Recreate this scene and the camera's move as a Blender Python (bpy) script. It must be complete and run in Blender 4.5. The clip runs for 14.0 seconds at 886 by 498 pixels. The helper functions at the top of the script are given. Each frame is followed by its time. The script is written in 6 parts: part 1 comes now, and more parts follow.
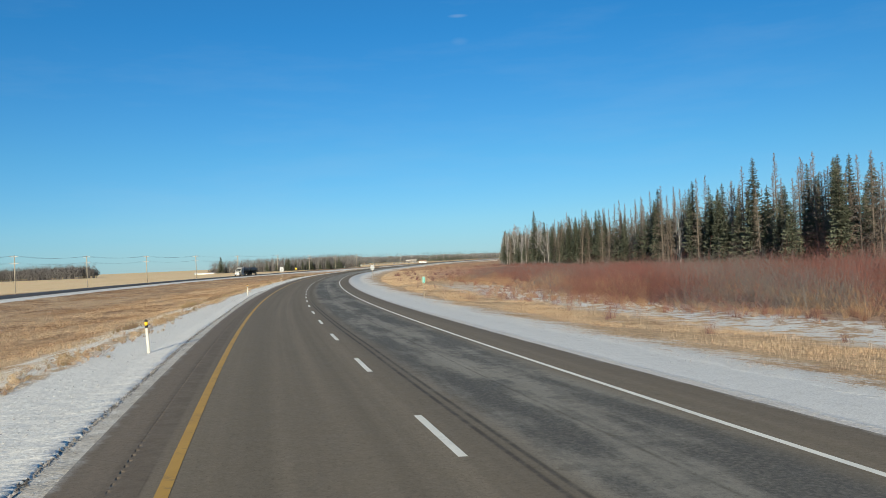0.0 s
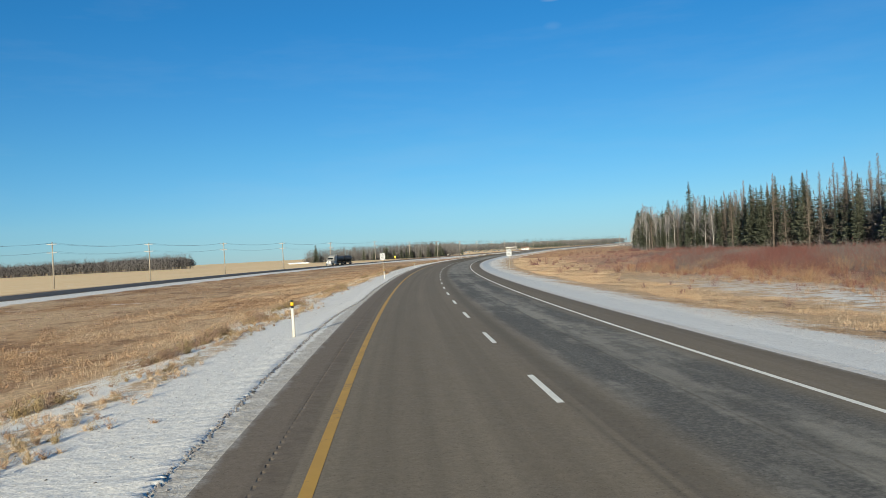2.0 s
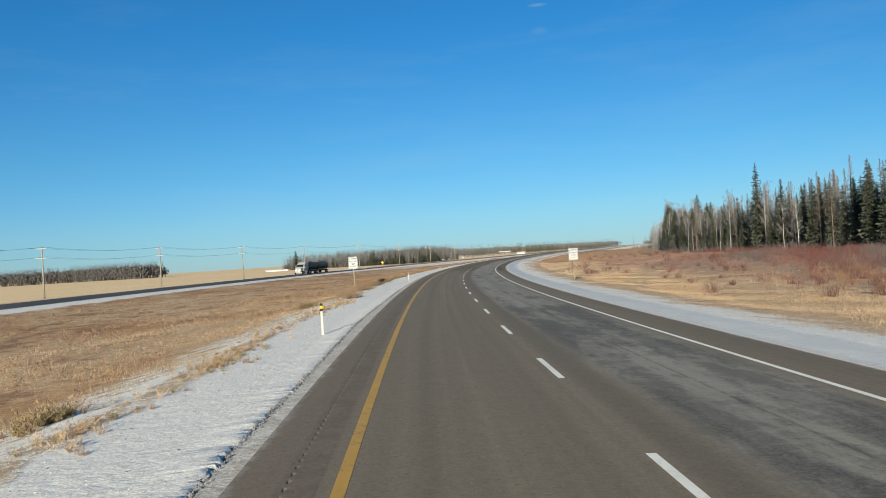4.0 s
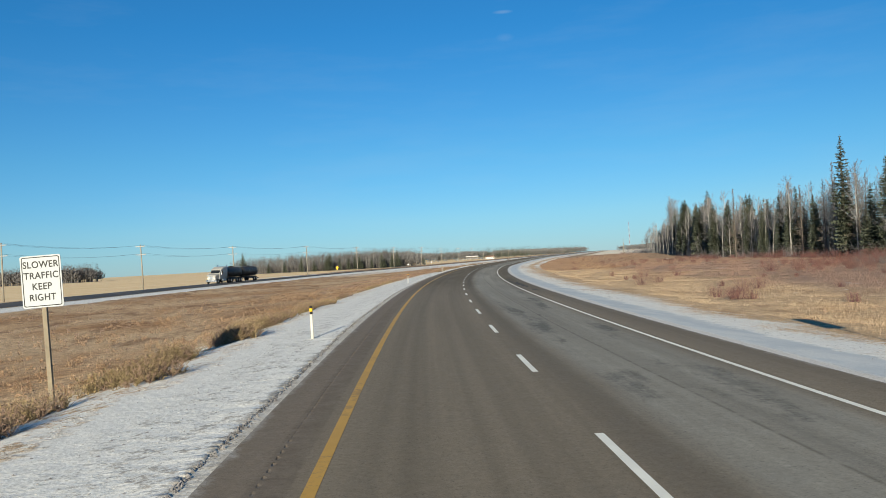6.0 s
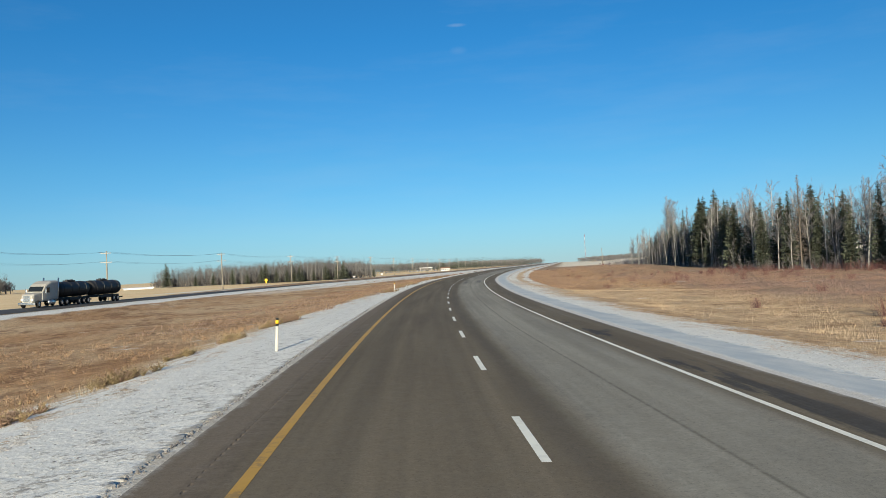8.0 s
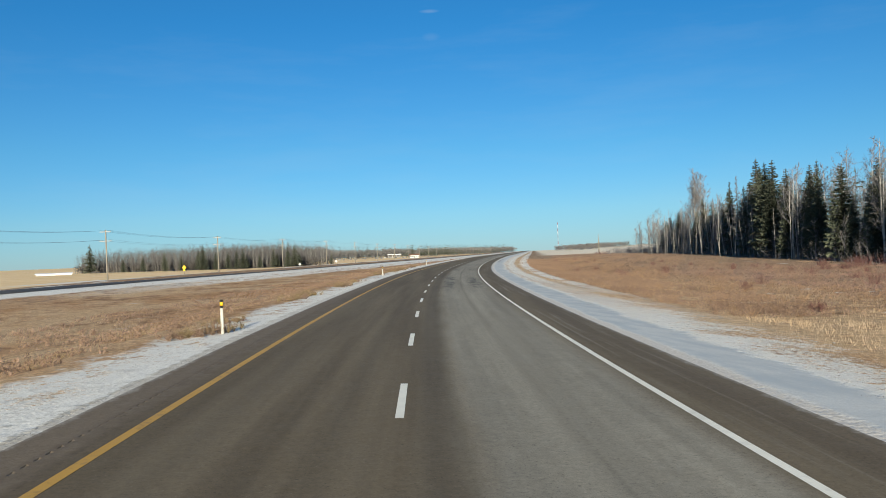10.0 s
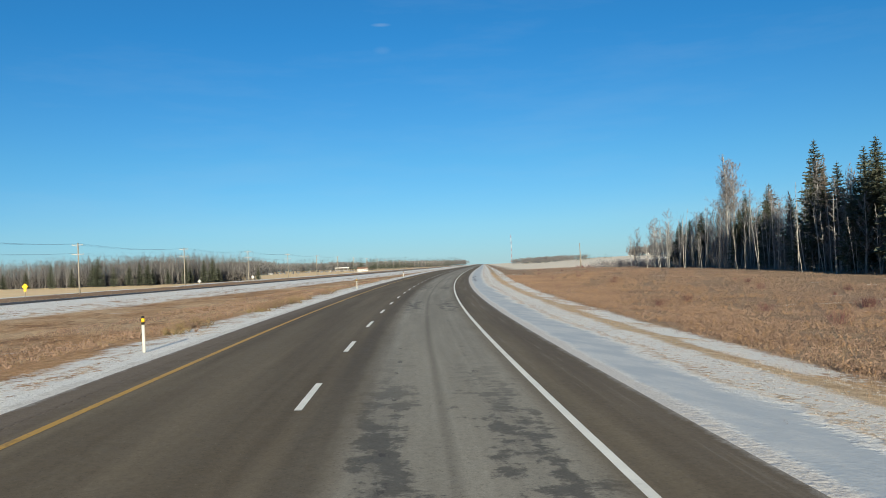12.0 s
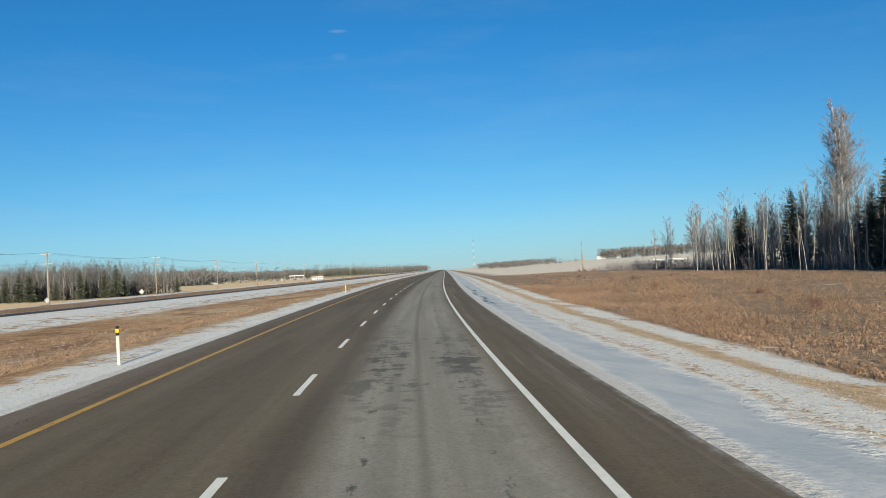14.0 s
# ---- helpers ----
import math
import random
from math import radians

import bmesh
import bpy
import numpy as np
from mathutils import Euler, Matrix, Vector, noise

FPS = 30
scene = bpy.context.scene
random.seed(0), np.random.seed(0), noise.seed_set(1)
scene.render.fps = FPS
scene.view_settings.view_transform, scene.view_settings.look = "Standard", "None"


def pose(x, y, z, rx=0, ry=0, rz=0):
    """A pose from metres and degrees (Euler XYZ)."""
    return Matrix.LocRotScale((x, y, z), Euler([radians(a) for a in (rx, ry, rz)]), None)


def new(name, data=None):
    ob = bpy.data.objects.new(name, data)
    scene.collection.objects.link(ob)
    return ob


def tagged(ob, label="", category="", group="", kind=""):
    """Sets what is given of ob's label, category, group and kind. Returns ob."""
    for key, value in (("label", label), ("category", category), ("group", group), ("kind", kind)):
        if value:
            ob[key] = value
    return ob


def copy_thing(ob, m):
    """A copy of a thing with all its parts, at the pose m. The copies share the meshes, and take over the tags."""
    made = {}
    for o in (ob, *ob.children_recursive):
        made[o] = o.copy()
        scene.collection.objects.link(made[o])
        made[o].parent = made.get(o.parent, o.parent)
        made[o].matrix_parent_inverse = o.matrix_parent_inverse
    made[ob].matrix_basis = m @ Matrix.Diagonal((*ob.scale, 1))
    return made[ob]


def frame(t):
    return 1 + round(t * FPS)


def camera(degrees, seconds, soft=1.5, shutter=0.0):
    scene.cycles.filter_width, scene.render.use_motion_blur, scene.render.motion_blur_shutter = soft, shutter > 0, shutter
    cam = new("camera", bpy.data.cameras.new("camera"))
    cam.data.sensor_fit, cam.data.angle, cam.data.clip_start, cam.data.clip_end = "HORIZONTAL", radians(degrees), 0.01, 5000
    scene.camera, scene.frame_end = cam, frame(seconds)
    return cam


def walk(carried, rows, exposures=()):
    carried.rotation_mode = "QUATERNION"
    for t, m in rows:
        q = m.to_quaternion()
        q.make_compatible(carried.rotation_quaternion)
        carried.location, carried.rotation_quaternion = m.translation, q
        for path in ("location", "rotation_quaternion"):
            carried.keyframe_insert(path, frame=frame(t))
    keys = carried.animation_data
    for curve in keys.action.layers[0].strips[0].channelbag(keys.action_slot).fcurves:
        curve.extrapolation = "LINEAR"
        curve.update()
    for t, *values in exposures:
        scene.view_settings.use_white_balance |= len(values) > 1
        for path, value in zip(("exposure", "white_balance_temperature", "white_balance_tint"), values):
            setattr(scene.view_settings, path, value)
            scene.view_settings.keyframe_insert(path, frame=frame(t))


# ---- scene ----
cam = camera(58.13, 14.0, 0.6)
PATH = [
    (0.0, pose(-2.50, 4.86, 2.44, 90.71, 2.47, -13.79)),
    (0.5, pose(-2.43, 20.02, 2.33, 90.94, 1.86, -10.73)),
    (1.0, pose(-2.08, 35.08, 2.21, 90.64, 2.55, -8.34)),
    (1.5, pose(-1.50, 50.09, 2.09, 90.42, 3.03, -7.08)),
    (2.0, pose(-0.79, 65.17, 1.99, 90.16, 3.04, -6.99)),
    (2.5, pose(0.09, 80.28, 1.90, 90.17, 3.05, -7.27)),
    (3.0, pose(1.24, 95.23, 1.82, 90.41, 3.23, -7.26)),
    (3.5, pose(2.48, 110.31, 1.77, 90.49, 3.38, -7.46)),
    (4.0, pose(3.87, 125.50, 1.74, 90.49, 3.56, -7.76)),
    (4.5, pose(5.42, 140.77, 1.72, 90.47, 3.68, -8.20)),
    (5.0, pose(7.19, 156.10, 1.69, 90.47, 3.67, -8.78)),
    (5.5, pose(9.23, 171.45, 1.66, 90.53, 3.42, -9.52)),
    (6.0, pose(11.50, 186.75, 1.62, 90.69, 3.12, -10.35)),
    (6.5, pose(13.94, 202.09, 1.60, 90.74, 2.64, -11.15)),
    (7.0, pose(16.57, 217.20, 1.59, 90.91, 3.08, -11.82)),
    (7.5, pose(19.39, 232.15, 1.57, 90.91, 2.80, -12.70)),
    (8.0, pose(22.42, 246.79, 1.55, 91.34, 2.90, -13.76)),
    (8.5, pose(25.75, 261.59, 1.52, 91.34, 2.76, -14.53)),
    (9.0, pose(29.47, 276.45, 1.48, 91.04, 2.56, -15.04)),
    (9.5, pose(33.45, 291.32, 1.45, 90.64, 2.34, -15.44)),
    (10.0, pose(37.61, 306.15, 1.44, 90.32, 2.16, -15.94)),
    (10.5, pose(41.85, 320.91, 1.44, 90.26, 2.06, -16.69)),
    (11.0, pose(46.20, 335.68, 1.46, 90.25, 2.01, -17.45)),
    (11.5, pose(50.69, 350.21, 1.48, 90.55, 1.99, -18.58)),
    (12.0, pose(55.22, 364.76, 1.49, 91.15, 2.10, -19.46)),
    (12.5, pose(59.82, 379.26, 1.49, 91.40, 2.18, -20.05)),
    (13.0, pose(64.51, 393.72, 1.49, 91.45, 2.34, -20.71)),
    (13.5, pose(69.37, 408.15, 1.49, 91.56, 2.66, -21.51)),
    (14.0, pose(74.37, 422.51, 1.51, 91.45, 2.90, -22.32)),
]
walk(cam, PATH)

# ---------------------------------------------------------------- sun, sky, exposure
scene.view_settings.exposure = 0.80
SUN_TO = Vector((math.sin(radians(18.7)) * math.cos(radians(14)), math.cos(radians(18.7)) * math.cos(radians(14)), -math.sin(radians(14))))
sun_data = bpy.data.lights.new("sun", "SUN")
sun_data.energy, sun_data.angle, sun_data.color = 4.75, radians(0.53), (1.0, 0.91, 0.70)
sun = new("sun", sun_data)
sun.rotation_mode = "QUATERNION"
sun.rotation_quaternion = SUN_TO.to_track_quat("-Z", "Y")
world = bpy.data.worlds.new("sky")
scene.world = world
world.use_nodes = True
wn = world.node_tree
sky = wn.nodes.new("ShaderNodeTexSky")
sky.sky_type, sky.sun_disc = "NISHITA", False
sky.sun_elevation, sky.sun_rotation = radians(14), radians(198.7)
sky.altitude, sky.air_density, sky.dust_density, sky.ozone_density = 700, 1.0, 0.0, 4.0
wn.nodes["Background"].inputs["Strength"].default_value = 0.052
# thin high cloud, as a faint whitening of the sky
co = wn.nodes.new("ShaderNodeTexCoord")
mp = wn.nodes.new("ShaderNodeMapping")
mp.inputs["Scale"].default_value = (1.2, 1.2, 7.0)
mp.inputs["Rotation"].default_value = (0.0, 0.12, 0.3)
nz = wn.nodes.new("ShaderNodeTexNoise")
nz.inputs["Scale"].default_value, nz.inputs["Detail"].default_value, nz.inputs["Roughness"].default_value = 1.7, 6.0, 0.62
rp = wn.nodes.new("ShaderNodeMapRange")
rp.inputs["From Min"].default_value, rp.inputs["From Max"].default_value = 0.50, 0.85
rp.inputs["To Max"].default_value = 0.12
mx = wn.nodes.new("ShaderNodeMix")
mx.data_type = "RGBA"
mx.inputs["B"].default_value = (6.0, 7.0, 7.8, 1)
wn.links.new(co.outputs["Generated"], mp.inputs["Vector"])
wn.links.new(mp.outputs["Vector"], nz.inputs["Vector"])
wn.links.new(nz.outputs["Fac"], rp.inputs["Value"])


def sky_math(op, a, b, vector=False):
    n = wn.nodes.new("ShaderNodeVectorMath" if vector else "ShaderNodeMath")
    n.operation = op
    for k, v in enumerate((a, b)):
        if isinstance(v, bpy.types.NodeSocket):
            wn.links.new(v, n.inputs[k])
        else:
            n.inputs[k].default_value = v
    return n.outputs["Value"]


# two small wisps of high cloud ahead: bearing, height, half width, half height, density
haze = rp.outputs["Result"]
for bearing, height, wide, tall, dense in ((15.6, 16.95, 0.014, 0.0028, 0.17), (15.65, 15.25, 0.013, 0.0058, 0.07)):
    b_, h_ = radians(bearing), radians(height)
    across = (math.cos(b_) / wide, -math.sin(b_) / wide, 0.0)
    upward = (-math.sin(b_) * math.sin(h_) / tall, -math.cos(b_) * math.sin(h_) / tall, math.cos(h_) / tall)
    fore = (math.sin(b_) * math.cos(h_), math.cos(b_) * math.cos(h_), math.sin(h_))
    u_ = sky_math("DOT_PRODUCT", co.outputs["Generated"], across, True)
    v_ = sky_math("DOT_PRODUCT", co.outputs["Generated"], upward, True)
    ahead = sky_math("GREATER_THAN", sky_math("DOT_PRODUCT", co.outputs["Generated"], fore, True), 0.9)
    r2 = sky_math("ADD", sky_math("MULTIPLY", u_, u_), sky_math("MULTIPLY", v_, v_))
    puff = sky_math("MULTIPLY", sky_math("POWER", sky_math("MAXIMUM", sky_math("SUBTRACT", 1.0, r2), 0.0), 1.6), dense)
    haze = sky_math("ADD", haze, sky_math("MULTIPLY", puff, ahead))
wn.links.new(haze, mx.inputs["Factor"])
tint = wn.nodes.new("ShaderNodeMix")
tint.data_type, tint.blend_type = "RGBA", "MULTIPLY"
tint.inputs["Factor"].default_value = 1.0
# the low band of the sky is a paler, milkier blue than overhead
grade = wn.nodes.new("ShaderNodeValToRGB")
grade.color_ramp.elements[0].position, grade.color_ramp.elements[0].color = 0.0, (0.56, 0.86, 1.27, 1)
grade.color_ramp.elements[1].position, grade.color_ramp.elements[1].color = 0.28, (0.27, 0.97, 1.27, 1)
low = grade.color_ramp.elements.new(0.05)
low.color = (0.61, 0.95, 1.21, 1)
milky = grade.color_ramp.elements.new(0.13)
milky.color = (0.49, 0.99, 1.19, 1)
cut = wn.nodes.new("ShaderNodeSeparateXYZ")
wn.links.new(co.outputs["Generated"], cut.inputs["Vector"])
wn.links.new(cut.outputs["Z"], grade.inputs["Fac"])
wn.links.new(grade.outputs["Color"], tint.inputs["B"])
wn.links.new(sky.outputs["Color"], tint.inputs["A"])
wn.links.new(tint.outputs["Result"], mx.inputs["A"])
wn.links.new(mx.outputs["Result"], wn.nodes["Background"].inputs["Color"])

# ---------------------------------------------------------------- the road's line
# s runs along the lane line, lat is metres to its right
KNOTS = np.arange(-30, 1251, 40)
BEND = [0.828, 0.836, 0.845, 0.776, 0.628, 0.687, 0.881, 0.878, 0.771, 0.758, 0.821, 0.775, 0.681, 0.482, 0.198, 0.006, -0.01, -0.005, -0.004, -0.004, -0.003, -0.003, -0.003, -0.002, -0.002, -0.002, -0.002, -0.001, -0.001, -0.001, -0.001, -0.0, -0.0]
GRADE = [-0.603, -0.735, -0.762, -0.447, -0.181, -0.225, -0.002, -0.124, -0.081, 0.232, 0.093, -0.0, 0.36, 0.483, 0.53, 0.324, 0.051, 0.0, 0.005, 0.009, 0.01, 0.01, 0.01, 0.01, 0.01, 0.01, 0.01, 0.01, 0.01, 0.01, 0.01, 0.009, 0.005]
BANK = [3.98, 3.84, 3.25, 2.99, 3.27, 3.93, 3.88, 3.46, 2.94, 3.47, 2.8, 3.5, 3.02, 2.07, 1.53, 1.36, 1.36, 1.42, 1.51, 1.6, 1.68, 1.75, 1.81, 1.85, 1.88, 1.91, 1.93, 1.95, 1.96, 1.97, 1.97, 1.98, 1.98]
W_LEFT, W_RIGHT, DASH0 = 3.57, 4.40, 8.83
EDGE_L, EDGE_R = -4.8, 6.12
RS = np.arange(-300.0, 3201.0, 2.0)


def along(v):
    c = np.concatenate([[0], np.cumsum((v[1:] + v[:-1]))])
    return c - np.interp(0, RS, c)


_k = np.interp(RS, KNOTS, BEND) * 1e-3
_k[RS > 1260] = 0
RPSI = along(_k)
RX, RY = along(np.sin(RPSI)), along(np.cos(RPSI))
_g = np.interp(RS, KNOTS, GRADE) * 1e-2
_g[RS > 1260] = 0.0
RZ = along(_g)
RB = np.interp(RS, KNOTS, BANK) * 1e-2
# the opposing carriageway: its offset from our lane line, height and bank
OPP_S = [-300, 200, 300, 380, 450, 525, 650, 800, 3200]
OPP_LAT = [-62, -58, -57.5, -55.8, -50.5, -45.0, -39.5, -36.5, -36]
OPP_Z = [-1.2, -1.2, -1.2, -1.25, -1.3, -1.3, -1.1, -1.0, -1.0]
OPP_HALF = 3.9
OPP_TILT = [0.03, 0.03, 0.03, 0.03, 0.01, -0.004, -0.004, 0.0, 0.005]


def smooth_interp(s, xs, ys):
    w = np.array([-40, -20, 0, 20, 40])
    return sum(np.interp(np.asarray(s) + k, xs, ys) for k in w) / 5


def opp_lat(s):
    return smooth_interp(s, OPP_S, OPP_LAT)


def opp_z(s):
    return smooth_interp(s, OPP_S, OPP_Z)


def opp_bank(s):
    return smooth_interp(s, OPP_S, OPP_TILT)


def plan(s, lat):
    s, lat = np.asarray(s, float), np.asarray(lat, float)
    psi = np.interp(s, RS, RPSI)
    return np.interp(s, RS, RX) + lat * np.cos(psi), np.interp(s, RS, RY) - lat * np.sin(psi)


def road_z(s, lat):
    return np.interp(s, RS, RZ) - np.asarray(lat) * np.interp(s, RS, RB)


def step(v, a, b):
    u = np.clip((v - a) / (b - a), 0, 1)
    return u * u * (3 - 2 * u)


def wave(s, lat):
    return (np.sin(s * 0.31 + lat * 0.23) + np.sin(s * 0.117 - lat * 0.37 + 1.3) + np.sin(s * 0.71 + lat * 0.55 + 2.1) * 0.5) / 2.5


def land(s, lat):
    """Height of the ground, the roadbeds a little under their paving."""
    s, lat = np.broadcast_arrays(np.asarray(s, float), np.asarray(lat, float))
    z_in = road_z(s, np.clip(lat, EDGE_L, EDGE_R))
    ol, oz = opp_lat(s), opp_z(s)
    o = lat - ol
    z_opp = oz - np.clip(o, -OPP_HALF, OPP_HALF) * opp_bank(s)
    # our left side, down into the median
    a = EDGE_L - lat
    za = z_in - np.interp(a, [0, 0.6, 4.0, 6.2, 10, 20], [0.03, 0.04, 0.17, 0.62, 1.12, 1.28])
    b = o - OPP_HALF
    zb = z_opp - np.interp(b, [0, 3, 8, 20], [0.03, 0.12, 0.6, 0.8])
    w = step(a / np.maximum(a + b, 1e-3), 0.15, 0.85)
    z_med = za * (1 - w) + zb * w
    # beyond the opposing road
    c = -o - OPP_HALF
    edge = oz + OPP_HALF * opp_bank(s)
    z_far = edge - np.interp(c, [0, 3, 9, 16, 30, 60], [0.03, 0.2, 0.75, 0.85, 1.0, 1.15])
    z_far = z_far + step(s, 415, 480) * np.interp(c, [0, 4, 11, 24, 60], [0, 0.1, 1.0, 0.55, 0.0])
    # our right side
    d = lat - EDGE_R
    zr = z_in - np.interp(d, [0, 0.6, 4, 6, 10, 18], [0.03, 0.04, 0.32, 0.6, 0.95, 1.05])
    flat = np.interp(s, [420, 520, 700], [-2.15, -1.25, -1.0])
    wr = step(d, 8, 30)
    z_right = zr * (1 - wr) + flat * wr
    hill = 5.5 * step(s, 760, 1450) * step(lat, 30, 240) + 4.0 * step(lat, 220, 460) * step(s, 800, 1400)
    z_right = z_right + hill
    z = np.where(lat > EDGE_R, z_right, np.where(lat > EDGE_L, z_in - 0.03 - 0.05 * np.clip(np.minimum(lat - EDGE_L, EDGE_R - lat) / 1.6, 0, 1), np.where(o > OPP_HALF, z_med, np.where(o > -OPP_HALF, z_opp - 0.07, z_far))))
    rough = np.clip((np.abs(lat - 0.7) - 9) / 6, 0, 1) * np.clip((np.abs(o) - 10) / 5, 0, 1)
    return z + 0.10 * wave(s, lat) * rough


def place(s, lat, up=0.0):
    x, y = plan(s, lat)
    return Vector((float(x), float(y), float(land(s, lat)) + up))


def ground_at(x, y):
    i = np.argmin((RX - x) ** 2 + (RY - y) ** 2)
    dx, dy = x - RX[i], y - RY[i]
    lat = dx * math.cos(RPSI[i]) - dy * math.sin(RPSI[i])
    return float(land(RS[i], np.clip(lat, -900, 480)))


def heading(s):
    return float(np.interp(s, RS, RPSI))


# ---------------------------------------------------------------- mesh helpers
def quick_mesh(name, verts, faces, mats=(), smooth=False):
    me = bpy.data.meshes.new(name)
    verts = np.asarray(verts, np.float32)
    faces = np.asarray(faces, np.int32)
    n, k = faces.shape
    me.vertices.add(len(verts))
    me.vertices.foreach_set("co", verts.ravel())
    me.loops.add(n * k)
    me.loops.foreach_set("vertex_index", faces.ravel())
    me.polygons.add(n)
    me.polygons.foreach_set("loop_start", np.arange(0, n * k, k, dtype=np.int32))
    me.polygons.foreach_set("use_smooth", np.full(n, smooth))
    me.update(calc_edges=True)
    me.validate()
    for m in mats:
        me.materials.append(m)
    return me


def grid_faces(nu, nv):
    i = np.arange(nu - 1)[:, None] * nv + np.arange(nv - 1)[None, :]
    i = i.ravel()
    return np.stack([i, i + nv, i + nv + 1, i + 1], -1)


def set_attr(me, name, values):
    at = me.attributes.new(name, "FLOAT", "POINT")
    at.data.foreach_set("value", np.asarray(values, np.float32).ravel())


def part(name, bm, material, parent, label="", smooth=False):
    """Links a bmesh or a mesh as one object under a thing or a part."""
    if isinstance(bm, bmesh.types.BMesh):
        me = bpy.data.meshes.new(name)
        for f in bm.faces:
            f.smooth = smooth
        bm.to_mesh(me)
        bm.free()
    else:
        me = bm
    if material and not me.materials:
        me.materials.append(material)
    ob = new(name, me)
    ob.parent = parent
    if label:
        tagged(ob, label)
    return ob


def thing(name, label, category, group="", kind=""):
    return tagged(new(name), label, category, group, kind)


def box(bm, x0, x1, y0, y1, z0, z1, bevel=0.0):
    m = Matrix.Translation(((x0 + x1) / 2, (y0 + y1) / 2, (z0 + z1) / 2)) @ Matrix.Diagonal((x1 - x0, y1 - y0, z1 - z0, 1))
    g = bmesh.ops.create_cube(bm, size=1, matrix=m)
    if bevel:
        edges = list({e for v in g["verts"] for e in v.link_edges})
        bmesh.ops.bevel(bm, geom=edges, offset=bevel, segments=2, affect="EDGES", profile=0.6)
    return bm


def rod(bm, a, b, r0, r1=None, n=8):
    a, b = Vector(a), Vector(b)
    r1 = r0 if r1 is None else r1
    d = b - a
    m = Matrix.Translation((a + b) / 2) @ d.to_track_quat("Z", "Y").to_matrix().to_4x4()
    bmesh.ops.create_cone(bm, cap_ends=True, segments=n, radius1=r0, radius2=r1, depth=d.length, matrix=m)
    return bm


def prism(bm, outline, y0, y1):
    """A flat outline in x and z, given depth along y."""
    a = [bm.verts.new((x, y0, z)) for x, z in outline]
    b = [bm.verts.new((x, y1, z)) for x, z in outline]
    n = len(a)
    bm.faces.new(a)
    bm.faces.new(b[::-1])
    for i in range(n):
        bm.faces.new((a[i], b[i], b[(i + 1) % n], a[(i + 1) % n]))
    bmesh.ops.recalc_face_normals(bm, faces=bm.faces)
    return bm


def rounded(w, h, r, n=4):
    pts = []
    for cx, cz, a0 in ((w / 2 - r, h / 2 - r, 0), (-w / 2 + r, h / 2 - r, 90), (-w / 2 + r, -h / 2 + r, 180), (w / 2 - r, -h / 2 + r, 270)):
        for i in range(n + 1):
            a = radians(a0 + 90 * i / n)
            pts.append((cx + r * math.cos(a), cz + r * math.sin(a)))
    return pts


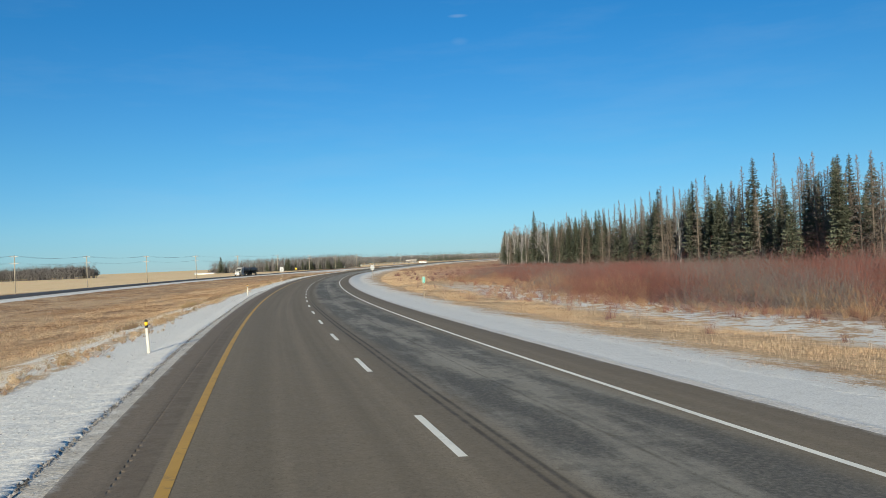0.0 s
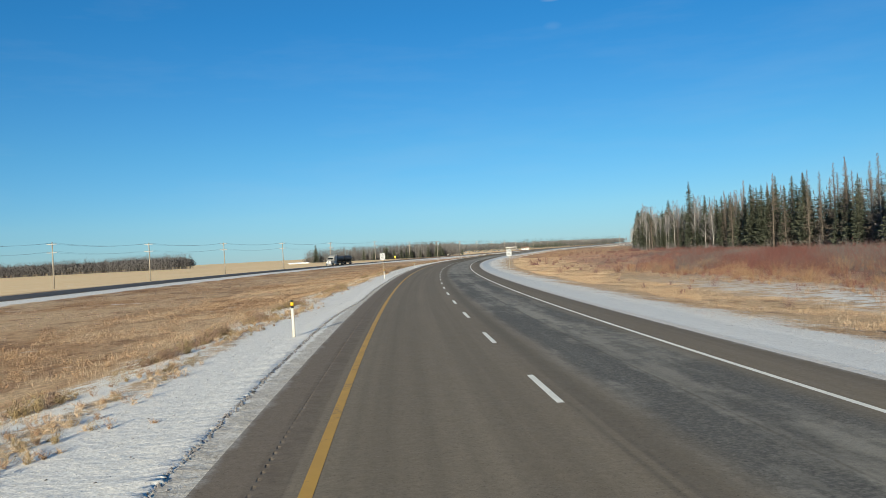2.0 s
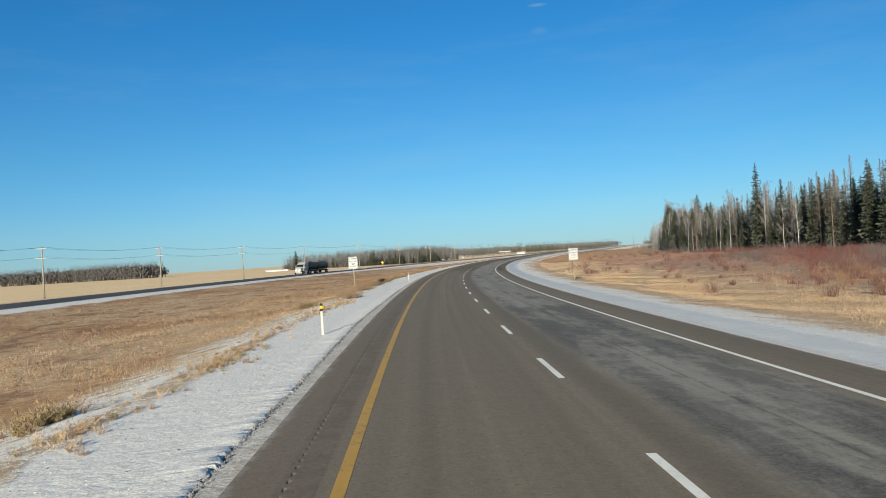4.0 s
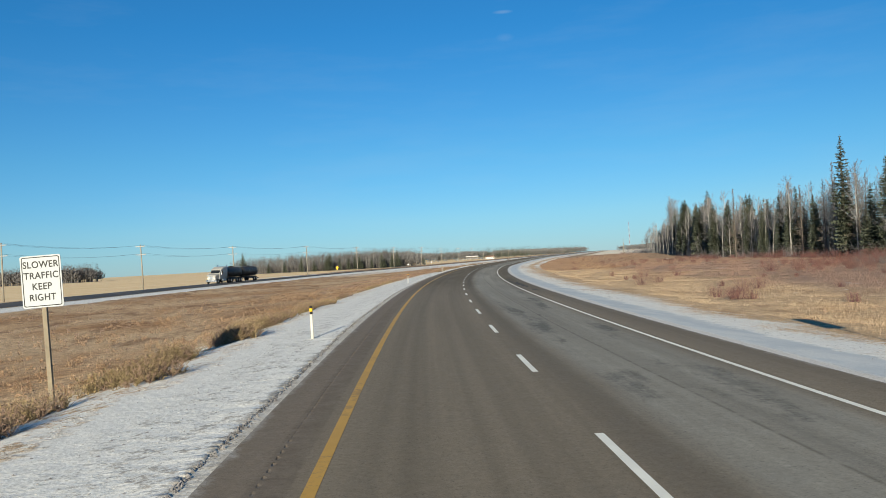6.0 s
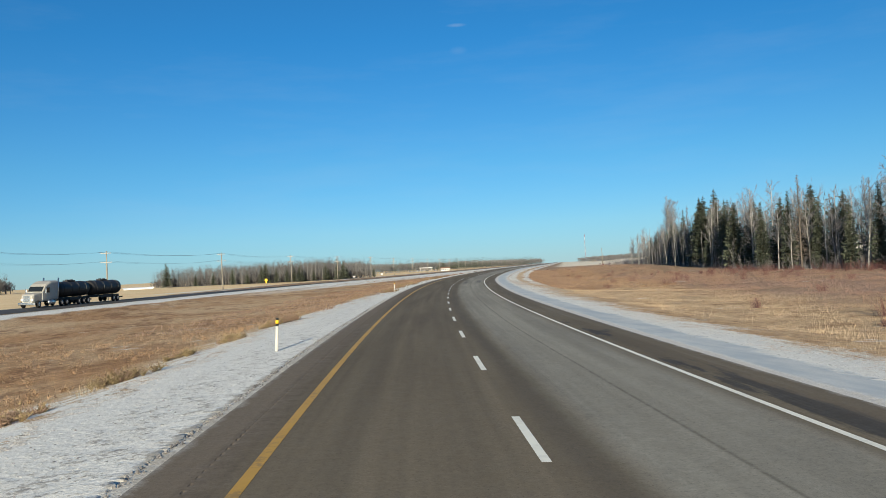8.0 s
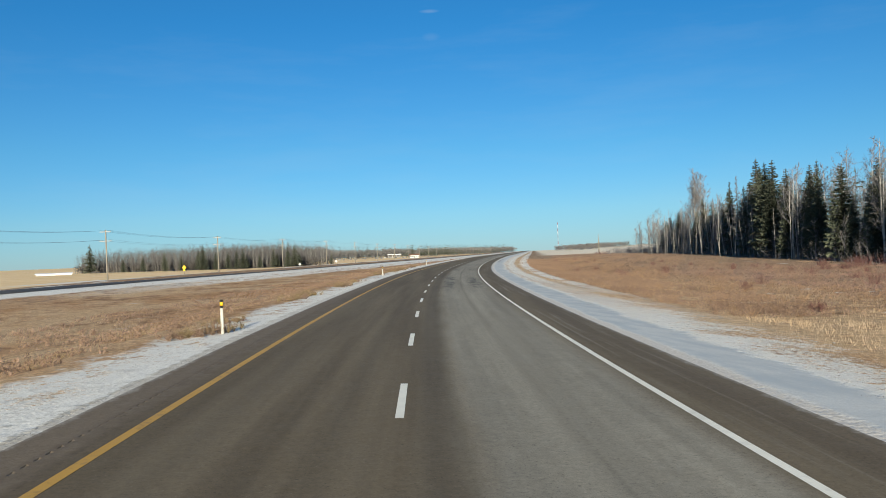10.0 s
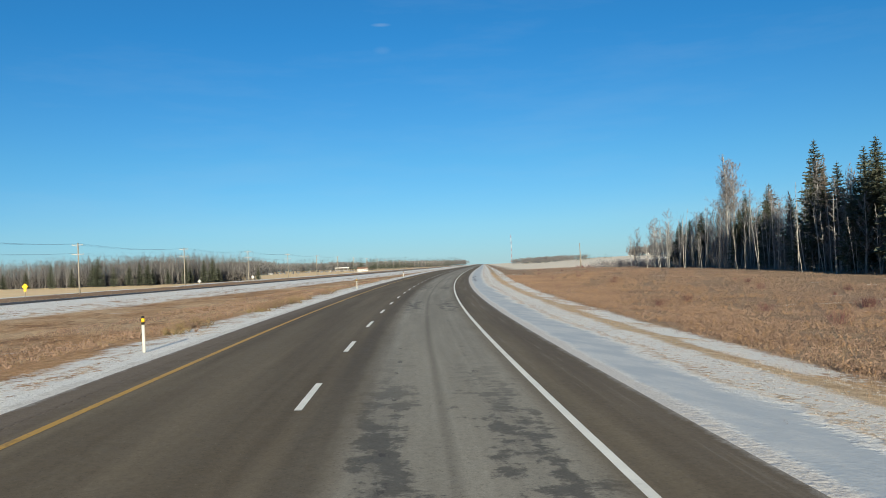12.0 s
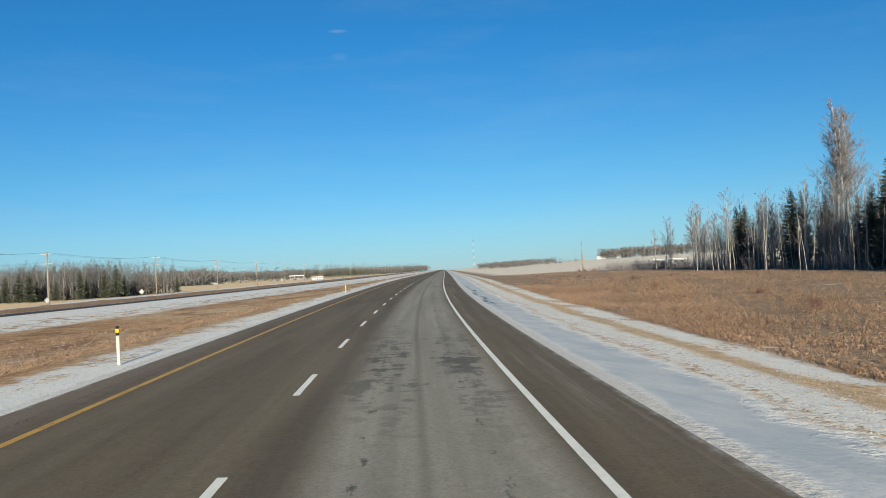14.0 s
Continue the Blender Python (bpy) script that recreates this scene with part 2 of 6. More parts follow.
# ---------------------------------------------------------------- materials
class Nodes:
    """Short ways to lay nodes."""

    def __init__(self, name, rough=0.8, metal=0.0, spec=0.3):
        self.m = bpy.data.materials.new(name)
        self.m.use_nodes = True
        self.t = self.m.node_tree
        self.b = self.t.nodes["Principled BSDF"]
        self.b.inputs["Roughness"].default_value = rough
        self.b.inputs["Metallic"].default_value = metal
        self.b.inputs["Specular IOR Level"].default_value = spec

    def put(self, socket, v):
        if isinstance(v, bpy.types.NodeSocket):
            self.t.links.new(v, socket)
        elif v is not None:
            socket.default_value = (*v, 1) if isinstance(v, tuple) and len(v) == 3 and socket.type == "RGBA" else v

    def attr(self, name):
        n = self.t.nodes.new("ShaderNodeAttribute")
        n.attribute_name = name
        return n.outputs["Fac"]

    def pos(self, scale=(1, 1, 1)):
        g = self.t.nodes.new("ShaderNodeNewGeometry")
        m = self.t.nodes.new("ShaderNodeMapping")
        m.inputs["Scale"].default_value = scale
        self.t.links.new(g.outputs["Position"], m.inputs["Vector"])
        return m.outputs["Vector"]

    def local(self, scale=(1, 1, 1)):
        g = self.t.nodes.new("ShaderNodeTexCoord")
        m = self.t.nodes.new("ShaderNodeMapping")
        m.inputs["Scale"].default_value = scale
        self.t.links.new(g.outputs["Object"], m.inputs["Vector"])
        return m.outputs["Vector"]

    def join(self, x, y, z=0.0):
        n = self.t.nodes.new("ShaderNodeCombineXYZ")
        for k, v in zip("XYZ", (x, y, z)):
            self.put(n.inputs[k], v)
        return n.outputs["Vector"]

    def noise(self, vec, scale, detail=4.0, rough=0.55, distort=0.0):
        n = self.t.nodes.new("ShaderNodeTexNoise")
        self.put(n.inputs["Vector"], vec)
        n.inputs["Scale"].default_value, n.inputs["Detail"].default_value = scale, detail
        n.inputs["Roughness"].default_value, n.inputs["Distortion"].default_value = rough, distort
        return n.outputs["Fac"]

    def voronoi(self, vec, scale, feature="F1", out="Distance"):
        n = self.t.nodes.new("ShaderNodeTexVoronoi")
        n.feature = feature
        self.put(n.inputs["Vector"], vec)
        n.inputs["Scale"].default_value = scale
        return n.outputs[out]

    def math(self, op, a, b=0.0, c=None):
        n = self.t.nodes.new("ShaderNodeMath")
        n.operation = op
        self.put(n.inputs[0], a)
        self.put(n.inputs[1], b)
        if c is not None:
            self.put(n.inputs[2], c)
        return n.outputs[0]

    def ramp(self, v, a, b, lo=0.0, hi=1.0, soft=True):
        n = self.t.nodes.new("ShaderNodeMapRange")
        n.interpolation_type = "SMOOTHSTEP" if soft else "LINEAR"
        self.put(n.inputs["Value"], v)
        n.inputs["From Min"].default_value, n.inputs["From Max"].default_value = a, b
        n.inputs["To Min"].default_value, n.inputs["To Max"].default_value = lo, hi
        return n.outputs["Result"]

    def band(self, v, a, b, soft):
        """1 between a and b, soft at both edges."""
        return self.math("MULTIPLY", self.ramp(v, a - soft, a + soft), self.ramp(v, b - soft, b + soft, 1.0, 0.0))

    def mix(self, f, a, b, mode="MIX"):
        n = self.t.nodes.new("ShaderNodeMix")
        n.data_type, n.blend_type = "RGBA", mode
        self.put(n.inputs["Factor"], f)
        self.put(n.inputs["A"], a)
        self.put(n.inputs["B"], b)
        return n.outputs["Result"]

    def island(self):
        return self.t.nodes.new("ShaderNodeNewGeometry").outputs["Random Per Island"]

    def random(self):
        return self.t.nodes.new("ShaderNodeObjectInfo").outputs["Random"]

    def bump(self, h, strength, distance=0.02):
        n = self.t.nodes.new("ShaderNodeBump")
        self.put(n.inputs["Height"], h)
        n.inputs["Strength"].default_value, n.inputs["Distance"].default_value = strength, distance
        self.t.links.new(n.outputs["Normal"], self.b.inputs["Normal"])

    def done(self, color, rough=None):
        self.put(self.b.inputs["Base Color"], color)
        if rough is not None:
            self.put(self.b.inputs["Roughness"], rough)
        return self.m


def plain(name, color, vary=0.25, scale=6.0, rough=0.7, metal=0.0, spec=0.3, bump=0.0):
    """A surface of one colour with two scales of wear."""
    n = Nodes(name, rough, metal, spec)
    p = n.local()
    big, fine = n.noise(p, scale * 0.25, 3), n.noise(p, scale * 4, 4)
    f = n.math("ADD", n.ramp(big, 0.3, 0.7, 1 - vary, 1 + vary * 0.4, False), n.ramp(fine, 0.3, 0.7, -vary * 0.3, vary * 0.3, False))
    c = n.mix(1.0, color, n.join(f, f, f), "MULTIPLY")
    if bump:
        n.bump(fine, bump)
    return n.done(c, n.ramp(big, 0.3, 0.7, rough - 0.08, min(rough + 0.1, 1.0), False))


def varied(name, dark, light, rough=0.8, spec=0.15, through_light=0.0, by="island"):
    """Grass, twigs and needles: each piece its own shade."""
    n = Nodes(name, rough, 0.0, spec)
    r = n.island() if by == "island" else n.random()
    big = n.noise(n.pos(), 0.09, 3)
    f = n.math("ADD", n.math("MULTIPLY", r, 0.6), n.math("MULTIPLY", n.ramp(big, 0.3, 0.7), 0.4))
    return n.done(n.mix(f, dark, light))


def make_ground():
    n = Nodes("frosty_roadside_ground", 0.9, 0.0, 0.15)
    s, lat, opp = n.attr("s"), n.attr("lat"), n.attr("opp")
    p = n.pos()
    warp = n.noise(p, 0.28, 5, 0.6)
    fine = n.noise(p, 2.2, 6, 0.65)
    coarse = n.noise(p, 0.05, 4)
    gravel = n.noise(p, 22.0, 4, 0.7)
    wl = n.math("ADD", lat, n.math("MULTIPLY", n.math("SUBTRACT", warp, 0.5), 3.2))
    wl = n.math("ADD", wl, n.math("MULTIPLY", n.math("SUBTRACT", fine, 0.5), 2.4))
    wo = n.math("ADD", opp, n.math("MULTIPLY", n.math("SUBTRACT", warp, 0.5), 3.0))
    wo = n.math("ADD", wo, n.math("MULTIPLY", n.math("SUBTRACT", fine, 0.5), 2.0))
    # dry grass
    streak = n.noise(n.pos((0.35, 0.06, 0.35)), 1.0, 5, 0.6)
    straw = n.mix(n.ramp(fine, 0.3, 0.7), (0.56, 0.385, 0.220), (0.73, 0.525, 0.320))
    brown = n.mix(n.ramp(fine, 0.3, 0.7), (0.42, 0.235, 0.112), (0.58, 0.352, 0.178))
    grass = n.mix(n.ramp(n.math("ADD", coarse, n.math("MULTIPLY", streak, 0.5)), 0.62, 0.92), straw, brown)
    grass = n.mix(n.math("MULTIPLY", n.math("MAXIMUM", n.math("MULTIPLY", n.band(wl, 12.5, 42, 1.5), n.ramp(s, 320, 230)), n.math("MULTIPLY", n.band(wl, 12.5, 25, 3), n.ramp(s, 420, 330))), 1.0), grass, straw)
    # dark matted patches in the median
    matted = n.math("MULTIPLY", n.ramp(n.noise(n.pos((0.30, 0.14, 0.2)), 1.0, 7, 0.7), 0.51, 0.62), n.ramp(wl, -11, -17))
    grass = n.mix(n.math("MULTIPLY", matted, 0.75), grass, (0.235, 0.122, 0.062))
    humps = n.math("MULTIPLY", n.ramp(n.noise(n.pos((0.9, 0.55, 0.6)), 1.0, 7, 0.72), 0.50, 0.63), n.ramp(coarse, 0.40, 0.58, 0.15, 0.75))
    grass = n.mix(humps, grass, (0.265, 0.142, 0.070))
    # reddish brown meadow out on the right
    meadow = n.mix(n.ramp(fine, 0.3, 0.7), (0.30, 0.202, 0.126), (0.46, 0.328, 0.210))
    plum = n.ramp(n.noise(n.pos((0.10, 0.10, 0.1)), 1.0, 5, 0.6), 0.50, 0.66)
    meadow = n.mix(n.math("MULTIPLY", plum, 0.6), meadow, (0.25, 0.152, 0.098))
    meadow_on = n.math("MAXIMUM", n.math("MULTIPLY", n.ramp(wl, 12, 14), n.ramp(s, 340, 420)), n.math("MULTIPLY", n.math("MULTIPLY", n.ramp(wl, 24, 32), n.ramp(coarse, 0.28, 0.48)), n.ramp(s, 190, 270)))
    grass = n.mix(meadow_on, grass, meadow)
    heath = n.math("MULTIPLY", n.math("MULTIPLY", n.ramp(wl, 21, 33), n.ramp(s, 460, 380)), n.ramp(n.noise(n.pos((0.12, 0.05, 0.1)), 1.0, 5, 0.65), 0.36, 0.54))
    grass = n.mix(n.math("MULTIPLY", heath, 0.8), grass, n.mix(n.ramp(fine, 0.3, 0.7), (0.345, 0.218, 0.155), (0.52, 0.350, 0.252)))
    # stubble beyond the opposing road and on the far hill
    rows = n.noise(n.pos((0.02, 0.3, 0.1)), 1.0, 4)
    stubble = n.mix(n.ramp(rows, 0.35, 0.65), (0.80, 0.57, 0.30), (0.90, 0.68, 0.40))
    grass = n.mix(n.ramp(wo, -24, -32), grass, stubble)
    ditch = n.math("MULTIPLY", n.band(wo, -27, -3, 2.0), n.ramp(s, 380, 450))
    grass = n.mix(n.math("MULTIPLY", ditch, 0.8), grass, n.mix(n.ramp(fine, 0.3, 0.7), (0.24, 0.145, 0.085), (0.42, 0.28, 0.17)))
    pale = n.mix(n.ramp(rows, 0.35, 0.65), (0.80, 0.70, 0.53), (0.90, 0.81, 0.65))
    hill = n.math("MULTIPLY", n.ramp(s, 640, 675), n.ramp(wl, 15, 24))
    grass = n.mix(hill, grass, pale)
    # matted stalks, the shade in their gaps painted into the grass colour
    tangle_shade = n.ramp(n.noise(p, 9.0, 5, 0.8), 0.32, 0.66, 0.52, 1.25, False)
    tangle_shade = n.math("MULTIPLY", tangle_shade, n.ramp(n.noise(p, 2.6, 6, 0.82), 0.32, 0.66, 0.62, 1.28, False))
    grass = n.mix(n.ramp(n.math("MAXIMUM", hill, n.ramp(wo, -24, -32)), 0, 1, 1.0, 0.2), grass, n.mix(1.0, grass, n.join(tangle_shade, tangle_shade, tangle_shade), "MULTIPLY"))
    # snow
    snow = n.mix(n.ramp(gravel, 0.35, 0.65), (0.69, 0.668, 0.60), (0.92, 0.895, 0.82))
    grit = n.ramp(n.math("ADD", n.math("MULTIPLY", n.noise(p, 9.0, 5, 0.7), 0.6), n.math("MULTIPLY", fine, 0.5)), 0.56, 0.66)
    snow = n.mix(n.math("MULTIPLY", grit, n.math("ADD", n.ramp(lat, 0, 1, 0.10, 0.2), n.math("MULTIPLY", n.band(lat, -7.1, -5.0, 0.6), n.math("MULTIPLY", n.band(s, 175, 320, 20), 0.75)))), snow, (0.34, 0.30, 0.25))
    # shade in small pits, painted into the snow as two sizes of speck
    pit_shade = n.ramp(n.math("ADD", n.noise(p, 13.0, 5, 0.8), n.math("MULTIPLY", n.math("SUBTRACT", fine, 0.5), 0.25)), 0.60, 0.70)
    snow = n.mix(n.math("MULTIPLY", pit_shade, n.ramp(lat, 0, 1, 0.75, 0.35)), snow, (0.33, 0.31, 0.28))
    snow = n.mix(n.math("MULTIPLY", n.ramp(n.noise(p, 30.0, 3, 0.7), 0.58, 0.70), n.ramp(lat, 0, 1, 0.6, 0.25)), snow, (0.30, 0.28, 0.25))
    left = n.math("MULTIPLY", n.ramp(n.math("ADD", wl, n.ramp(s, 280, 335, 0.0, -2.5)), -8.6, -8.0), n.ramp(wl, -4.0, -3.6, 1.0, 0.0))
    # outer verge: smooth icy strip, crusted snow, a straw band, a second broken strip of snow
    wr = n.math("ADD", lat, n.math("MULTIPLY", n.math("SUBTRACT", warp, 0.5), 1.8))
    wr = n.math("ADD", wr, n.math("MULTIPLY", n.math("SUBTRACT", fine, 0.5), 1.3))
    wr = n.math("SUBTRACT", wr, n.ramp(s, 60, 240, 0.9, 0.0))
    band = n.math("MULTIPLY", n.band(wr, 10.1, 11.6, 0.3), n.ramp(s, 330, 400))
    grass = n.mix(band, grass, n.mix(n.ramp(fine, 0.3, 0.7), (0.40, 0.28, 0.165), (0.66, 0.50, 0.32)))
    crumb = n.noise(p, 5.0, 6, 0.78)
    right = n.band(wr, 5.0, 8.6, 0.25)
    mix_r = n.math("MULTIPLY", n.band(wr, 8.3, 10.3, 0.3), n.ramp(n.math("ADD", crumb, n.ramp(wr, 8.2, 9.2, -0.12, 0.06)), 0.445, 0.52))
    soft_r = n.math("MULTIPLY", n.math("MULTIPLY", n.band(wr, 8.2, 12.9, 0.3), n.ramp(s, 400, 330)), n.ramp(n.math("ADD", n.math("ADD", n.math("MULTIPLY", crumb, 0.55), n.math("MULTIPLY", warp, 0.45)), n.ramp(wr, 8.2, 12.9, 0.09, -0.10, False)), 0.44, 0.54))
    thin_r = n.math("MULTIPLY", n.band(wr, 11.5, 13.3, 0.3), n.ramp(n.math("ADD", n.math("MULTIPLY", crumb, 0.5), n.math("MULTIPLY", warp, 0.5)), 0.44, 0.50))
    fray = n.math("ADD", n.math("MULTIPLY", n.noise(p, 0.9, 5, 0.7), 0.5), n.math("MULTIPLY", n.noise(p, 6.0, 5, 0.75), 0.5))
    early = n.ramp(s, 215, 150)
    mix_l = n.math("MULTIPLY", n.band(n.math("ADD", wl, n.ramp(s, 280, 335, 0.0, -4.0)), -11.4, -8.2, 0.5), n.ramp(n.math("ADD", n.math("ADD", fray, n.math("MULTIPLY", early, 0.02)), n.ramp(lat, -11.5, -8.5, -0.045, 0.03)), 0.455, 0.52))
    # a strip of straw parts the early snow from its broken outer edge
    parted = n.math("MULTIPLY", n.math("MULTIPLY", n.band(n.math("ADD", lat, n.math("MULTIPLY", n.math("SUBTRACT", warp, 0.5), 1.3)), -8.75, -7.95, 0.25), early), n.ramp(fray, 0.56, 0.48))
    sward = n.math("MULTIPLY", n.band(wl, -12.0, -7.0, 0.5), n.ramp(s, 330, 280))
    grass = n.mix(n.math("MULTIPLY", sward, 0.75), grass, n.mix(n.ramp(fray, 0.42, 0.58), (0.46, 0.33, 0.20), (0.68, 0.52, 0.35)))
    oppside = n.math("MAXIMUM", n.band(n.math("ADD", wo, n.math("MULTIPLY", n.ramp(s, 380, 470, 0.0, 3.4), n.ramp(wo, 8.0, 4.0))), 3.0, 8.6, 0.5), n.math("MULTIPLY", n.band(wo, -9.5, -4.0, 0.5), n.ramp(s, 430, 480, 1.0, 0.0)))
    oppside = n.math("MAXIMUM", oppside, n.math("MULTIPLY", n.math("MULTIPLY", n.band(wo, 4.0, 15.0, 1.5), n.ramp(s, 380, 460)), n.ramp(n.noise(p, 0.9, 6, 0.7), 0.40, 0.50)))
    oppside = n.math("MAXIMUM", oppside, n.math("MULTIPLY", n.band(wo, -22, -15, 1.5), n.ramp(warp, 0.46, 0.54)))
    oppside = n.math("MAXIMUM", oppside, n.math("MULTIPLY", n.math("MULTIPLY", n.band(wo, -52, -26, 3.0), n.ramp(s, 420, 500)), n.ramp(n.noise(n.pos((0.03, 0.012, 0.03)), 1.0, 4), 0.34, 0.44)))
    spots = n.math("MULTIPLY", n.ramp(n.noise(n.pos((0.16, 0.34, 0.3)), 1.0, 7, 0.72), 0.635, 0.66), n.ramp(coarse, 0.45, 0.55))
    thicket = n.math("MULTIPLY", n.math("MULTIPLY", n.band(wl, 20, 29, 2), n.ramp(s, 160, 105)), n.ramp(n.noise(p, 0.8, 7, 0.75), 0.46, 0.52))
    mask = left
    for k in (right, soft_r, n.math("MULTIPLY", thin_r, n.ramp(s, 330, 400)), n.math("MULTIPLY", mix_r, n.ramp(s, 330, 400)), mix_l, oppside, spots, thicket):
        mask = n.math("MAXIMUM", mask, k)
    mask = n.math("MULTIPLY", mask, n.ramp(parted, 0, 1, 1.0, 0.12))
    wi = n.math("ADD", lat, n.math("MULTIPLY", n.math("SUBTRACT", warp, 0.5), 0.5))
    wi = n.math("ADD", wi, n.math("MULTIPLY", n.math("SUBTRACT", fine, 0.5), 0.3))
    ice = n.math("MULTIPLY", n.ramp(wi, 6.45, 6.75), n.ramp(wr, 8.4, 7.9))
    snow = n.mix(n.math("MULTIPLY", ice, n.math("MULTIPLY", n.ramp(n.noise(n.pos((1.0, 0.4, 1.0)), 1.1, 5, 0.6), 0.35, 0.65, 0.6, 1.0), n.ramp(s, 60, 260, 0.12, 1.0))), snow, (0.47, 0.508, 0.52))
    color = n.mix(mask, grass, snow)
    # swept grit next to the paving
    verge = n.math("MAXIMUM", n.math("MULTIPLY", n.band(n.math("ADD", lat, n.math("MULTIPLY", n.math("SUBTRACT", fine, 0.5), 0.5)), -5.26, -4.2, 0.05), n.ramp(s, 300, 380, 1.0, 0.45)), 0.0)
    dirt = n.mix(n.ramp(gravel, 0.3, 0.7), (0.32, 0.28, 0.22), (0.66, 0.61, 0.52))
    color = n.mix(n.math("MULTIPLY", verge, n.ramp(fine, 0.3, 0.6, 0.4, 0.95)), color, dirt)
    rim = n.math("MULTIPLY", n.ramp(wi, 6.62, 6.42), n.ramp(lat, 5.0, 5.1))
    color = n.mix(n.math("MULTIPLY", rim, 0.85), color, n.mix(n.ramp(gravel, 0.3, 0.7), (0.50, 0.46, 0.40), (0.74, 0.70, 0.63)))
    wet = n.math("MULTIPLY", n.math("MULTIPLY", n.band(wr, 6.85, 7.1, 0.06), n.band(s, 478, 522, 3)), n.ramp(n.noise(p, 0.7, 4), 0.42, 0.5))
    color = n.mix(n.math("MULTIPLY", wet, 0.9), color, (0.03, 0.03, 0.032))
    thatch = n.math("MULTIPLY", n.noise(p, 14.0, 4, 0.7), n.math("MULTIPLY", n.ramp(mask, 0, 1, 2.0, 0.0), n.ramp(n.math("MAXIMUM", hill, n.ramp(wo, -24, -32)), 0, 1, 1.0, 0.1)))
    n.bump(n.math("ADD", n.math("ADD", thatch, n.math("MULTIPLY", n.noise(p, 7.0, 4, 0.6), n.math("MULTIPLY", n.ramp(ice, 0, 1, 0.8, 0.25), n.ramp(lat, -1, 1, 0.45, 1.0)))), n.math("MULTIPLY", fine, n.ramp(ice, 0, 1, 1.0, 0.2))), 0.55, 0.06)
    return n.done(color, n.ramp(mask, 0, 1, 0.95, 0.7))


def make_asphalt():
    n = Nodes("worn_highway_asphalt", 0.85, 0.0, 0.12)
    s, lat = n.attr("s"), n.attr("lat")

    def road(ks, kl, detail=4.0, rough=0.55):
        return n.noise(n.join(n.math("MULTIPLY", s, ks), n.math("MULTIPLY", lat, kl)), 1.0, detail, rough)

    def grey(color, f):
        return n.mix(1.0, color, n.join(f, f, f), "MULTIPLY")

    grain = n.noise(n.pos(), 60, 3, 0.7)
    mid = n.noise(n.pos(), 2.5, 5, 0.6)
    track = road(0.05, 1.0)
    stripe = road(0.012, 3.0, 3)
    base = n.mix(n.ramp(track, 0.35, 0.65), (0.148, 0.116, 0.075), (0.204, 0.164, 0.108))
    # the base is mixed lighter up to the bend's end
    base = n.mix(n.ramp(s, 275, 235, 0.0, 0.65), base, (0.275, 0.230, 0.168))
    base = grey(base, n.ramp(stripe, 0.3, 0.7, 0.90, 1.10, False))
    # darker wheel paths in the left lane, and a dark strip right of the lane line
    paths = n.math("MAXIMUM", n.band(lat, -2.95, -2.35, 0.3), n.band(lat, -1.15, -0.55, 0.3))
    base = n.mix(n.math("MULTIPLY", paths, n.ramp(track, 0.3, 0.7, 0.05, 0.3)), base, (0.115, 0.096, 0.068))
    base = n.mix(n.math("MULTIPLY", n.band(lat, 0.28, 0.85, 0.22), n.ramp(s, 40, 100, 0.25, 0.4)), base, (0.110, 0.096, 0.076))
    # the right lane is polished paler, most in the wheel paths
    wl = n.math("ADD", lat, n.math("MULTIPLY", n.math("SUBTRACT", road(0.25, 1.2, 5, 0.6), 0.5), 0.45))
    lane = n.band(wl, 1.0, W_RIGHT - 0.28, 0.38)
    older = n.ramp(s, 230, 340)
    pale = n.mix(older, (0.270, 0.250, 0.204), (0.300, 0.275, 0.218))
    pale = n.mix(n.ramp(track, 0.3, 0.7), pale, n.mix(older, (0.348, 0.324, 0.264), (0.378, 0.346, 0.273)))
    pale = grey(pale, n.ramp(road(0.02, 2.4, 3), 0.3, 0.7, 0.88, 1.10, False))
    # worn dark patches, drawn out along the lane and feathered by the paver
    sides = n.math("MAXIMUM", n.band(lat, 1.05, 1.95, 0.4), n.band(lat, 2.95, 4.0, 0.4))
    feather = n.noise(n.join(n.math("MULTIPLY", s, 3.0), n.math("MULTIPLY", lat, 1.1)), 1.0, 6, 0.7)
    shape = n.math("ADD", n.math("MULTIPLY", road(0.11, 0.8, 3), 0.55), n.math("ADD", n.math("MULTIPLY", road(0.55, 1.9, 6, 0.68), 0.30), n.math("MULTIPLY", feather, 0.15)))
    shape = n.math("ADD", shape, n.ramp(sides, 0, 1, -0.035, 0.025))
    early = n.math("ADD", n.ramp(s, 150, 190, 0.095, 0.015), n.math("MULTIPLY", n.ramp(s, 240, 262), -0.20))
    worn = n.math("MAXIMUM", n.band(s, 364, 386, 6), n.math("MAXIMUM", n.band(s, 413, 424, 5), n.band(s, 446, 458, 6)))
    early = n.math("ADD", early, n.math("MULTIPLY", worn, 0.17))
    blot = n.ramp(n.math("ADD", shape, early), 0.53, 0.64)
    blot = n.math("MULTIPLY", blot, n.ramp(n.noise(n.pos(), 14, 5, 0.75), 0.32, 0.62, 0.45, 1.0))
    scuffs = n.math("ADD", n.math("MULTIPLY", n.noise(n.join(n.math("MULTIPLY", s, 1.6), n.math("MULTIPLY", lat, 1.3)), 1.0, 8, 0.75), 0.6), n.math("MULTIPLY", road(0.3, 1.6, 4), 0.4))
    scuffs = n.math("MULTIPLY", n.ramp(n.math("ADD", scuffs, n.ramp(sides, 0, 1, -0.05, 0.03)), 0.505, 0.56), n.math("ADD", n.math("MULTIPLY", worn, 0.75), n.ramp(s, 200, 140, 0.12, 0.5)))
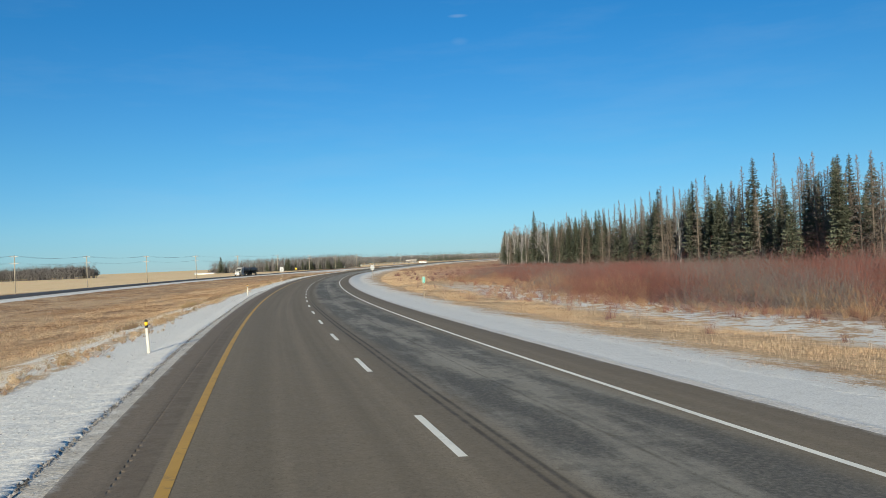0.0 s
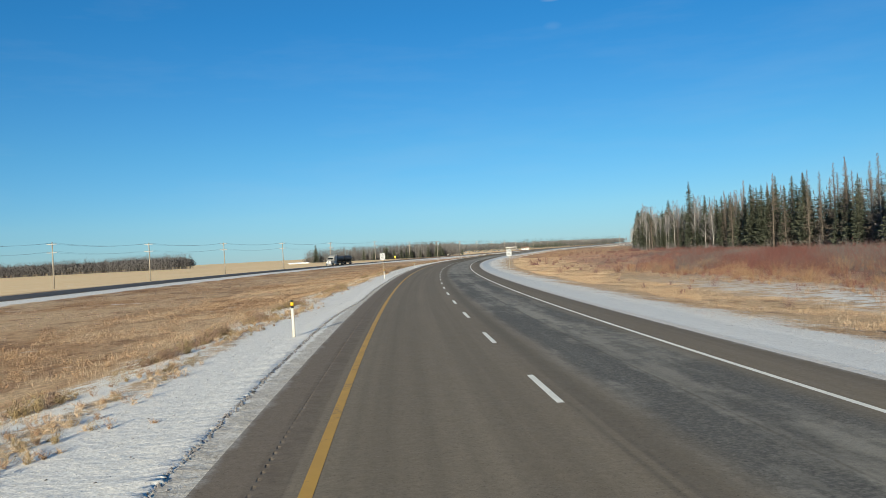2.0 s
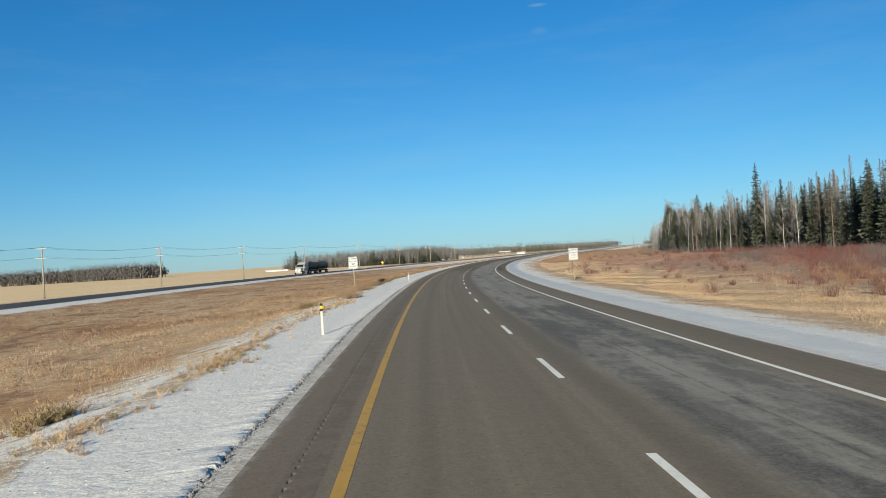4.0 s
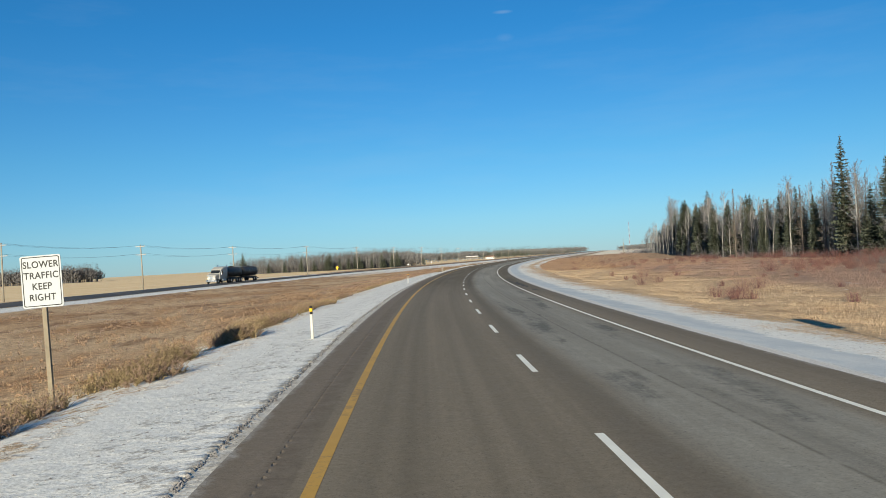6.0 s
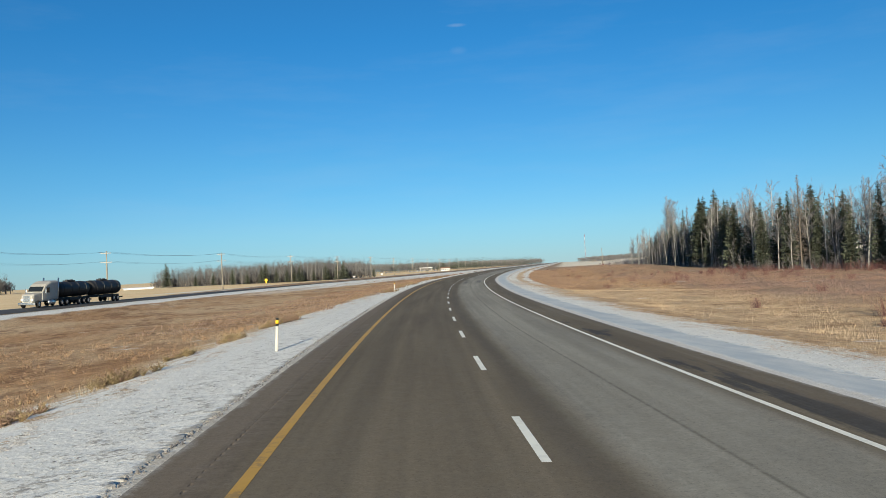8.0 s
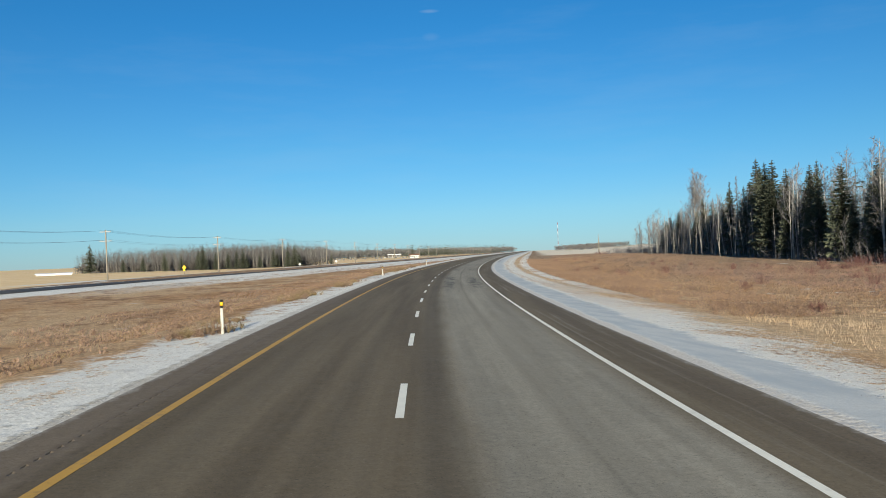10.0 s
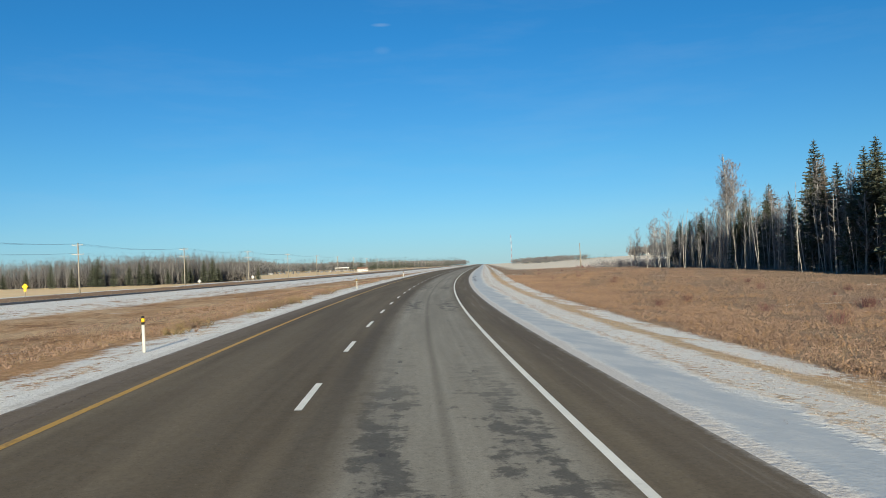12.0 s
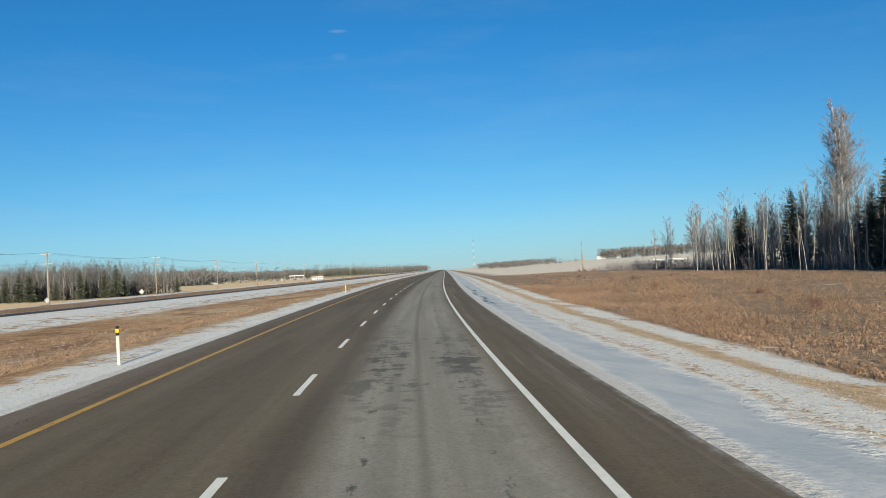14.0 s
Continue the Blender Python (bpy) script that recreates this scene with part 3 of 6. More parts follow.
    blot = n.math("MAXIMUM", blot, scuffs)
    pale = n.mix(n.math("MULTIPLY", blot, 0.86), pale, (0.082, 0.079, 0.072))
    # small oily spots in the wheel paths
    rows = n.math("MAXIMUM", n.band(lat, 1.40, 1.70, 0.22), n.band(lat, 3.12, 3.42, 0.22))
    spots = n.math("MULTIPLY", n.ramp(n.math("ADD", road(1.1, 3.0, 7, 0.75), n.ramp(rows, 0, 1, -0.13, 0.03)), 0.57, 0.66), n.ramp(s, 330, 380))
    pale = n.mix(n.math("MULTIPLY", spots, 0.75), pale, (0.060, 0.058, 0.056))
    color = n.mix(lane, base, pale)
    # the paver's joint: broad and soft past the bend, a thin dark line in it
    sway = n.math("ADD", lat, n.math("MULTIPLY", n.math("SUBTRACT", road(0.02, 0.0, 3), 0.5), 0.5))
    broad = n.band(sway, 2.27, 2.43, 0.08)
    seam = n.math("MAXIMUM", n.math("MULTIPLY", broad, n.ramp(s, 320, 390, 0.0, 0.42)), n.math("MULTIPLY", n.band(sway, 2.33, 2.38, 0.04), n.math("MULTIPLY", n.ramp(s, 330, 300, 0.0, 0.75), n.ramp(mid, 0.35, 0.55, 0.3, 1.0))))
    color = n.mix(seam, color, (0.118, 0.104, 0.082))
    # damp patches near the edge line
    damp = n.math("MULTIPLY", n.band(wl, W_RIGHT + 0.12, 5.5, 0.2), n.ramp(n.noise(n.join(n.math("MULTIPLY", s, 0.12), n.math("MULTIPLY", lat, 0.9)), 1.0, 5, 0.6), 0.54, 0.60))
    damp = n.math("MULTIPLY", damp, n.band(s, 236, 285, 8))
    color = n.mix(n.math("MULTIPLY", damp, 0.75), color, (0.03, 0.031, 0.034))
    # dusty shoulders
    color = n.mix(n.ramp(wl, W_RIGHT + 0.3, 6.0, 0.0, 0.45), color, (0.150, 0.120, 0.092))
    dust = n.math("MULTIPLY", n.math("MULTIPLY", n.band(lat, 4.65, 6.0, 0.25), n.ramp(road(0.07, 2.6, 6, 0.7), 0.52, 0.66)), n.ramp(s, 250, 340, 0.15, 0.55))
    color = n.mix(dust, color, (0.30, 0.262, 0.205))
    color = n.mix(n.ramp(wl, -3.6, -4.1, 0.0, 0.6), color, (0.225, 0.178, 0.135))
    # shade in the milled rumble strip, painted on as a dark brown band
    groove_shade = n.math("MULTIPLY", n.band(lat, -4.25, -3.80, 0.03), n.ramp(mid, 0.3, 0.7, 0.10, 0.34))
    color = n.mix(groove_shade, color, (0.085, 0.066, 0.048))
    # swept snow and grit on the last hand's width of paving
    ragged = n.math("MULTIPLY", n.math("SUBTRACT", n.noise(n.pos(), 1.4, 6, 0.7), 0.5), 0.55)
    rim = n.math("MAXIMUM", n.ramp(n.math("ADD", lat, ragged), EDGE_R - 0.16, EDGE_R + 0.06), n.ramp(n.math("ADD", lat, ragged), EDGE_L + 0.13, EDGE_L - 0.06))
    color = n.mix(n.math("MULTIPLY", rim, n.ramp(n.noise(n.pos(), 16, 4, 0.7), 0.35, 0.6, 0.35, 0.9)), color, (0.46, 0.435, 0.39))
    # curving tyre marks beside the lane line
    drift = n.math("SUBTRACT", lat, n.ramp(s, 75, 30, 0.12, 0.62, False))
    marks = n.math("MAXIMUM", n.band(drift, -0.03, 0.05, 0.03), n.band(drift, 0.17, 0.25, 0.03))
    marks = n.math("MULTIPLY", n.math("MULTIPLY", marks, n.band(s, 6, 72, 14)), n.ramp(mid, 0.3, 0.6, 0.35, 0.75))
    color = n.mix(marks, color, (0.045, 0.043, 0.041))
    speck = n.noise(n.pos(), 24, 5, 0.75)
    color = n.mix(n.ramp(grain, 0.3, 0.7, 0.0, 0.25), color, (0.07, 0.063, 0.05))
    color = n.mix(n.ramp(speck, 0.54, 0.70, 0.0, 0.55), color, (0.045, 0.04, 0.033))
    color = n.mix(n.ramp(speck, 0.40, 0.28, 0.0, 0.45), color, (0.34, 0.30, 0.24))
    # the odd loose pale stone near the lane line
    stones = n.math("MULTIPLY", n.ramp(n.voronoi(n.pos(), 9.0), 0.07, 0.03), n.math("MULTIPLY", n.band(lat, -0.5, 0.5, 0.3), n.ramp(n.noise(n.pos(), 0.5, 3), 0.5, 0.58)))
    color = n.mix(n.math("MULTIPLY", stones, 0.7), color, (0.42, 0.39, 0.33))
    color = grey(color, n.ramp(n.noise(n.pos(), 11, 6, 0.85), 0.34, 0.66, 0.84, 1.14, False))
    n.bump(grain, 0.35, 0.006)
    return n.done(color, n.math("SUBTRACT", n.ramp(mid, 0.3, 0.7, 0.78, 0.9), n.math("MULTIPLY", damp, 0.05)))


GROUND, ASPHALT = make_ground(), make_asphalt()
OPP_ASPHALT = plain("dark_asphalt", (0.075, 0.070, 0.066), 0.35, 0.4, 0.8)


def paint(name, color, wear):
    n = Nodes(name, 0.6, 0.0, 0.3)
    p = n.pos()
    chip = n.ramp(n.math("ADD", n.math("MULTIPLY", n.noise(p, 7, 6, 0.7), 0.6), n.math("MULTIPLY", n.noise(p, 0.6, 3), 0.4)), 0.52, 0.62)
    return n.done(n.mix(n.math("MULTIPLY", chip, wear), n.mix(n.ramp(n.noise(p, 1.3, 4), 0.3, 0.7), color, tuple(c * 0.9 for c in color)), (0.10, 0.09, 0.075)))


YELLOW_PAINT = paint("worn_yellow_road_paint", (0.58, 0.33, 0.055), 0.4)
WHITE_PAINT = paint("white_road_paint", (0.93, 0.90, 0.77), 0.12)

# ---------------------------------------------------------------- ground and roads
def build_ground():
    s = np.concatenate([np.arange(-260, 700, 4.0), np.arange(700, 1400, 12.0), np.arange(1400, 3001, 100.0)])
    lat = np.concatenate([-np.geomspace(900, 82, 14), np.arange(-80, -14, 2.2), np.arange(-14, -5.5, 0.55), [-5.4, -5.1, EDGE_L - 0.12, EDGE_L + 0.02, -2, 0, 3, EDGE_R - 0.02, EDGE_R + 0.1],
                          np.arange(EDGE_R + 0.3, 18, 0.6), np.arange(18, 62, 2.5), np.geomspace(62, 480, 16)])
    S, A = np.meshgrid(s, lat, indexing="ij")
    x, y = plan(S, A)
    z = land(S, A)
    v = np.stack([x, y, z], -1).reshape(-1, 3)
    faces = grid_faces(len(s), len(lat))
    # the rim runs on to the horizon
    nu, nv = len(s), len(lat)
    rim = [i * nv for i in range(nu)] + [(nu - 1) * nv + j for j in range(1, nv)] + [i * nv + nv - 1 for i in range(nu - 2, -1, -1)] + [j for j in range(nv - 2, 0, -1)]
    rim = np.array(rim)
    c = np.array([300.0, 900.0])
    d = v[rim, :2] - c
    d /= np.linalg.norm(d, axis=1)[:, None]
    out = np.concatenate([c + d * 4900, np.full((len(rim), 1), -3.0)], 1)
    base = len(v)
    k = np.arange(len(rim))
    skirt = np.stack([rim, rim[(k + 1) % len(rim)], base + (k + 1) % len(rim), base + k], -1)
    me = quick_mesh("ground", np.concatenate([v, out]), np.concatenate([faces, skirt]), [GROUND], True)
    lat_rim, s_rim = A.ravel()[rim], S.ravel()[rim]
    set_attr(me, "s", np.concatenate([S.ravel(), s_rim]))
    set_attr(me, "lat", np.concatenate([A.ravel(), lat_rim]))
    set_attr(me, "opp", np.concatenate([(A - opp_lat(S)).ravel(), lat_rim - opp_lat(s_rim)]))
    bm = bmesh.new()
    bm.from_mesh(me)
    bmesh.ops.recalc_face_normals(bm, faces=bm.faces)
    if sum(f.normal.z for f in bm.faces) < 0:
        bmesh.ops.reverse_faces(bm, faces=bm.faces)
    bm.to_mesh(me)
    bm.free()
    tagged(new("ground", me), "dry straw-coloured roadside ground with patches of thin snow", "ground", kind="structure")


build_ground()


def ribbon(name, s, lats, zf, mats, lift=0.0, skirt=0.0):
    """A strip along the road; lats are offsets or functions of s."""
    s = np.asarray(s, float)
    L = np.stack([np.broadcast_to(l(s) if callable(l) else l, s.shape) for l in lats], -1)
    S = np.repeat(s[:, None], L.shape[1], 1)
    x, y = plan(S, L)
    z = zf(S, L) + lift
    if skirt:
        z[:, 0] -= skirt
        z[:, -1] -= skirt
    me = quick_mesh(name, np.stack([x, y, z], -1).reshape(-1, 3), grid_faces(*L.shape)[:, ::-1], mats, True)
    set_attr(me, "s", S)
    set_attr(me, "lat", L)
    return me


ROAD_S = np.concatenate([np.arange(-200, 700, 3.0), np.arange(700, 3000, 20.0)])
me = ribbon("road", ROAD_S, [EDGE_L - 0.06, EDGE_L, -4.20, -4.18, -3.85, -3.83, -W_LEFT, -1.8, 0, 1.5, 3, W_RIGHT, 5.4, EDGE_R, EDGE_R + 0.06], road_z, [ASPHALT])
co_ = np.empty(len(me.vertices) * 3, np.float32)
me.vertices.foreach_get("co", co_)
co_ = co_.reshape(-1, 15, 3)
co_[:, 0, 2] -= 0.06
co_[:, 14, 2] -= 0.06
co_[:, 3:5, 2] -= 0.022
me.vertices.foreach_set("co", co_.ravel())
me.polygons.foreach_set("use_smooth", np.zeros(len(me.polygons), bool))
me.update()
road = tagged(new("road", me), "two-lane worn asphalt carriageway with a paler right lane", "road", kind="structure")


def rumble(lat0, lat1, s0, s1, gap):
    """Milled grooves across the shoulder, steep at their ends."""
    s = np.arange(s0, s1, gap)
    lats = np.array([lat0, lat0 + 0.03, lat0 + 0.045, lat0 + 0.09, lat1 - 0.05, lat1])
    S, A = np.meshgrid(s, lats, indexing="ij")
    x, y = plan(S, A)
    dip = np.clip(np.sin(S / 0.30 * 2 * math.pi) + 0.1, 0, 1) * (0.75 + 0.25 * np.sin(S * 1.7))
    z = road_z(S, A) + 0.002 - 0.008 * dip * np.array([0, 0.1, 1.7, 0.22, 0.14, 0])
    me = quick_mesh("rumble_strip", np.stack([x, y, z], -1).reshape(-1, 3), grid_faces(*S.shape)[:, ::-1], [ASPHALT])
    set_attr(me, "s", S)
    set_attr(me, "lat", A)
    return me


part("rumble_strip", rumble(-4.21, -3.82, -5, 300, 0.045), None, road, "milled rumble strip in brown-grey asphalt")
part("rumble_strip", rumble(-4.21, -3.82, 299.92, 520, 0.06), None, road, "milled rumble strip in brown-grey asphalt")
flat_lats = (-0.065, 0.065)


def edge_lat(s):
    """The white edge line draws in a little past the bend."""
    return smooth_interp(s, [0, 225, 265, 3200], [4.45, 4.46, 4.35, 4.34])


LINE_S = np.concatenate([np.arange(-200, 600, 3.0), np.arange(600, 2000, 12.0)])
part("edge_line", ribbon("edge_line", LINE_S, [-W_LEFT - 0.075, -W_LEFT + 0.075], road_z, [YELLOW_PAINT], 0.004), None, road, "worn yellow edge line")
part("edge_line", ribbon("edge_line", LINE_S, [lambda s: edge_lat(s) - 0.07, lambda s: edge_lat(s) + 0.07], road_z, [WHITE_PAINT], 0.004), None, road, "solid white edge line")
for k in range(-6, 110):
    s1 = DASH0 + 9 * k
    part("lane_dash", ribbon("lane_dash", np.linspace(s1 - 3.05, s1, 4), flat_lats, road_z, [WHITE_PAINT], 0.005), None, road)


def opp_bare(s):
    """How far the opposing paving lies bare on its near side: drifted snow covers more of it past the bend."""
    return smooth_interp(s, [0, 385, 470, 3200], [OPP_HALF, OPP_HALF, 0.2, 0.2])


opp_road_z = lambda S, L: opp_z(S) - (L - opp_lat(S)) * opp_bank(S)
opp_road = tagged(new("road", ribbon("road", ROAD_S, [lambda s, k=k: opp_lat(s) + np.minimum(k, opp_bare(s) + (0.05 if k > 3.9 else 0.0)) for k in (-OPP_HALF - 0.05, -OPP_HALF, -2.5, -1, 0.5, OPP_HALF, OPP_HALF + 0.05)], opp_road_z, [OPP_ASPHALT])),
                  "dark asphalt opposing carriageway beyond the grassy median", "road", kind="structure")
part("edge_line", ribbon("edge_line", LINE_S, [lambda s: opp_lat(s) - 4.2, lambda s: opp_lat(s) - 4.05], opp_road_z, [WHITE_PAINT], 0.01), None, opp_road)
part("edge_line", ribbon("edge_line", LINE_S[LINE_S < 400], [lambda s: opp_lat(s) + opp_bare(s) + 0.1, lambda s: opp_lat(s) + opp_bare(s) + 0.25], opp_road_z, [YELLOW_PAINT], 0.01), None, opp_road, "yellow edge line")

# ---------------------------------------------------------------- growth
BARK = plain("grey_bark", (0.13, 0.11, 0.09), 0.4, 5.0, 0.9, bump=0.3)
PALE_BARK = plain("pale_aspen_bark", (0.38, 0.365, 0.34), 0.5, 4.0, 0.85, bump=0.2)
NEEDLES = varied("dark_green_needles", (0.042, 0.050, 0.036), (0.124, 0.137, 0.096))
RUSTY = varied("rusty_brown_needles", (0.100, 0.082, 0.071), (0.205, 0.168, 0.142))
TWIGS = varied("grey_brown_twigs", (0.105, 0.100, 0.103), (0.232, 0.217, 0.222))
FAR_TWIGS = varied("grey_far_twigs", (0.068, 0.065, 0.067), (0.165, 0.158, 0.156))
HAZY_TWIGS = varied("hazy_far_twigs", (0.105, 0.103, 0.105), (0.165, 0.160, 0.158))
DIM_TWIGS = varied("dim_far_twigs", (0.078, 0.075, 0.078), (0.120, 0.115, 0.116))
DARK_TWIGS = varied("dark_far_twigs", (0.06, 0.056, 0.054), (0.15, 0.14, 0.135))
FAR_TRUNKS = varied("pale_far_trunks", (0.10, 0.096, 0.092), (0.29, 0.278, 0.26))
RED_STEMS = varied("red_willow_stems", (0.062, 0.025, 0.024), (0.195, 0.080, 0.067))
PLUM_STEMS = varied("plum_brown_stems", (0.062, 0.030, 0.029), (0.170, 0.082, 0.072))
STRAW = varied("dry_straw_grass", (0.31, 0.225, 0.142), (0.52, 0.388, 0.258))
BROWN_GRASS = varied("brown_dead_grass", (0.16, 0.098, 0.058), (0.33, 0.215, 0.130))
MEADOW = varied("red_brown_weeds", (0.135, 0.089, 0.065), (0.290, 0.198, 0.144))
PLUM_GRASS = varied("plum_brown_grass", (0.15, 0.086, 0.065), (0.33, 0.20, 0.153))
BARE_STUBS = varied("dark_dead_stubs", (0.06, 0.045, 0.035), (0.20, 0.15, 0.10))
WEEDS = varied("faded_green_weeds", (0.100, 0.078, 0.040), (0.315, 0.232, 0.124))


def tri_mesh(name, T, mat):
    """Loose triangles: T is n x 3 x 3."""
    T = np.asarray(T, np.float32)
    return quick_mesh(name, T.reshape(-1, 3), np.arange(len(T) * 3).reshape(-1, 3), [mat])


def tube(path, radii, n=6):
    """A tapered round tube along a bent path."""
    path, rings = np.asarray(path, float), []
    for i, p in enumerate(path):
        d = path[min(i + 1, len(path) - 1)] - path[max(i - 1, 0)]
        d /= np.linalg.norm(d)
        u = np.cross(d, (0.3, 1, 0.2))
        u /= np.linalg.norm(u)
        w = np.cross(d, u)
        a = np.arange(n) * 2 * math.pi / n
        rings.append(p + radii[i] * (np.cos(a)[:, None] * u + np.sin(a)[:, None] * w))
    v = np.concatenate(rings)
    f = []
    for i in range(len(path) - 1):
        for k in range(n):
            f.append((i * n + k, i * n + (k + 1) % n, (i + 1) * n + (k + 1) % n, (i + 1) * n + k))
    return v, np.array(f)


def spikes(base, d, length, width, rng, sag=0.0):
    """Thin triangles from base along d."""
    n = len(base)
    side = np.cross(d, rng.normal(size=(n, 3)))
    side /= np.linalg.norm(side, axis=1)[:, None] + 1e-9
    tip = base + d * length[:, None]
    tip[:, 2] -= sag * length
    return np.stack([base - side * width[:, None] / 2, base + side * width[:, None] / 2, tip], 1)


def spruce_crown(rng, H, R, whorls, per, z0, thin=1.0):
    tris = []
    for i in range(whorls):
        t = (i + rng.random() * 0.9) / whorls
        z = z0 + (H - z0) * t ** 0.92
        gap = 1.3 * (H - z0) / whorls
        full = R * ((1 - t) ** 0.72 + 0.045) * (0.55 + 0.45 * min(1, t * 6 + 0.25))
        full *= rng.uniform(0.78, 1.12)
        n = max(3, int(per * (1 - 0.4 * t)))
        for k in range(n):
            if rng.random() > thin:
                continue
            a = 2 * math.pi * (k + rng.random() * 0.9) / n + i * 1.3
            l = full * rng.uniform(0.42, 1.12)
            out = np.array([math.cos(a), math.sin(a), 0])
            cross = np.array([-math.sin(a), math.cos(a), 0])
            m = 3
            drop = rng.uniform(0.18, 0.42) * (1 - t * 0.9)
            q = np.arange(m + 1) / m
            line = np.array([0, 0, min(z + rng.uniform(-gap, gap), H - 0.1)]) + out * (q * l)[:, None]
            line[:, 2] += -drop * l * q + 0.16 * l * q ** 3
            for j in range(m):
                w = l * (0.31 - 0.17 * q[j]) * rng.uniform(0.7, 1.35) + 0.11
                for sg in (-1, 1):
                    tip = line[j + 1] + cross * sg * w * 0.8 + out * w * 0.35
                    tip[2] -= w * rng.uniform(0.15, 0.6)
                    tris.append((line[j], line[j + 1], tip))
                if j % 2:
                    continue
                hang = (line[j] + line[j + 1]) / 2 + cross * rng.uniform(-0.1, 0.1)
                hang[2] -= w * rng.uniform(0.5, 0.95)
                tris.append((line[j], line[j + 1], hang))
            tris.append((line[-2] + cross * 0.07, line[-2] - cross * 0.07, line[-1] + out * 0.1 * l))
    tris.append(((0.06, 0, H - 0.5), (-0.06, 0, H - 0.5), (0, 0, H + 0.35)))
    tris.append(((0, 0.06, H - 0.5), (0, -0.06, H - 0.5), (0, 0, H + 0.35)))
    return np.array(tris, float)


def aspen_parts(rng, H, spread, limbs, twigs, low=0.3, stout=0.0085):
    """Trunk and limb tubes, and the twig triangles of a bare tree."""
    n = 7
    q = np.arange(n) / (n - 1)
    bend = np.cumsum(rng.normal(0, 0.07, (n, 2)), 0) * (H / 14)
    path = np.concatenate([bend - bend[0], (q * H * 0.92)[:, None]], 1)
    vs, fs = [], []
    v, f = tube(path, stout * H * (1 - q) ** 0.9 + 0.02, 6)
    vs.append(v), fs.append(f)
    tri, off = [], len(v)
    for i in range(limbs):
        t = low + (0.97 - low) * ((i + rng.random()) / limbs)
        b = np.array([np.interp(t, q, path[:, k]) for k in range(3)])
        a = rng.uniform(0, 2 * math.pi)
        l = spread * (1.05 - t) ** 0.6 * rng.uniform(0.5, 1.15)
        rise = rng.uniform(0.55, 1.3) * (0.6 + 0.7 * t)
        d = np.array([math.cos(a), math.sin(a), rise])
        d /= np.linalg.norm(d)
        mid = b + d * l * 0.5 + rng.normal(0, 0.035, 3) * l
        end = b + d * l + np.array([0, 0, 0.25 * l]) + rng.normal(0, 0.07, 3) * l
        r = 0.0026 * H * (1.05 - t) + 0.006
        v, f = tube([b, mid, end], [r, r * 0.6, 0.006], 3)
        vs.append(v), fs.append(f + off)
        off += len(v)
        qq = rng.uniform(0.15, 1.0, twigs)[:, None]
        base = np.where(qq < 0.5, b + (mid - b) * qq * 2, mid + (end - mid) * (qq - 0.5) * 2)
        dd = d + rng.normal(0, 0.55, (twigs, 3)) + np.array([0, 0, 0.35])
        dd /= np.linalg.norm(dd, axis=1)[:, None]
        ll = l * rng.uniform(0.2, 0.5, twigs)
        tri.append(spikes(base, dd, ll, np.full(twigs, 0.04), rng))
        sub = 4
        b2 = np.repeat(base + dd * (ll * 0.5)[:, None], sub, 0)
        d2 = np.repeat(dd, sub, 0) + rng.normal(0, 0.5, (twigs * sub, 3))
        d2 /= np.linalg.norm(d2, axis=1)[:, None]
        tri.append(spikes(b2, d2, np.repeat(ll, sub) * rng.uniform(0.3, 0.8, twigs * sub), np.full(twigs * sub, 0.030), rng))
    return np.concatenate(vs), np.concatenate(fs), np.concatenate(tri)


def larch_crown(rng, H, R):
    """Fine bare sprays of a brown needle tree that has shed."""
    n = int(H * 10)
    t = (np.arange(n) + rng.random(n)) / n
    z = H * (0.10 + 0.90 * t ** 0.95)
    l = R * 1.25 * ((1 - t) ** 0.9 + 0.05) * rng.uniform(0.4, 1.1, n)
    a = rng.uniform(0, 2 * math.pi, n)
    d = np.stack([np.cos(a), np.sin(a), rng.uniform(-0.35, 0.25, n) + 0.5 * t], -1)
    d /= np.linalg.norm(d, axis=1)[:, None]
    base = np.stack([np.zeros(n), np.zeros(n), z], -1)
    out = [spikes(base, d, l, np.full(n, 0.055), rng)]
    k = 13
    b2 = np.repeat(base, k, 0) + np.repeat(d * l[:, None], k, 0) * rng.uniform(0.15, 1.0, (n * k, 1))
    d2 = np.repeat(d, k, 0) * 0.6 + rng.normal(0, 0.55, (n * k, 3))
    d2 /= np.linalg.norm(d2, axis=1)[:, None]
    out.append(spikes(b2, d2, rng.uniform(0.2, 0.66, n * k) * np.repeat(0.35 + 0.75 * (1 - t), k), np.full(n * k, 0.052), rng, 0.1))
    out.append(spikes(np.array([[0, 0, H * 0.9]]), np.array([[0, 0, 1.0]]), np.full(1, H * 0.12), np.full(1, 0.09), rng))
    return np.concatenate(out)


def make_spruce(rng, H, R, dead=0.0):
    crown = larch_crown(rng, H, R) if dead else spruce_crown(rng, H, R, int(H * 4.2), 10, H * 0.06)
    v, f = tube([(0, 0, -0.4), (0, 0, H * 0.5), (0, 0, H)], [0.011 * H, 0.007 * H, 0.01], 6)
    return quick_mesh("trunk", v, f, [BARK], True), tri_mesh("crown", crown, RUSTY if dead else NEEDLES)


def make_aspen(rng, H, spread, limbs=26, twigs=9, low=0.3, stout=0.0085):
    v, f, t = aspen_parts(rng, H, spread, limbs, twigs, low, stout)
    v[:, 2] -= 0.3 * (v[:, 2] < 0.3)
    return quick_mesh("trunk", v, f, [PALE_BARK], True), tri_mesh("crown", t, TWIGS)


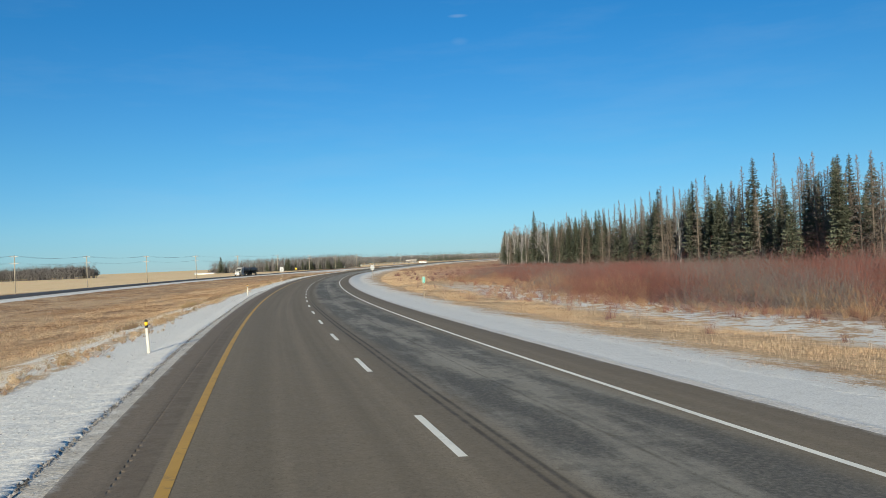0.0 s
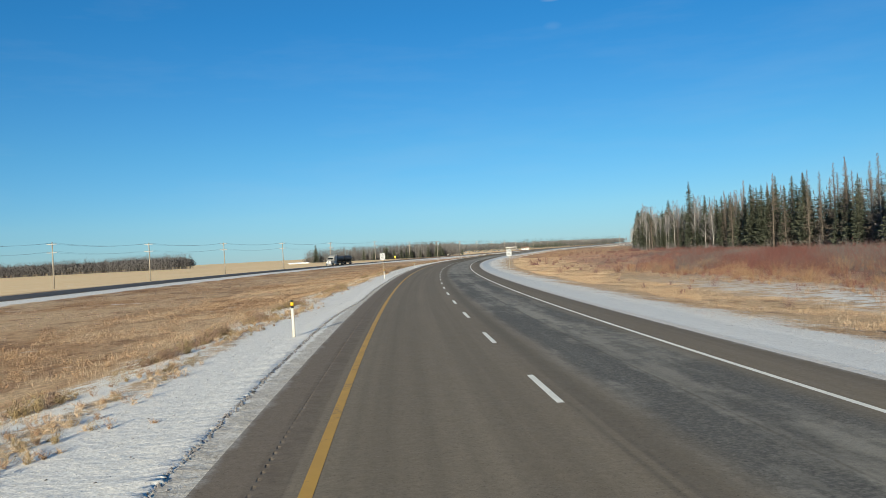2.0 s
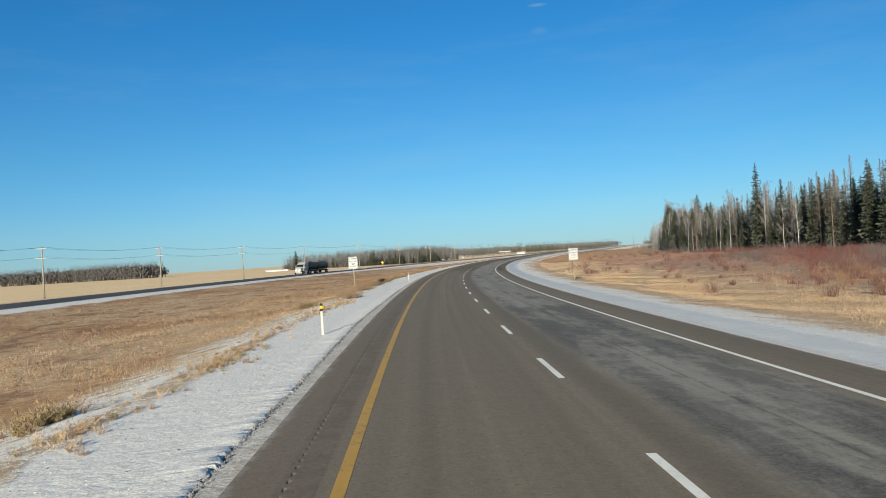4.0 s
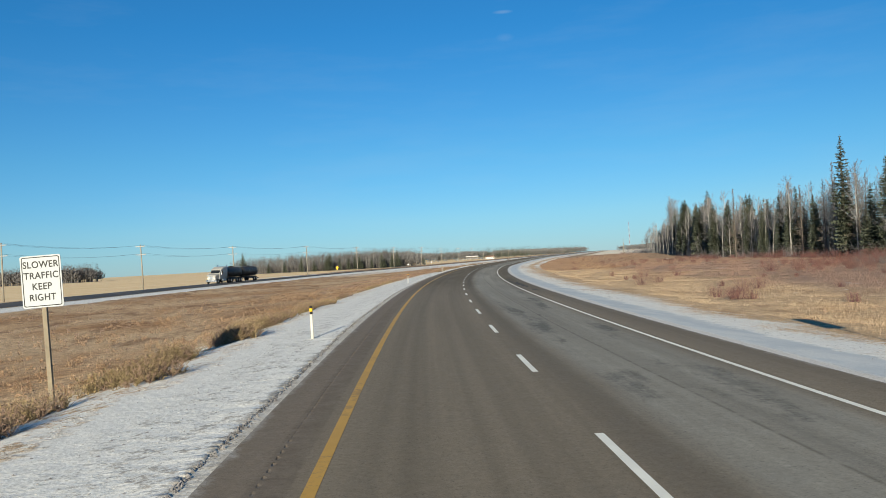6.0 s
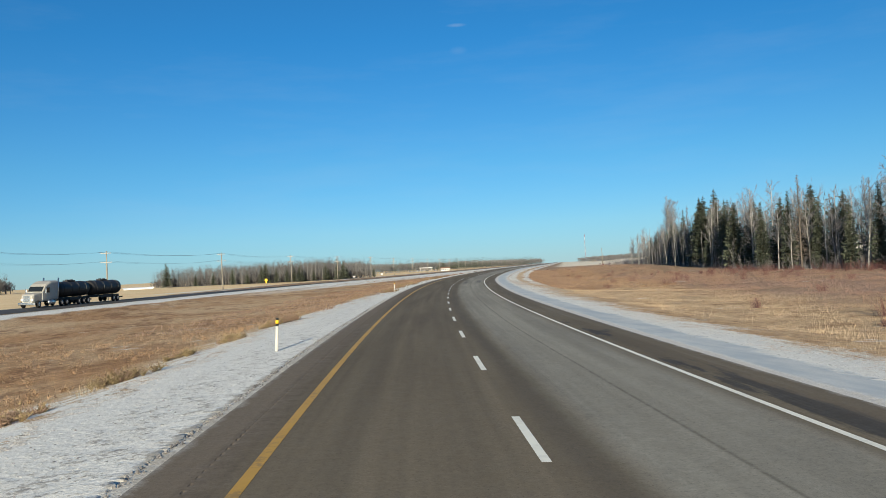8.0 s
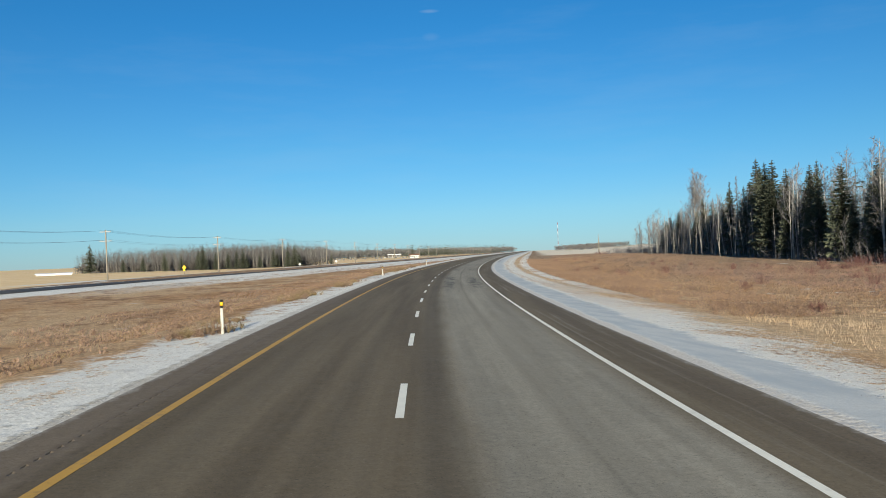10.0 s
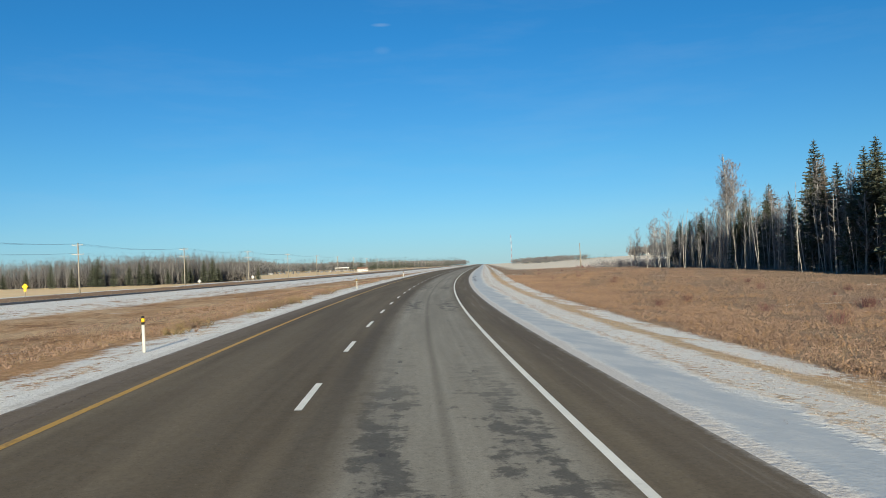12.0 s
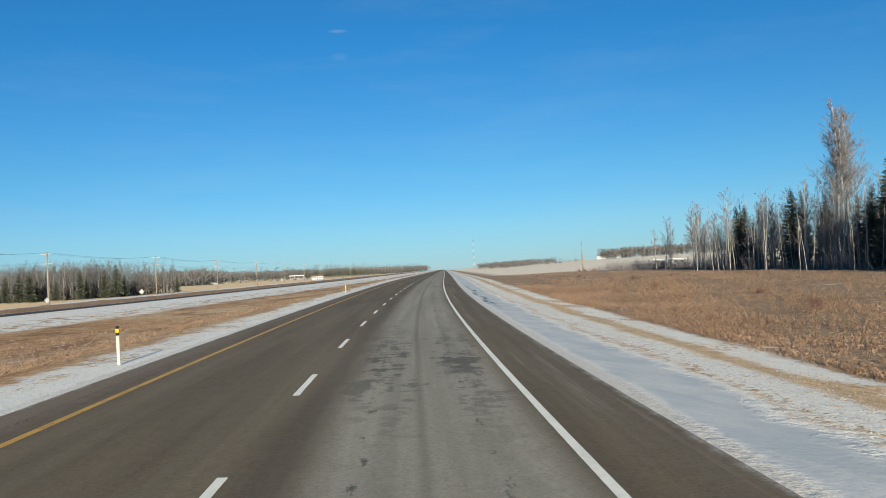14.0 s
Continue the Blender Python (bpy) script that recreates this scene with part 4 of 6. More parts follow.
def rooted(name, label, category, meshes, group):
    t = thing(name, label, category, group)
    part("trunk", meshes[0], None, t)
    part("crown", meshes[1], None, t)
    return t


tr = np.random.default_rng(11)
SPRUCES = [rooted("spruce_tree", "tall dark green spruce with drooping branches", "tree", make_spruce(tr, h, r), "roadside wood")
           for h, r in ((17, 2.3), (15, 2.15), (19, 2.4), (13, 2.2), (16, 1.8), (11, 2.2))]
DEADS = [rooted("larch_tree", "thin larch with bare rusty brown sprays", "tree", make_spruce(tr, h, r, d), "roadside wood")
         for h, r, d in ((16, 1.9, 0.35), (18, 1.8, 0.6), (14, 2.0, 0.25), (17, 2.2, 0.4))]
ASPENS = [rooted("aspen_tree", "bare aspen with a pale trunk and grey twigs", "tree", make_aspen(tr, h, w, li, tw, lo), "roadside wood")
          for h, w, li, tw, lo in ((16, 4.0, 34, 12, 0.35), (18, 4.4, 38, 13, 0.40), (14, 3.4, 30, 11, 0.3), (12, 3.6, 28, 11, 0.2), (17, 3.6, 32, 11, 0.42))]
BIRCHES = [rooted("birch_tree", "tall bare birch with a full crown of fine twigs", "tree", make_aspen(tr, h, w, li, tw, 0.42), "roadside wood") for h, w, li, tw in ((20, 4.2, 80, 16), (18, 3.8, 74, 15), (17, 3.4, 66, 15))]
OPEN_SPRUCES = [rooted("spruce_tree", "broad dark green spruce with layered drooping branches", "tree", make_spruce(tr, h, r), "roadside wood") for h, r in ((17, 3.3), (13, 3.0), (19, 3.5))]
used = set()


def stand_at(proto, x, y, z, size, turn, lean=(0, 0)):
    m = Matrix.LocRotScale((x, y, z), Euler((lean[0], lean[1], turn)), (size,) * 3)
    if proto.name not in used:
        used.add(proto.name)
        proto.matrix_basis = m
        return proto
    o = copy_thing(proto, Matrix.Identity(4))
    o.matrix_basis = m
    return o


WOOD_S = [40, 127, 256, 300, 380, 414, 545, 590, 625, 660]
WOOD_LAT = [84, 84, 86, 79, 70, 61, 59, 57, 68, 80]


def wood_edge(s):
    return np.interp(s, WOOD_S, WOOD_LAT)


def plant(proto, s, lat, size, rng):
    p = place(s, lat)
    stand_at(proto, p.x, p.y, p.z - 0.05, size, rng.uniform(0, 6.28), (rng.normal(0, 0.015), rng.normal(0, 0.015)))


wr = np.random.default_rng(23)
for row, (gap, s0, s1) in enumerate(((2.2, 62, 578), (2.3, 60, 584), (3.4, 60, 592))):
    s = s0 + wr.uniform(0, 3)
    while s < s1:
        lat = float(wood_edge(s)) + row * 4.2 + wr.uniform(-1.6, 1.8)
        asp = np.interp(s, [60, 300, 380, 470, 520, 560, 600, 640], [0.0, 0.12, 0.50, 0.62, 0.62, 0.80, 0.95, 1.0])
        dead = np.interp(s, [60, 150, 330, 380, 450], [0.42, 0.50, 0.42, 0.10, 0.02])
        r = wr.random()
        if r < asp:
            plant(ASPENS[wr.integers(5)], s, lat, wr.uniform(0.72, 1.12) * np.interp(s, [485, 510, 560, 640], [1.0, 0.85, 0.80, 0.65]), wr)
        elif r < asp + dead:
            plant(DEADS[wr.integers(4)], s, lat, wr.uniform(0.85, 1.12) * np.interp(s, [60, 105, 150, 200, 260], [0.96, 1.0, 1.1, 1.08, 1.0]), wr)
        else:
            kinds = OPEN_SPRUCES if s > 400 and wr.random() < 0.7 else SPRUCES
            plant(kinds[wr.integers(len(kinds))], s, lat, wr.uniform(0.80, 1.08) * np.interp(s, [60, 105, 150, 200, 260, 320, 345, 450, 475, 500, 520], [0.98, 1.0, 1.1, 1.06, 1.0, 1, 0.85, 0.85, 1, 1, 0.75]), wr)
        s += gap * wr.uniform(0.45, 1.6)
# slim pale aspens before the dark end of the wood
SLIM_ASPENS = [rooted("aspen_tree", "slim leaning aspen with a pale bare trunk", "tree", make_aspen(tr, h, w, li, tw, 0.45, 0.0045), "roadside wood") for h, w, li, tw in ((12, 1.3, 16, 6), (13, 1.1, 12, 6), (10, 1.2, 14, 6))]
s = 452.0
while s < 592:
    p = place(s, float(wood_edge(s)) - wr.uniform(0.3, 4.5))
    stand_at(SLIM_ASPENS[wr.integers(3)], p.x, p.y, p.z - 0.05, wr.uniform(0.6, 1.15), wr.uniform(0, 6.28), (wr.normal(0, 0.07), wr.normal(0, 0.07)))
    s += wr.uniform(0.7, 3.0)
# single trees that stand out at the wood's edge
for proto, x, y, h, base in ((SPRUCES[4], 116.8, 325.6, 23.6, 16), (OPEN_SPRUCES[2], 178.5, 489.3, 25.0, 19), (OPEN_SPRUCES[0], 145.7, 445.5, 18.4, 17), (OPEN_SPRUCES[1], 181.9, 506.0, 18.0, 13),
                             (BIRCHES[0], 170.4, 505.9, 26.0, 20), (BIRCHES[1], 172.6, 507.0, 25.0, 18), (BIRCHES[2], 169.0, 504.3, 22.5, 17), (BIRCHES[1], 177.6, 488.5, 23.0, 18), (ASPENS[3], 179.1, 546.4, 13.6, 12),
                             (ASPENS[2], 186.0, 556.0, 15.0, 14), (ASPENS[3], 192.0, 562.0, 13.0, 12), (ASPENS[2], 176.0, 535.0, 15.5, 14), (ASPENS[4], 181.0, 550.5, 13.5, 17)):
    stand_at(proto, x, y, ground_at(x, y) - 0.1, h / base, wr.uniform(0, 6.28))


def far_spruce(rng, H, R):
    return spruce_crown(rng, H, R, max(7, int(H * 0.7)), 5, H * 0.08)


def far_bare(rng, H, spread, stems=11):
    """A bare tree seen from far: trunk and upright limbs as thin triangles."""
    b = np.zeros((1, 3))
    out = [spikes(b, np.array([[0, 0, 1.0]]), np.full(1, H), np.full(1, 0.2), rng)]
    z = rng.uniform(0.22, 0.9, stems) * H
    base = np.stack([np.zeros(stems), np.zeros(stems), z], -1)
    a = rng.uniform(0, 6.28, stems)
    d = np.stack([np.cos(a), np.sin(a), rng.uniform(1.4, 3.4, stems)], -1)
    d /= np.linalg.norm(d, axis=1)[:, None]
    out.append(spikes(base, d, (H * 1.02 - z) * rng.uniform(0.3, 0.6, stems) + 0.4, np.full(stems, 0.07), rng))
    b2 = np.repeat(base, 6, 0) + np.repeat(d, 6, 0) * rng.uniform(0.2, 2.4, (stems * 6, 1))
    d2 = np.repeat(d, 6, 0) + rng.normal(0, 0.33, (stems * 6, 3))
    d2 /= np.linalg.norm(d2, axis=1)[:, None]
    out.append(spikes(b2, d2, rng.uniform(0.5, 1.5, stems * 6), np.full(stems * 6, 0.06), rng))
    return np.concatenate(out)


def grove(name, label, pts, maker, mat, kinds, rng, hmin, hmax, wide=1.0):
    """Many far trees as one mass."""
    base = [maker(rng, k) for k in kinds]
    out = []
    for x, y, z in pts:
        t = base[rng.integers(len(base))]
        h = rng.uniform(hmin, hmax)
        a = rng.uniform(0, 6.28)
        c, s = math.cos(a), math.sin(a)
        w = rng.uniform(0.8, 1.25) * wide
        q = t.copy()
        q[..., 0], q[..., 1] = (t[..., 0] * c - t[..., 1] * s) * w, (t[..., 0] * s + t[..., 1] * c) * w
        q *= h
        out.append(q + np.array([x, y, z]))
    tagged(new(name, tri_mesh(name, np.concatenate(out), mat)), label, "trees", kind="stuff")


def unit_spruce(rng, r):
    return far_spruce(rng, 12.0, r) / 12.0


def unit_bare(rng, r):
    return far_bare(rng, 12.0, r) / 12.0


def unit_mass(rng, r):
    """A bare tree of a distant wood: a stem and a rounded crown of short sprays."""
    n = 46
    v = rng.normal(size=(n, 3))
    v *= (rng.random(n) ** 0.4 / np.linalg.norm(v, axis=1))[:, None]
    base = np.stack([v[:, 0] * r / 12, v[:, 1] * r / 12, 0.50 + 0.42 * v[:, 2]], -1)
    d = np.stack([v[:, 0] * 0.5, v[:, 1] * 0.5, np.ones(n)], -1) + rng.normal(0, 0.22, (n, 3))
    d /= np.linalg.norm(d, axis=1)[:, None]
    stem = spikes(np.zeros((1, 3)), np.array([[0, 0, 1.0]]), np.full(1, 0.8), np.full(1, 0.035), rng)
    return np.concatenate([stem, spikes(base, d, rng.uniform(0.08, 0.20, n), np.full(n, 0.05), rng)])


def unit_trunk(rng, r):
    """A slim pale stem with a slight bend."""
    a = np.array([(0, 0, -0.02), (rng.normal(0, 0.02), rng.normal(0, 0.02), 0.5), (rng.normal(0, 0.03), rng.normal(0, 0.03), 1.0)])
    out = []
    for k in range(3):
        u = np.array([math.cos(k * 2.1), math.sin(k * 2.1), 0]) * 0.0085
        w = np.array([math.cos(k * 2.1 + 2.1), math.sin(k * 2.1 + 2.1), 0]) * 0.0085
        out += [(a[0] + u, a[0] + w, a[1] + w * 0.7), (a[0] + u, a[1] + w * 0.7, a[1] + u * 0.7), (a[1] + u * 0.7, a[1] + w * 0.7, a[2])]
    return np.array(out)


def strip_points(line, depth, n, rng, front=0.0):
    """Random points along a bent line, reaching back from it (to the left of its run)."""
    line = np.asarray(line, float)
    seg = np.linalg.norm(np.diff(line, axis=0), axis=1)
    c = np.concatenate([[0], np.cumsum(seg)])
    u = rng.uniform(0, c[-1], n)
    x, y = np.interp(u, c, line[:, 0]), np.interp(u, c, line[:, 1])
    e = 0.5
    tx = np.interp(u + e, c, line[:, 0]) - np.interp(u - e, c, line[:, 0])
    ty = np.interp(u + e, c, line[:, 1]) - np.interp(u - e, c, line[:, 1])
    l = np.hypot(tx, ty) + 1e-9
    d = depth * rng.random(n) ** 1.4
    px, py = x - ty / l * d, y + tx / l * d
    return [(a, b, ground_at(a, b) - 0.1) for a, b in zip(px, py)]


gr = np.random.default_rng(5)
# the wood's inner rows
pts = []
for s in np.concatenate([np.arange(60, 335, 0.8), np.arange(335, 575, 5.5)]):
    p = place(s, float(wood_edge(s)) + gr.uniform(9, 34))
    pts.append((p.x, p.y, p.z - 0.1))
grove("wood_interior", "dense inner spruces of the roadside wood", pts, unit_spruce, NEEDLES, (2.2, 2.0, 2.5), gr, 12.5, 16.5)
pts = []
for s in np.arange(325, 500, 0.75):
    p = place(s, float(wood_edge(s)) + gr.uniform(3, 42))
    pts.append((p.x, p.y, p.z - 0.1))
tail = []
for s in np.arange(500, 585, 0.8):
    p = place(s, float(wood_edge(s)) + gr.uniform(3, 30))
    tail.append((p.x, p.y, p.z - 0.1))
grove("wood_interior", "low bare aspens at the thin end of the wood", tail, unit_bare, TWIGS, (2.0, 1.7, 2.2, 2.4), gr, 8, 13)
grove("wood_interior", "slim pale trunks at the thin end of the wood", tail[::2], unit_trunk, FAR_TRUNKS, (1, 2, 3, 4), gr, 6, 11)
grove("wood_interior", "dark brush at the foot of the wood", tail, unit_mass, DARK_TWIGS, (3.0, 2.6, 3.4), gr, 2, 4.5, 1.6)
grove("wood_interior", "bare grey aspens deep in the roadside wood", pts, unit_bare, TWIGS, (2.0, 1.7, 2.2, 2.4), gr, 10, 17)
grove("wood_interior", "slim pale aspen trunks in the roadside wood", pts[::2], unit_trunk, FAR_TRUNKS, (1, 2, 3, 4), gr, 9, 16)
pts = []
for s in np.arange(328, 475, 1.6):
    p = place(s, float(wood_edge(s)) + gr.uniform(5, 18))
    pts.append((p.x, p.y, p.z - 0.1))
grove("wood_interior", "slender dark spruces behind the wood's edge", pts, unit_spruce, NEEDLES, (1.9, 1.6, 2.1), gr, 10, 15.5)
pts = []
for s in np.arange(62, 500, 0.55):
    p = place(s, float(wood_edge(s)) + gr.uniform(-0.5, 9))
    pts.append((p.x, p.y, p.z - 0.1))
cut = int(len(pts) * 0.6)
grove("wood_interior", "young spruces along the wood's foot", pts[:cut:2] + pts[cut::5], unit_spruce, NEEDLES, (2.8, 2.4, 3.2), gr, 3, 8)
grove("wood_interior", "grey brush along the wood's foot", pts[1::2], unit_bare, TWIGS, (3.0, 2.6, 3.4), gr, 3, 6.5, 1.3)
pts = []
for s in np.arange(425, 590, 0.36):
    p = place(s, float(wood_edge(s)) + gr.uniform(-2.5, 3.5))
    pts.append((p.x, p.y, p.z - 0.1))
grove("wood_interior", "grey brush before the thin end of the wood", pts, unit_bare, TWIGS, (3.0, 2.6, 3.4), gr, 3, 7.5, 1.2)
# aspen grove beyond the opposing road
GROVE = [(-39, 797), (-23, 772), (25, 712), (60, 697), (96, 716)]
grove("aspen_grove", "grey leafless aspen grove beyond a stubble field", strip_points(GROVE[::-1], -70, 1700, gr), unit_bare, FAR_TWIGS, (2.0, 1.7, 2.2, 2.4, 1.9), gr, 7.5, 12.5, 1.25)
grove("aspen_grove", "slim pale trunks of a leafless aspen grove", strip_points(GROVE[::-1], -50, 900, gr), unit_trunk, FAR_TRUNKS, (1, 2, 3, 4), gr, 6.5, 12)
grove("aspen_grove", "dark brushy undergrowth in a leafless aspen grove", strip_points(GROVE[::-1], -60, 1100, gr), unit_mass, DARK_TWIGS, (3.0, 2.6, 3.4), gr, 2.5, 6.0, 1.8)
BROAD = [rooted("spruce_tree", "broad dark spruce before a grey aspen grove", "tree", make_spruce(tr, h, r), "grove edge spruces") for h, r in ((9.0, 2.3), (9.0, 1.9))]
for x, y, h in ((-26, 762, 10.8), (14, 714, 7.0), (32, 701, 8.4), (30, 704, 7), (37.8, 698.5, 5.8), (43.5, 696, 5.9), (47.3, 694.5, 6.4), (50.2, 693, 6.8), (52, 696, 5), (57.6, 690, 4.7), (64.2, 691, 6.8), (66, 694, 5), (71.2, 695, 6.7), (74.6, 696.7, 7.5), (77, 700, 5), (93.6, 706.7, 4), (3, 728, 5.5), (-8, 745, 5), (22, 709, 5.5)):
    stand_at(BROAD[int(gr.integers(2))], x, y, ground_at(x, y), h / 6.4, gr.uniform(0, 6))
# far woods round the fields
grove("far_woods", "grey leafless wood at the far edge of a field", strip_points([(-182, 930), (-269, 1005), (-420, 1030), (-700, 1000)], -40, 1500, gr), unit_mass, DIM_TWIGS, (2.2, 2.4, 2.0), gr, 10, 15, 1.8)
grove("far_woods", "bare crowns of a dark wood beyond a stubble field", strip_points([(-182, 930), (-269, 1005), (-420, 1030), (-560, 1015)], -30, 800, gr), unit_bare, DIM_TWIGS, (3.0, 2.6, 2.2), gr, 12, 17, 1.5)
grove("far_woods", "far mixed treeline behind the roadside buildings", strip_points([(90, 1180), (160, 1520), (366, 1790), (560, 2050), (790, 2400)][::-1], 60, 950, gr), unit_mass, HAZY_TWIGS, (3.0, 2.6, 3.4), gr, 13, 18, 1.4)
grove("far_woods", "dark far spruces behind the roadside buildings", strip_points([(90, 1160), (160, 1500), (366, 1760), (560, 2020), (790, 2370)][::-1], 45, 420, gr), unit_spruce, NEEDLES, (2.6, 2.2), gr, 13, 22)
grove("far_woods", "far bare wood on the pale hill", strip_points([place(1330, 40)[:2], place(1500, 120)[:2]] , -40, 200, gr), unit_mass, HAZY_TWIGS, (3.0, 2.6, 3.4), gr, 6, 9, 1.7)
grove("far_woods", "far bare wood on the hill's shoulder", strip_points([place(1350, 190)[:2], place(1350, 290)[:2]], 40, 160, gr), unit_mass, HAZY_TWIGS, (3.0, 2.6, 3.4), gr, 10, 14, 1.7)
grove("far_woods", "long bare treeline along the hill top", strip_points([place(1500, 330)[:2], place(1350, 470)[:2], place(900, 478)[:2]], 40, 500, gr), unit_mass, HAZY_TWIGS, (3.0, 2.6, 3.4), gr, 10, 14, 1.7)
grove("far_woods", "dark spruce stand near the roadside buildings", strip_points([(392, 1440), (290, 1262)], -40, 90, gr), unit_spruce, NEEDLES, (2.6, 2.2), gr, 12, 17)
grove("far_woods", "dark spruces round the hill farm", strip_points([place(1290, 100)[:2], place(1330, 160)[:2]], -25, 26, gr) + strip_points([place(1260, 270)[:2], place(1250, 345)[:2]], 20, 20, gr), unit_spruce, NEEDLES, (3.4, 2.8), gr, 5, 8)


# shrubs, grass and weeds
def shrub_triangles(rng, P, h, stems, spread, width, lean=0.22):
    n = len(P)
    b = np.repeat(P, stems, 0)
    hh = np.repeat(h, stems)
    off = rng.normal(0, 1, (n * stems, 2)) * np.repeat(spread, stems)[:, None] * 0.28
    b = b.copy()
    b[:, :2] += off
    d = np.stack([off[:, 0] * 0.8 + rng.normal(0, lean, len(b)), off[:, 1] * 0.8 + rng.normal(0, lean, len(b)), np.full(len(b), 1.0)], -1)
    d /= np.linalg.norm(d, axis=1)[:, None]
    l = hh * rng.uniform(0.55, 1.08, len(b))
    t1 = spikes(b, d, l, np.full(len(b), width), rng)
    q = rng.uniform(0.3, 0.75, len(b))
    out = [t1]
    for reach, wild in ((0.40, 0.38), (0.22, 0.75)):
        d2 = d + rng.normal(0, wild, d.shape)
        d2 /= np.linalg.norm(d2, axis=1)[:, None]
        out.append(spikes(b + d * (l * q)[:, None], d2, l * reach * rng.uniform(0.6, 1.3, len(b)), np.full(len(b), width * 0.75), rng))
        q = rng.uniform(0.35, 0.95, len(b))
    return np.concatenate(out)


def ground_points(rng, s, lat):
    x, y = plan(s, lat)
    return np.stack([x, y, land(s, lat) - 0.03], -1)


vr = np.random.default_rng(31)
n = 6400
s, lat = vr.uniform(15, 330, n), vr.uniform(24, 80, n)
dens = np.clip((lat - 25 - 5 * np.sin(s * 0.06) - np.interp(s, [15, 90, 140, 170, 240, 330], [4, 1, 2, 3, 9, 22])) / np.interp(s, [140, 200], [8, 22]), 0, 1)
keep = (vr.random(n) < dens) & (lat < wood_edge(s) - 1)
s, lat = s[keep], lat[keep]
clump = 0.5 + 0.5 * wave(s * 0.55 + 3, lat * 0.9)
h = vr.uniform(1.1, 2.3, len(s)) * (0.62 + 0.80 * clump) * np.interp(s, [15, 90, 125, 190, 230, 330], [2.75, 2.5, 1.5, 1.15, 0.8, 0.6]) * np.interp(lat, [26, 36], [0.6, 1.0])
mood = 1.4 * wave(s * 0.9 + 5, lat * 0.7 + 2) + vr.normal(0, 0.35, len(s))
for mat, kk, lab in ((RED_STEMS, (mood > -0.25) & (mood < 0.75), "dense leafless red willow thicket before the wood"), (PLUM_STEMS, mood >= 0.75, "dull plum-brown willows in the thicket"), (DARK_TWIGS, mood <= -0.25, "grey leafless saplings among red willows")):
    tagged(new("willow_thicket", tri_mesh("willow_thicket", shrub_triangles(vr, ground_points(vr, s[kk], lat[kk]), h[kk], 21, h[kk] * 0.7, 0.023, 0.34), mat)), lab, "bushes", kind="stuff")
# straw-coloured bushes and stubs along the thicket's front
n = 1500
s = vr.uniform(10, 210, n)
front = 24 + np.interp(s, [15, 90, 140, 170, 240], [6, 1, 2, 6, 18]) + 4 * np.sin(s * 0.06)
lat = front + vr.normal(2.2, 3.2, n)
h = vr.uniform(0.35, 1.0, n) * (0.5 + 0.5 * wave(s * 0.8, lat * 1.3) + 0.35).clip(0.35, 1.4)
warm = vr.random(n) < 0.62
for mat, kk, lab in ((BROWN_GRASS, warm, "straw-coloured bushes along the thicket's front"), (RED_STEMS, ~warm, "small reddish shrubs along the thicket's front")):
    tagged(new("willow_shrubs", tri_mesh("willow_shrubs", shrub_triangles(vr, ground_points(vr, s[kk], lat[kk]), h[kk], 26, h[kk] * 0.7, 0.014), mat)), lab, "bushes", kind="stuff")
n = 260
s, lat = vr.uniform(40, 190, n), vr.uniform(28, 46, n)
k = wave(s * 1.1 + 7, lat * 1.6) > 0.1
s, lat = s[k], lat[k]
h = vr.uniform(1.0, 2.0, len(s)) * np.interp(s, [40, 90, 190], [1.6, 1.5, 0.8])
tagged(new("willow_shrubs", tri_mesh("willow_shrubs", shrub_triangles(vr, ground_points(vr, s, lat), h, 60, h * 0.8, 0.020, 0.45), BROWN_GRASS)), "straw-coloured bushes standing among the red willows", "bushes", kind="stuff")
n = 26
s, lat = vr.uniform(10, 150, n), vr.uniform(15.5, 22, n)
h = vr.uniform(0.4, 0.9, n)
tagged(new("willow_shrubs", tri_mesh("willow_shrubs", shrub_triangles(vr, ground_points(vr, s, lat), h, 30, h * 0.6, 0.016), PLUM_STEMS)), "few small brown shrubs in the tall grass", "bushes", kind="stuff")
n = 520
s = 170 + 450 * vr.random(n) ** 1.7
e = wood_edge(s)
lat = np.where(vr.random(n) < 0.62, e - np.abs(vr.normal(0, 4.5, n)) - 1, vr.uniform(17, 58, n))
lat = np.minimum(lat, e - 1)
k = (s < 430) | (lat < e - 18)
s, lat, e, n = s[k], lat[k], e[k], int(k.sum())
h = np.where(lat > e - 14, vr.uniform(0.9, 2.4, n), vr.uniform(0.5, 1.3, n)) * np.interp(s, [200, 380, 440, 600], [1, 1, 0.65, 0.5])
tagged(new("willow_shrubs", tri_mesh("willow_shrubs", shrub_triangles(vr, ground_points(vr, s, lat), h, 60, h * 0.9, 0.026), PLUM_STEMS)), "scattered plum-brown leafless shrubs in the meadow", "bushes", kind="stuff")
n = 900
s = vr.uniform(120, 640, n)
lat = wood_edge(s) - vr.uniform(-6, 3.5, n)
h = vr.uniform(1.2, 4.2, n)
tagged(new("wood_fringe", tri_mesh("wood_fringe", shrub_triangles(vr, ground_points(vr, s, lat), h, 12, h * 0.4, 0.04), TWIGS)), "grey leafless saplings fringing the wood", "bushes", kind="stuff")


